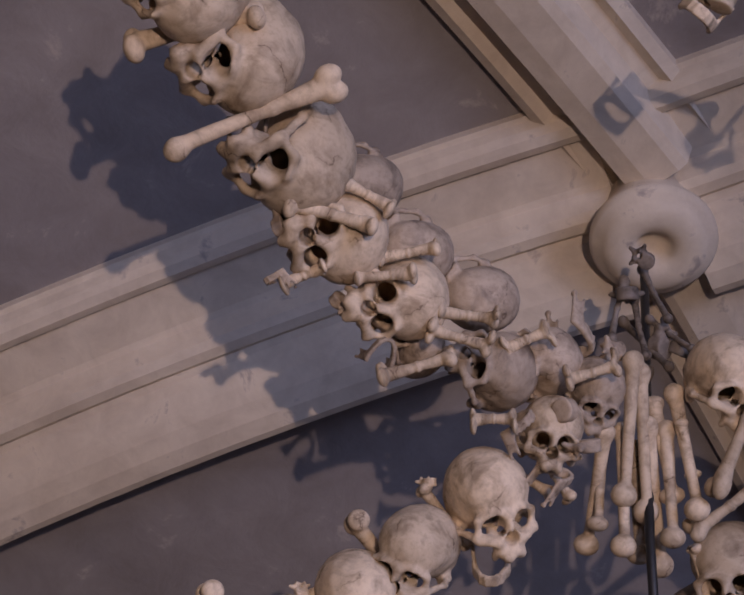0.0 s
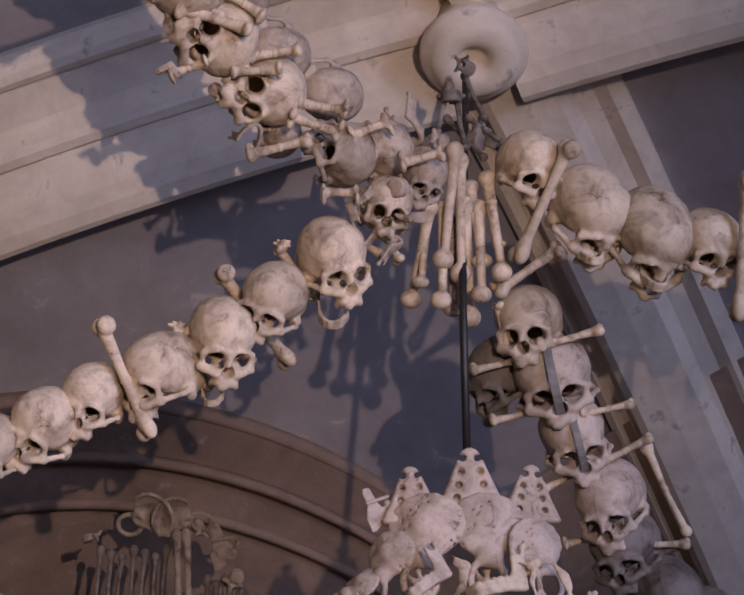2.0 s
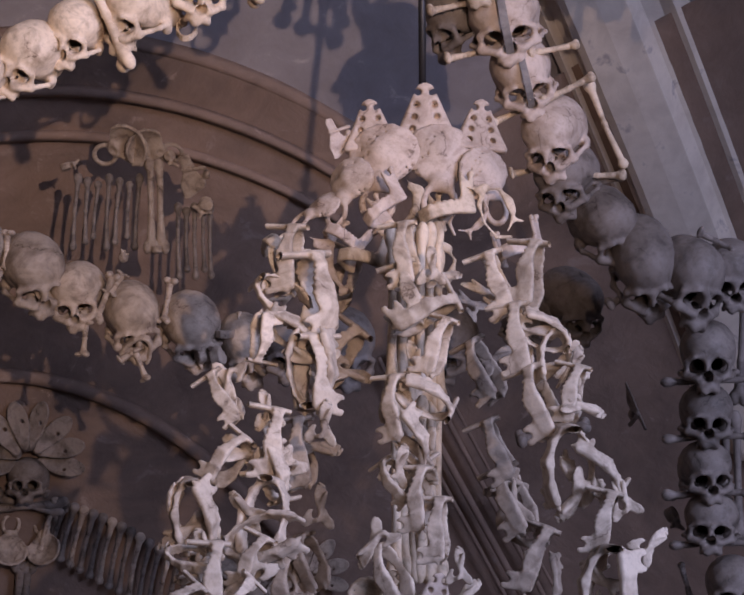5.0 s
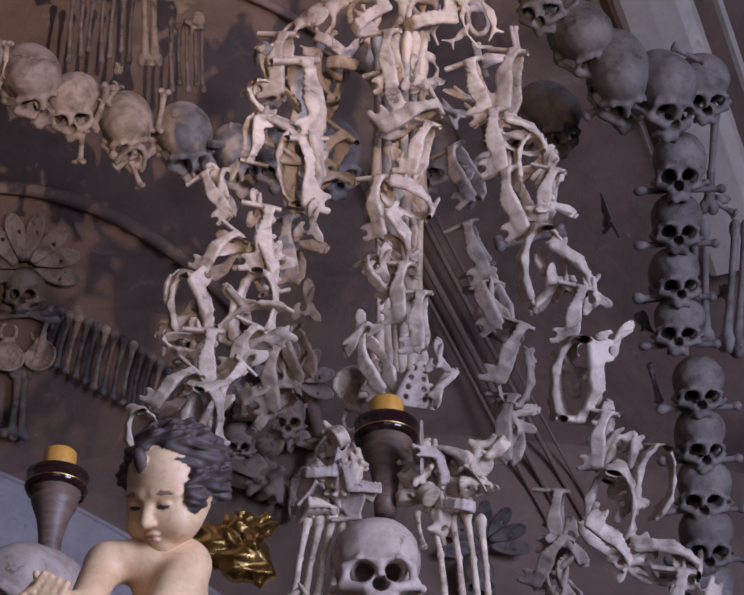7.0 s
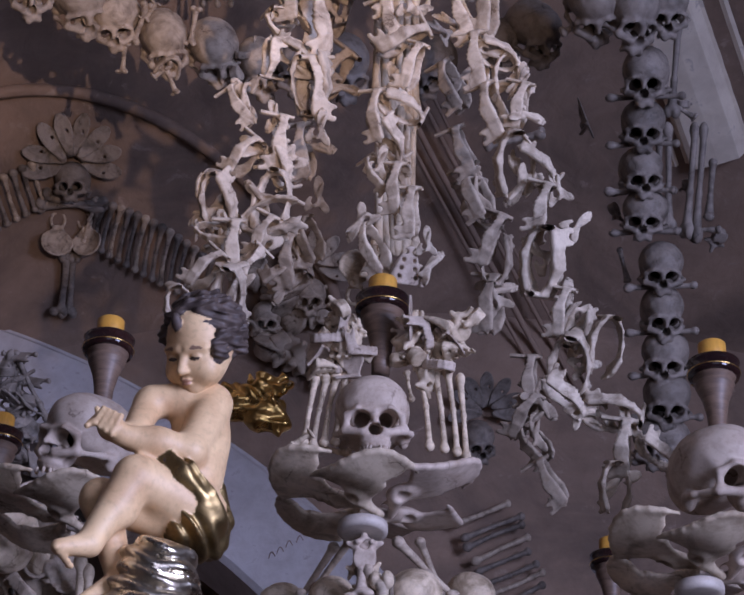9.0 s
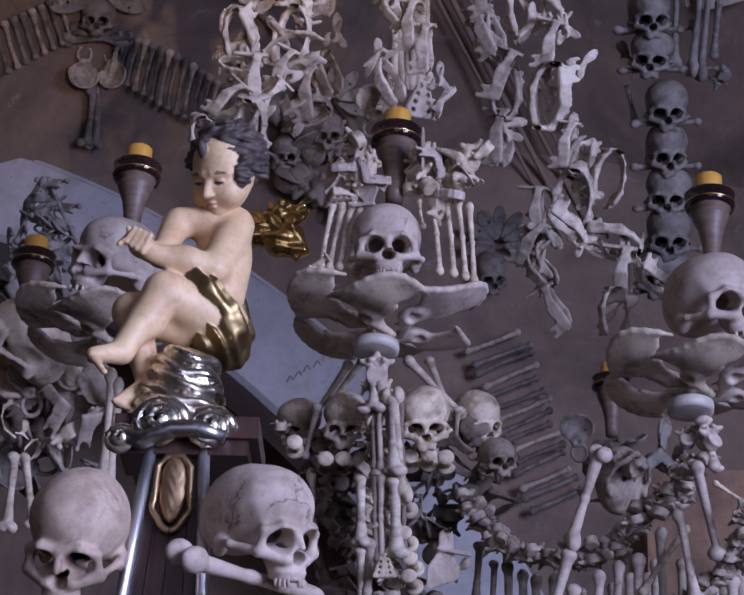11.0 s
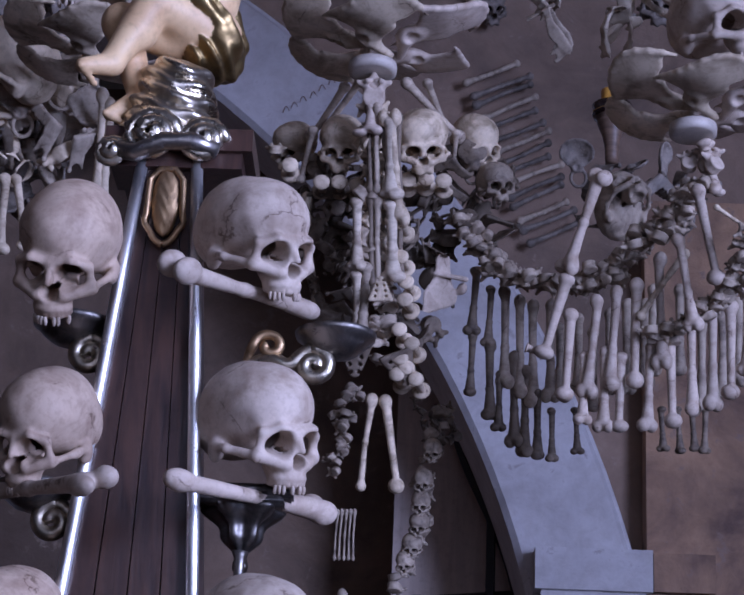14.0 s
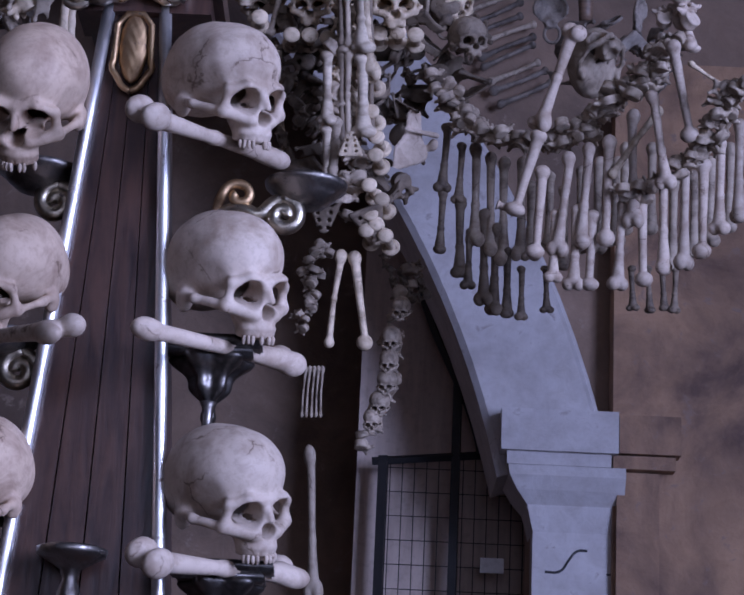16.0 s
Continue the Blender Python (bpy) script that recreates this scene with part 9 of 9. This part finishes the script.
# ---- the obelisk with its seated figure ----
def obelisk():
    ob = thing("obelisk", -0.3, 2.7, 0, "tapering dark plum wooden obelisk edged with silver bars", "obelisk")
    top, low = 2.86, 0.0
    tx0, tx1, bx0, bx1 = -0.363, -0.283, -0.629, -0.108

    def edge(z):
        k = (top - z) / (top - low)
        return tx0 + (bx0 - tx0) * k, tx1 + (bx1 - tx1) * k

    for i in range(4):
        bm = bmesh.new()
        a, b = i / 4 + 0.006, (i + 1) / 4 - 0.006
        q = []
        for y in (2.625, 2.66):
            for z, u in ((low, a), (low, b), (top, b), (top, a)):
                x0, x1 = edge(z)
                q.append(bm.verts.new((x0 + (x1 - x0) * u, y, z)))
        for f in ((0, 1, 2, 3), (7, 6, 5, 4), (0, 4, 5, 1), (1, 5, 6, 2), (2, 6, 7, 3), (3, 7, 4, 0)):
            bm.faces.new([q[k] for k in f])
        under(mesh_part("board", bm, PLUM), ob)
    bm = bmesh.new()
    q = []
    for z, back in ((low, 0.52), (top, 0.1)):
        x0, x1 = edge(z)
        q += [bm.verts.new(c) for c in ((x0, 2.655, z), (x1, 2.655, z), (x1 - back * 0.02, 2.655 + back, z), (x0 - back * 0.05, 2.655 + back, z))]
    for f in ((0, 1, 5, 4), (1, 2, 6, 5), (2, 3, 7, 6), (3, 0, 4, 7), (4, 5, 6, 7), (3, 2, 1, 0)):
        bm.faces.new([q[k] for k in f])
    under(mesh_part("core", bm, PLUM, None, "shaded dark sides"), ob)
    for side in (0, 1):
        bm = bmesh.new()
        pts = []
        for i in range(16):
            z = low + (top - low) * i / 15
            pts.append((edge(z)[side], 2.617, z))
        tube(bm, pts, 0.0098, 8)
        under(mesh_part("silver_edge", bm, EDGE, None, "bright silvered edge bar", True), ob)
    bm = bmesh.new()
    box(bm, (-0.42, 2.6, 2.865), (-0.2, 2.76, 2.9))
    box(bm, (-0.4, 2.61, 2.84), (-0.215, 2.74, 2.865))
    under(mesh_part("cap_slab", bm, PLUM, None, "dark moulded cap slab"), ob)
    # gilded drop ornament
    bm = bmesh.new()
    outline = [(0, -0.066), (0.012, -0.06), (0.02, -0.045), (0.03, -0.03), (0.026, -0.015), (0.024, 0.055), (-0.024, 0.055), (-0.026, -0.015), (-0.03, -0.03), (-0.02, -0.045), (-0.012, -0.06)]
    tube(bm, rounded([(-0.324 + x, 2.612, 2.782 + z) for x, z in outline + outline[:1]], 1), 0.005, 8)
    orn = under(mesh_part("drop_frame", bm, OLDGILT, None, "gilded frame of the drop ornament", True), ob)
    me = net_mesh("drop_shell", lambda p: egg(p, (0, 0, 0), (0.021, 0.01, 0.055)) + 0.0007 * np.sin(p[..., 2] * 260 + 3 * np.sin(p[..., 0] * 200)) * np.cos(p[..., 0] * 150), (-0.03, -0.02, -0.065), (0.03, 0.02, 0.065), 0.0025, [OLDGILT])
    shell = new("drop_shell", me)
    shell.matrix_world = Matrix.Translation((-0.324, 2.616, 2.785))
    under(shell, ob)

    # silvered drapery and scrolls below the figure
    def folds(p):
        x, y, z = p[..., 0], p[..., 1], p[..., 2]
        zz = z + 0.22 * x + 0.006 * np.sin(x * 55 + 1) + 0.004 * np.sin(y * 80)
        r = np.hypot(x, y * 1.05)
        wide = 0.056 + 0.22 * (0.02 - z) + 0.011 * np.abs(np.sin(zz * math.pi / 0.027)) + 0.003 * np.sin(x * 90 + z * 120)
        return smax((r - wide) * 0.7, np.abs(z) - 0.078, 0.012)

    cloth = new("draped_cloth", net_mesh("draped_cloth", folds, (-0.11, -0.11, -0.09), (0.11, 0.11, 0.09), 0.0036, [SILVER]))
    cloth.matrix_world = pose(-0.335, 2.69, 2.966, 0, 4, 0)
    under(cloth, ob)
    cloth["label"] = "crumpled silvered drapery"
    for x, z, r in ((-0.352, 2.885, 0.04), (-0.274, 2.878, 0.034), (-0.408, 2.855, 0.024)):
        bm = bmesh.new()
        pts = [(x + r * (1 - k / 30) * math.cos(k * 0.55), 2.6 - 0.0006 * k, z + r * (1 - k / 30) * math.sin(k * 0.55)) for k in range(26)]
        tube(bm, pts, 0.009 * r / 0.03, 8)
        under(mesh_part("scroll", bm, SILVER, None, "silvered spiral scroll", True), ob)
    bm = bmesh.new()
    tube(bm, [(-0.41, 2.6, 2.862), (-0.37, 2.585, 2.85), (-0.33, 2.58, 2.868), (-0.29, 2.585, 2.872), (-0.25, 2.595, 2.862)], 0.014, 8)
    under(mesh_part("scroll_band", bm, TARNISH, None, "dark silvered band below the scrolls", True), ob)
    bm = bmesh.new()
    lathe(bm, [(0.012, -0.09), (0.016, -0.06), (0.01, -0.045), (0.014, -0.03), (0.034, -0.018), (0.046, -0.012), (0.048, -0.003), (0.04, 0.0)], 28, (-0.345, 2.585, 2.05))
    under(mesh_part("front_dish", bm, TARNISH, None, "small tarnished silver dish on a stem", True), ob)
    return ob


LEAFED = metal_material("worn_silver_gilt", (0.5, 0.44, 0.34), (0.26, 0.2, 0.14), 0.3, 40)


def bracket(x, y, z, mirror, mat):
    """A silvered dish on a scrolled arm; z is the dish's rim."""
    b = thing("bracket", x, y, z - 0.1, "tarnished silver scroll bracket with a shallow dish", "bracket", "brackets of the obelisk")
    bm = bmesh.new()
    lathe(bm, [(0.012, -0.04), (0.03, -0.034), (0.045, -0.022), (0.05, -0.014), (0.058, -0.01), (0.06, -0.002), (0.054, 0.0), (0.03, -0.006)], 28, (x, y, z))
    under(mesh_part("dish", bm, mat, None, "", True), b)
    bm = bmesh.new()
    s = mirror
    pts = [(x - s * 0.14, y + 0.02, z - 0.065), (x - s * 0.115, y, z - 0.05), (x - s * 0.09, y - 0.01, z - 0.045), (x - s * 0.065, y - 0.01, z - 0.06), (x - s * 0.045, y - 0.01, z - 0.035), (x - s * 0.03, y - 0.01, z - 0.03)]
    pts += [(x - s * 0.03 + s * 0.026 * (1 - k / 20) * math.sin(k * 0.5), y - 0.012, z - 0.056 + 0.026 * (1 - k / 20) * math.cos(k * 0.5)) for k in range(17)]
    tube(bm, rounded(pts), 0.011, 10)
    under(mesh_part("scroll_arm", bm, LEAFED, None, "worn silver scroll arm", True), b)
    bm = bmesh.new()
    curl = [(x - s * 0.13, y + 0.012, z - 0.062), (x - s * 0.125, y, z - 0.035)]
    curl += [(x - s * 0.095 - s * 0.024 * (1 - k / 18) * math.cos(k * 0.5), y - 0.012, z - 0.028 + 0.022 * (1 - k / 18) * math.sin(k * 0.5)) for k in range(15)]
    tube(bm, rounded(curl), 0.0075, 8)
    under(mesh_part("leaf_curl", bm, OLDGILT, None, "", True), b)
    return b


def figure():
    """A painted wooden child seated with clasped fingers, carved in one piece."""
    turn = np.array(Euler((radians(41), radians(10), radians(-25))).to_matrix())
    at = np.array((0.03, -0.03, 0.194))
    big = 1.07
    r = random.Random(5)
    curls = []
    for k in range(46):
        z = 1 - 1.45 * (k + 0.5) / 46
        a = 2.39996 * k
        w = math.sqrt(1 - z * z)
        c = (0.056 * w * math.cos(a), 0.014 + 0.06 * w * math.sin(a), 0.018 + 0.058 * z)
        if c[1] > -0.022 or c[2] > 0.058:
            curls.append((c, r.uniform(0.009, 0.016)))

    def head_space(p):
        return (p - at) @ turn / big

    def face(p):
        q = head_space(p)
        h = egg(q, (0, 0.008, 0.02), (0.05, 0.056, 0.055))
        h = smin(h, egg(q, (0, -0.018, -0.016), (0.041, 0.036, 0.038)), 0.025)
        h = smin(h, egg(q, (0, -0.034, -0.046), (0.014, 0.014, 0.011)), 0.016)
        for s in (-1, 1):
            h = smin(h, egg(q, (s * 0.025, -0.034, -0.022), (0.017, 0.014, 0.016)), 0.012)
            h = smin(h, rod(q, (s * 0.008, -0.048, 0.014), (s * 0.032, -0.04, 0.014), 0.004), 0.008)
            h = smax(h, -egg(q, (s * 0.019, -0.056, 0.003), (0.0125, 0.009, 0.0062)), 0.005)
            h = smin(h, egg(q, (s * 0.019, -0.0455, 0.003), (0.0095, 0.0065, 0.0058)), 0.0015)
            h = smin(h, egg(q, (s * 0.0055, -0.057, -0.016), (0.0045, 0.005, 0.0035)), 0.003)
        h = smin(h, rod(q, (0, -0.05, 0.006), (0, -0.062, -0.014), 0.0045, 0.0068), 0.006)
        h = smin(h, egg(q, (0, -0.053, -0.029), (0.01, 0.005, 0.003)), 0.002)
        h = smin(h, egg(q, (0, -0.052, -0.0355), (0.0085, 0.005, 0.0033)), 0.002)
        return h * big

    def mop(p):
        q = head_space(p)
        d = egg(q, (0.0, 0.018, 0.026), (0.055, 0.056, 0.054))
        for c, size in curls:
            e = q - np.array(c)
            d = smin(d, np.sqrt((e * e).sum(-1)) - size, 0.011)
        d = d + 0.0032 * np.sin(q[..., 0] * 210 + 4 * np.sin(q[..., 2] * 120)) * np.cos(q[..., 2] * 190 + q[..., 1] * 150)
        d = smax(d, -egg(q, (0, -0.08, -0.006), (0.05, 0.064, 0.06)), 0.004)
        return smin(d, egg(q, (-0.008, -0.04, 0.054), (0.008, 0.008, 0.015)), 0.006) * big

    def body(p):
        d = egg(p, (0.034, 0.018, 0.062), (0.047, 0.046, 0.085))
        d = smin(d, egg(p, (0.026, -0.004, -0.01), (0.048, 0.046, 0.052)), 0.03)
        d = smin(d, rod(p, (-0.042, -0.006, 0.118), (0.048, 0.008, 0.128), 0.026), 0.026)
        d = smin(d, rod(p, (0.012, 0, 0.13), (0.024, -0.014, 0.168), 0.027), 0.016)
        # the near arm, the far arm and the clasped fingers
        d = smin(d, rod(p, (0.053, 0.0, 0.118), (0.026, -0.05, 0.006), 0.029, 0.026), 0.01)
        d = smin(d, rod(p, (0.026, -0.052, 0.004), (-0.07, -0.095, 0.008), 0.027, 0.0175), 0.01)
        d = smin(d, egg(p, (-0.022, -0.078, 0.006), (0.032, 0.023, 0.024)), 0.012)
        d = smin(d, rod(p, (-0.05, -0.006, 0.108), (-0.062, -0.05, 0.03), 0.024, 0.02), 0.012)
        d = smin(d, rod(p, (-0.062, -0.05, 0.03), (-0.09, -0.085, 0.022), 0.02, 0.016), 0.012)
        d = smin(d, egg(p, (-0.088, -0.1, 0.018), (0.021, 0.019, 0.02)), 0.008)
        for k in range(4):
            d = smin(d, rod(p, (-0.072 - 0.009 * k, -0.118, 0.028 + 0.004 * k), (-0.084 - 0.009 * k, -0.112, 0.0 + 0.006 * k), 0.0052), 0.002)
            d = smin(d, rod(p, (-0.084 - 0.008 * k, -0.098, 0.042), (-0.098 - 0.008 * k, -0.112, 0.032 - 0.006 * k), 0.0052), 0.002)
        d = smin(d, rod(p, (-0.1, -0.09, 0.032), (-0.112, -0.1, 0.05), 0.006, 0.0048), 0.004)
        # legs and feet
        d = smin(d, rod(p, (0.04, -0.012, -0.075), (-0.046, -0.08, -0.055), 0.045, 0.034), 0.015)
        d = smin(d, rod(p, (-0.048, -0.084, -0.06), (-0.1, -0.096, -0.165), 0.031, 0.02), 0.01)
        d = smin(d, egg(p, (-0.066, -0.078, -0.1), (0.03, 0.026, 0.038)), 0.012)
        d = smin(d, rod(p, (-0.102, -0.1, -0.176), (-0.14, -0.128, -0.193), 0.019, 0.012), 0.01)
        d = smin(d, rod(p, (0.0, -0.005, -0.085), (-0.1, -0.048, -0.075), 0.038, 0.031), 0.016)
        d = smin(d, rod(p, (-0.1, -0.05, -0.08), (-0.062, -0.045, -0.2), 0.03, 0.02), 0.012)
        d = smin(d, rod(p, (-0.06, -0.046, -0.208), (-0.1, -0.082, -0.252), 0.02, 0.011), 0.01)
        for k in range(5):
            d = smin(d, egg(p, (-0.142 + 0.004 * k, -0.138 + 0.009 * k, -0.198 - 0.003 * k), (0.007, 0.006, 0.005)), 0.003)
            d = smin(d, egg(p, (-0.106 + 0.006 * k, -0.09 + 0.004 * k, -0.254 - 0.002 * k), (0.006, 0.006, 0.005)), 0.003)
        return d

    def drape(p):
        wave = 0.005 * np.sin(p[..., 0] * 130 + p[..., 1] * 60 + 90 * p[..., 2] + 2.5 * np.sin(p[..., 2] * 70 + p[..., 0] * 50))
        d = egg(p, (0.04, 0.004, -0.092), (0.052, 0.062, 0.052)) + wave
        d = smin(d, chain(p, [(-0.012, -0.07, -0.018), (0.022, -0.07, -0.04), (0.052, -0.05, -0.072), (0.068, -0.01, -0.1)], 0.018) + 0.8 * wave, 0.012)
        d = smin(d, chain(p, [(0.066, 0.02, -0.02), (0.078, 0.02, -0.07), (0.07, 0.01, -0.13)], 0.013), 0.014)
        return smax(d, -egg(p, (-0.06, -0.075, -0.075), (0.07, 0.05, 0.05)), 0.006)

    def pick(c):
        k = np.stack([np.minimum(body(c), face(c)), mop(c), drape(c)], 1).argmin(1)
        q = head_space(c)
        for s in (-1, 1):
            k[(egg(q, (s * 0.019, -0.052, 0.0012), (0.0085, 0.01, 0.003)) < 0) & (k == 0)] = 1
            k[(chain(q, [(s * 0.007, -0.049, 0.013), (s * 0.02, -0.05, 0.0175), (s * 0.033, -0.042, 0.014)], 0.0019) < 0) & (k == 0)] = 3
        k[(egg(q, (0, -0.056, -0.0325), (0.0095, 0.01, 0.0048)) < 0) & (k == 0)] = 4
        return k

    coats = [SKIN, HAIR, CLOTH, BROW, LIPS]
    trunk = net(lambda p: np.minimum(body(p), drape(p)), (-0.18, -0.16, -0.28), (0.12, 0.09, 0.19), 0.0034)
    crown = net(lambda p: np.minimum(face(p), mop(p)), (-0.09, -0.14, 0.085), (0.135, 0.085, 0.31), 0.0022)
    verts = np.concatenate([trunk[0], crown[0]])
    faces = np.concatenate([trunk[1], crown[1] + len(trunk[0])])
    me = bpy.data.meshes.new("child_statue")
    me.from_pydata(verts.tolist(), [], faces.tolist())
    for m in coats:
        me.materials.append(m)
    me.polygons.foreach_set("use_smooth", [True] * len(me.polygons))
    me.polygons.foreach_set("material_index", pick(verts[faces].mean(1)).astype(int).tolist())
    me.update()
    ob = new("child_statue", me)
    ob.matrix_world = pose(-0.326, 2.74, 3.198, 0, 0, 0)
    return tagged(ob, "painted wooden seated child statue with dark curls and gilded cloth", "statue")


def console(x, y, z):
    """A dark silvered leaf bracket with a flat slab, tapering to a spindle."""
    c = thing("console", x, y, z - 0.12, "dark tarnished leaf console under a skull", "bracket", "consoles of the obelisk")
    bm = bmesh.new()
    box(bm, (x - 0.075, y - 0.05, z - 0.014), (x + 0.07, y + 0.05, z))
    box(bm, (x - 0.062, y - 0.042, z - 0.026), (x + 0.058, y + 0.042, z - 0.014))
    bmesh.ops.bevel(bm, geom=bm.edges[:], offset=0.003, segments=2, affect="EDGES")
    under(mesh_part("slab", bm, BLACKED, None, "", True), c)

    def leaf(p):
        wide = 0.046 * np.clip((p[..., 2] + 0.095) / 0.09, 0, 1) ** 1.6 + 0.006
        d = np.hypot(p[..., 0], p[..., 1] * 1.15) - wide - 0.009 * np.cos(np.arctan2(p[..., 0], p[..., 1]) * 5 + 0.6) * np.clip(1.1 + 12 * p[..., 2], 0.2, 1) + 0.004 * np.sin(p[..., 2] * 160)
        return smax(d * 0.6, np.abs(p[..., 2] + 0.048) - 0.05, 0.006)

    ob = new("leaf", net_mesh("leaf", leaf, (-0.065, -0.06, -0.105), (0.065, 0.06, 0.008), 0.0032, [BLACKED]))
    ob.matrix_world = pose(x, y, z - 0.022)
    under(ob, c)
    bm = bmesh.new()
    lathe(bm, [(0.004, -0.15), (0.009, -0.145), (0.011, -0.135), (0.007, -0.125), (0.008, -0.1), (0.012, -0.092)], 16, (x, y - 0.02, z))
    under(mesh_part("spindle", bm, TARNISH, None, "bright worn silver spindle", True), c)


BLACKED = metal_material("blackened_silver", (0.16, 0.145, 0.13), (0.05, 0.045, 0.04), 0.36, 40)
console(-0.183, 2.66, 2.361)
console(-0.149, 2.66, 2.048)
obelisk()
figure()
for bx, bz, s in ((-0.065, 2.605, 1), (-0.45, 2.61, -1), (-0.48, 2.36, -1), (-0.51, 2.1, -1)):
    bracket(bx, 2.66, bz, s, TARNISH)


def gold_sprig(x, y, z):
    """A crumpled gilded wing of leaves."""
    r = random.Random(7)
    limbs = []
    for k in range(9):
        a = radians(20 + 150 * k / 8)
        l = r.uniform(0.045, 0.085)
        limbs.append(((-0.03 + 0.008 * k, 0, -0.02), (-0.03 + 0.008 * k + l * math.cos(a) * 0.9, r.uniform(-0.02, 0.01), -0.02 + l * math.sin(a))))

    def field(p):
        d = egg(p, (0, 0, -0.01), (0.05, 0.018, 0.025))
        for a, b in limbs:
            d = smin(d, rod(p, a, b, 0.012, 0.006), 0.004)
        return d + 0.004 * np.sin(p[..., 0] * 190 + 2 * np.sin(p[..., 2] * 150)) * np.cos(p[..., 2] * 210)

    ob = new("gold_sprig", net_mesh("gold_sprig", field, (-0.12, -0.05, -0.05), (0.12, 0.04, 0.09), 0.0035, [GILT]))
    ob.matrix_world = pose(x, y, z, 0, 25, 0) @ Matrix.Scale(1.9, 4)
    return tagged(ob, "small bright crumpled gilded wing ornament", "ornament")


gold_sprig(*SPRIG)
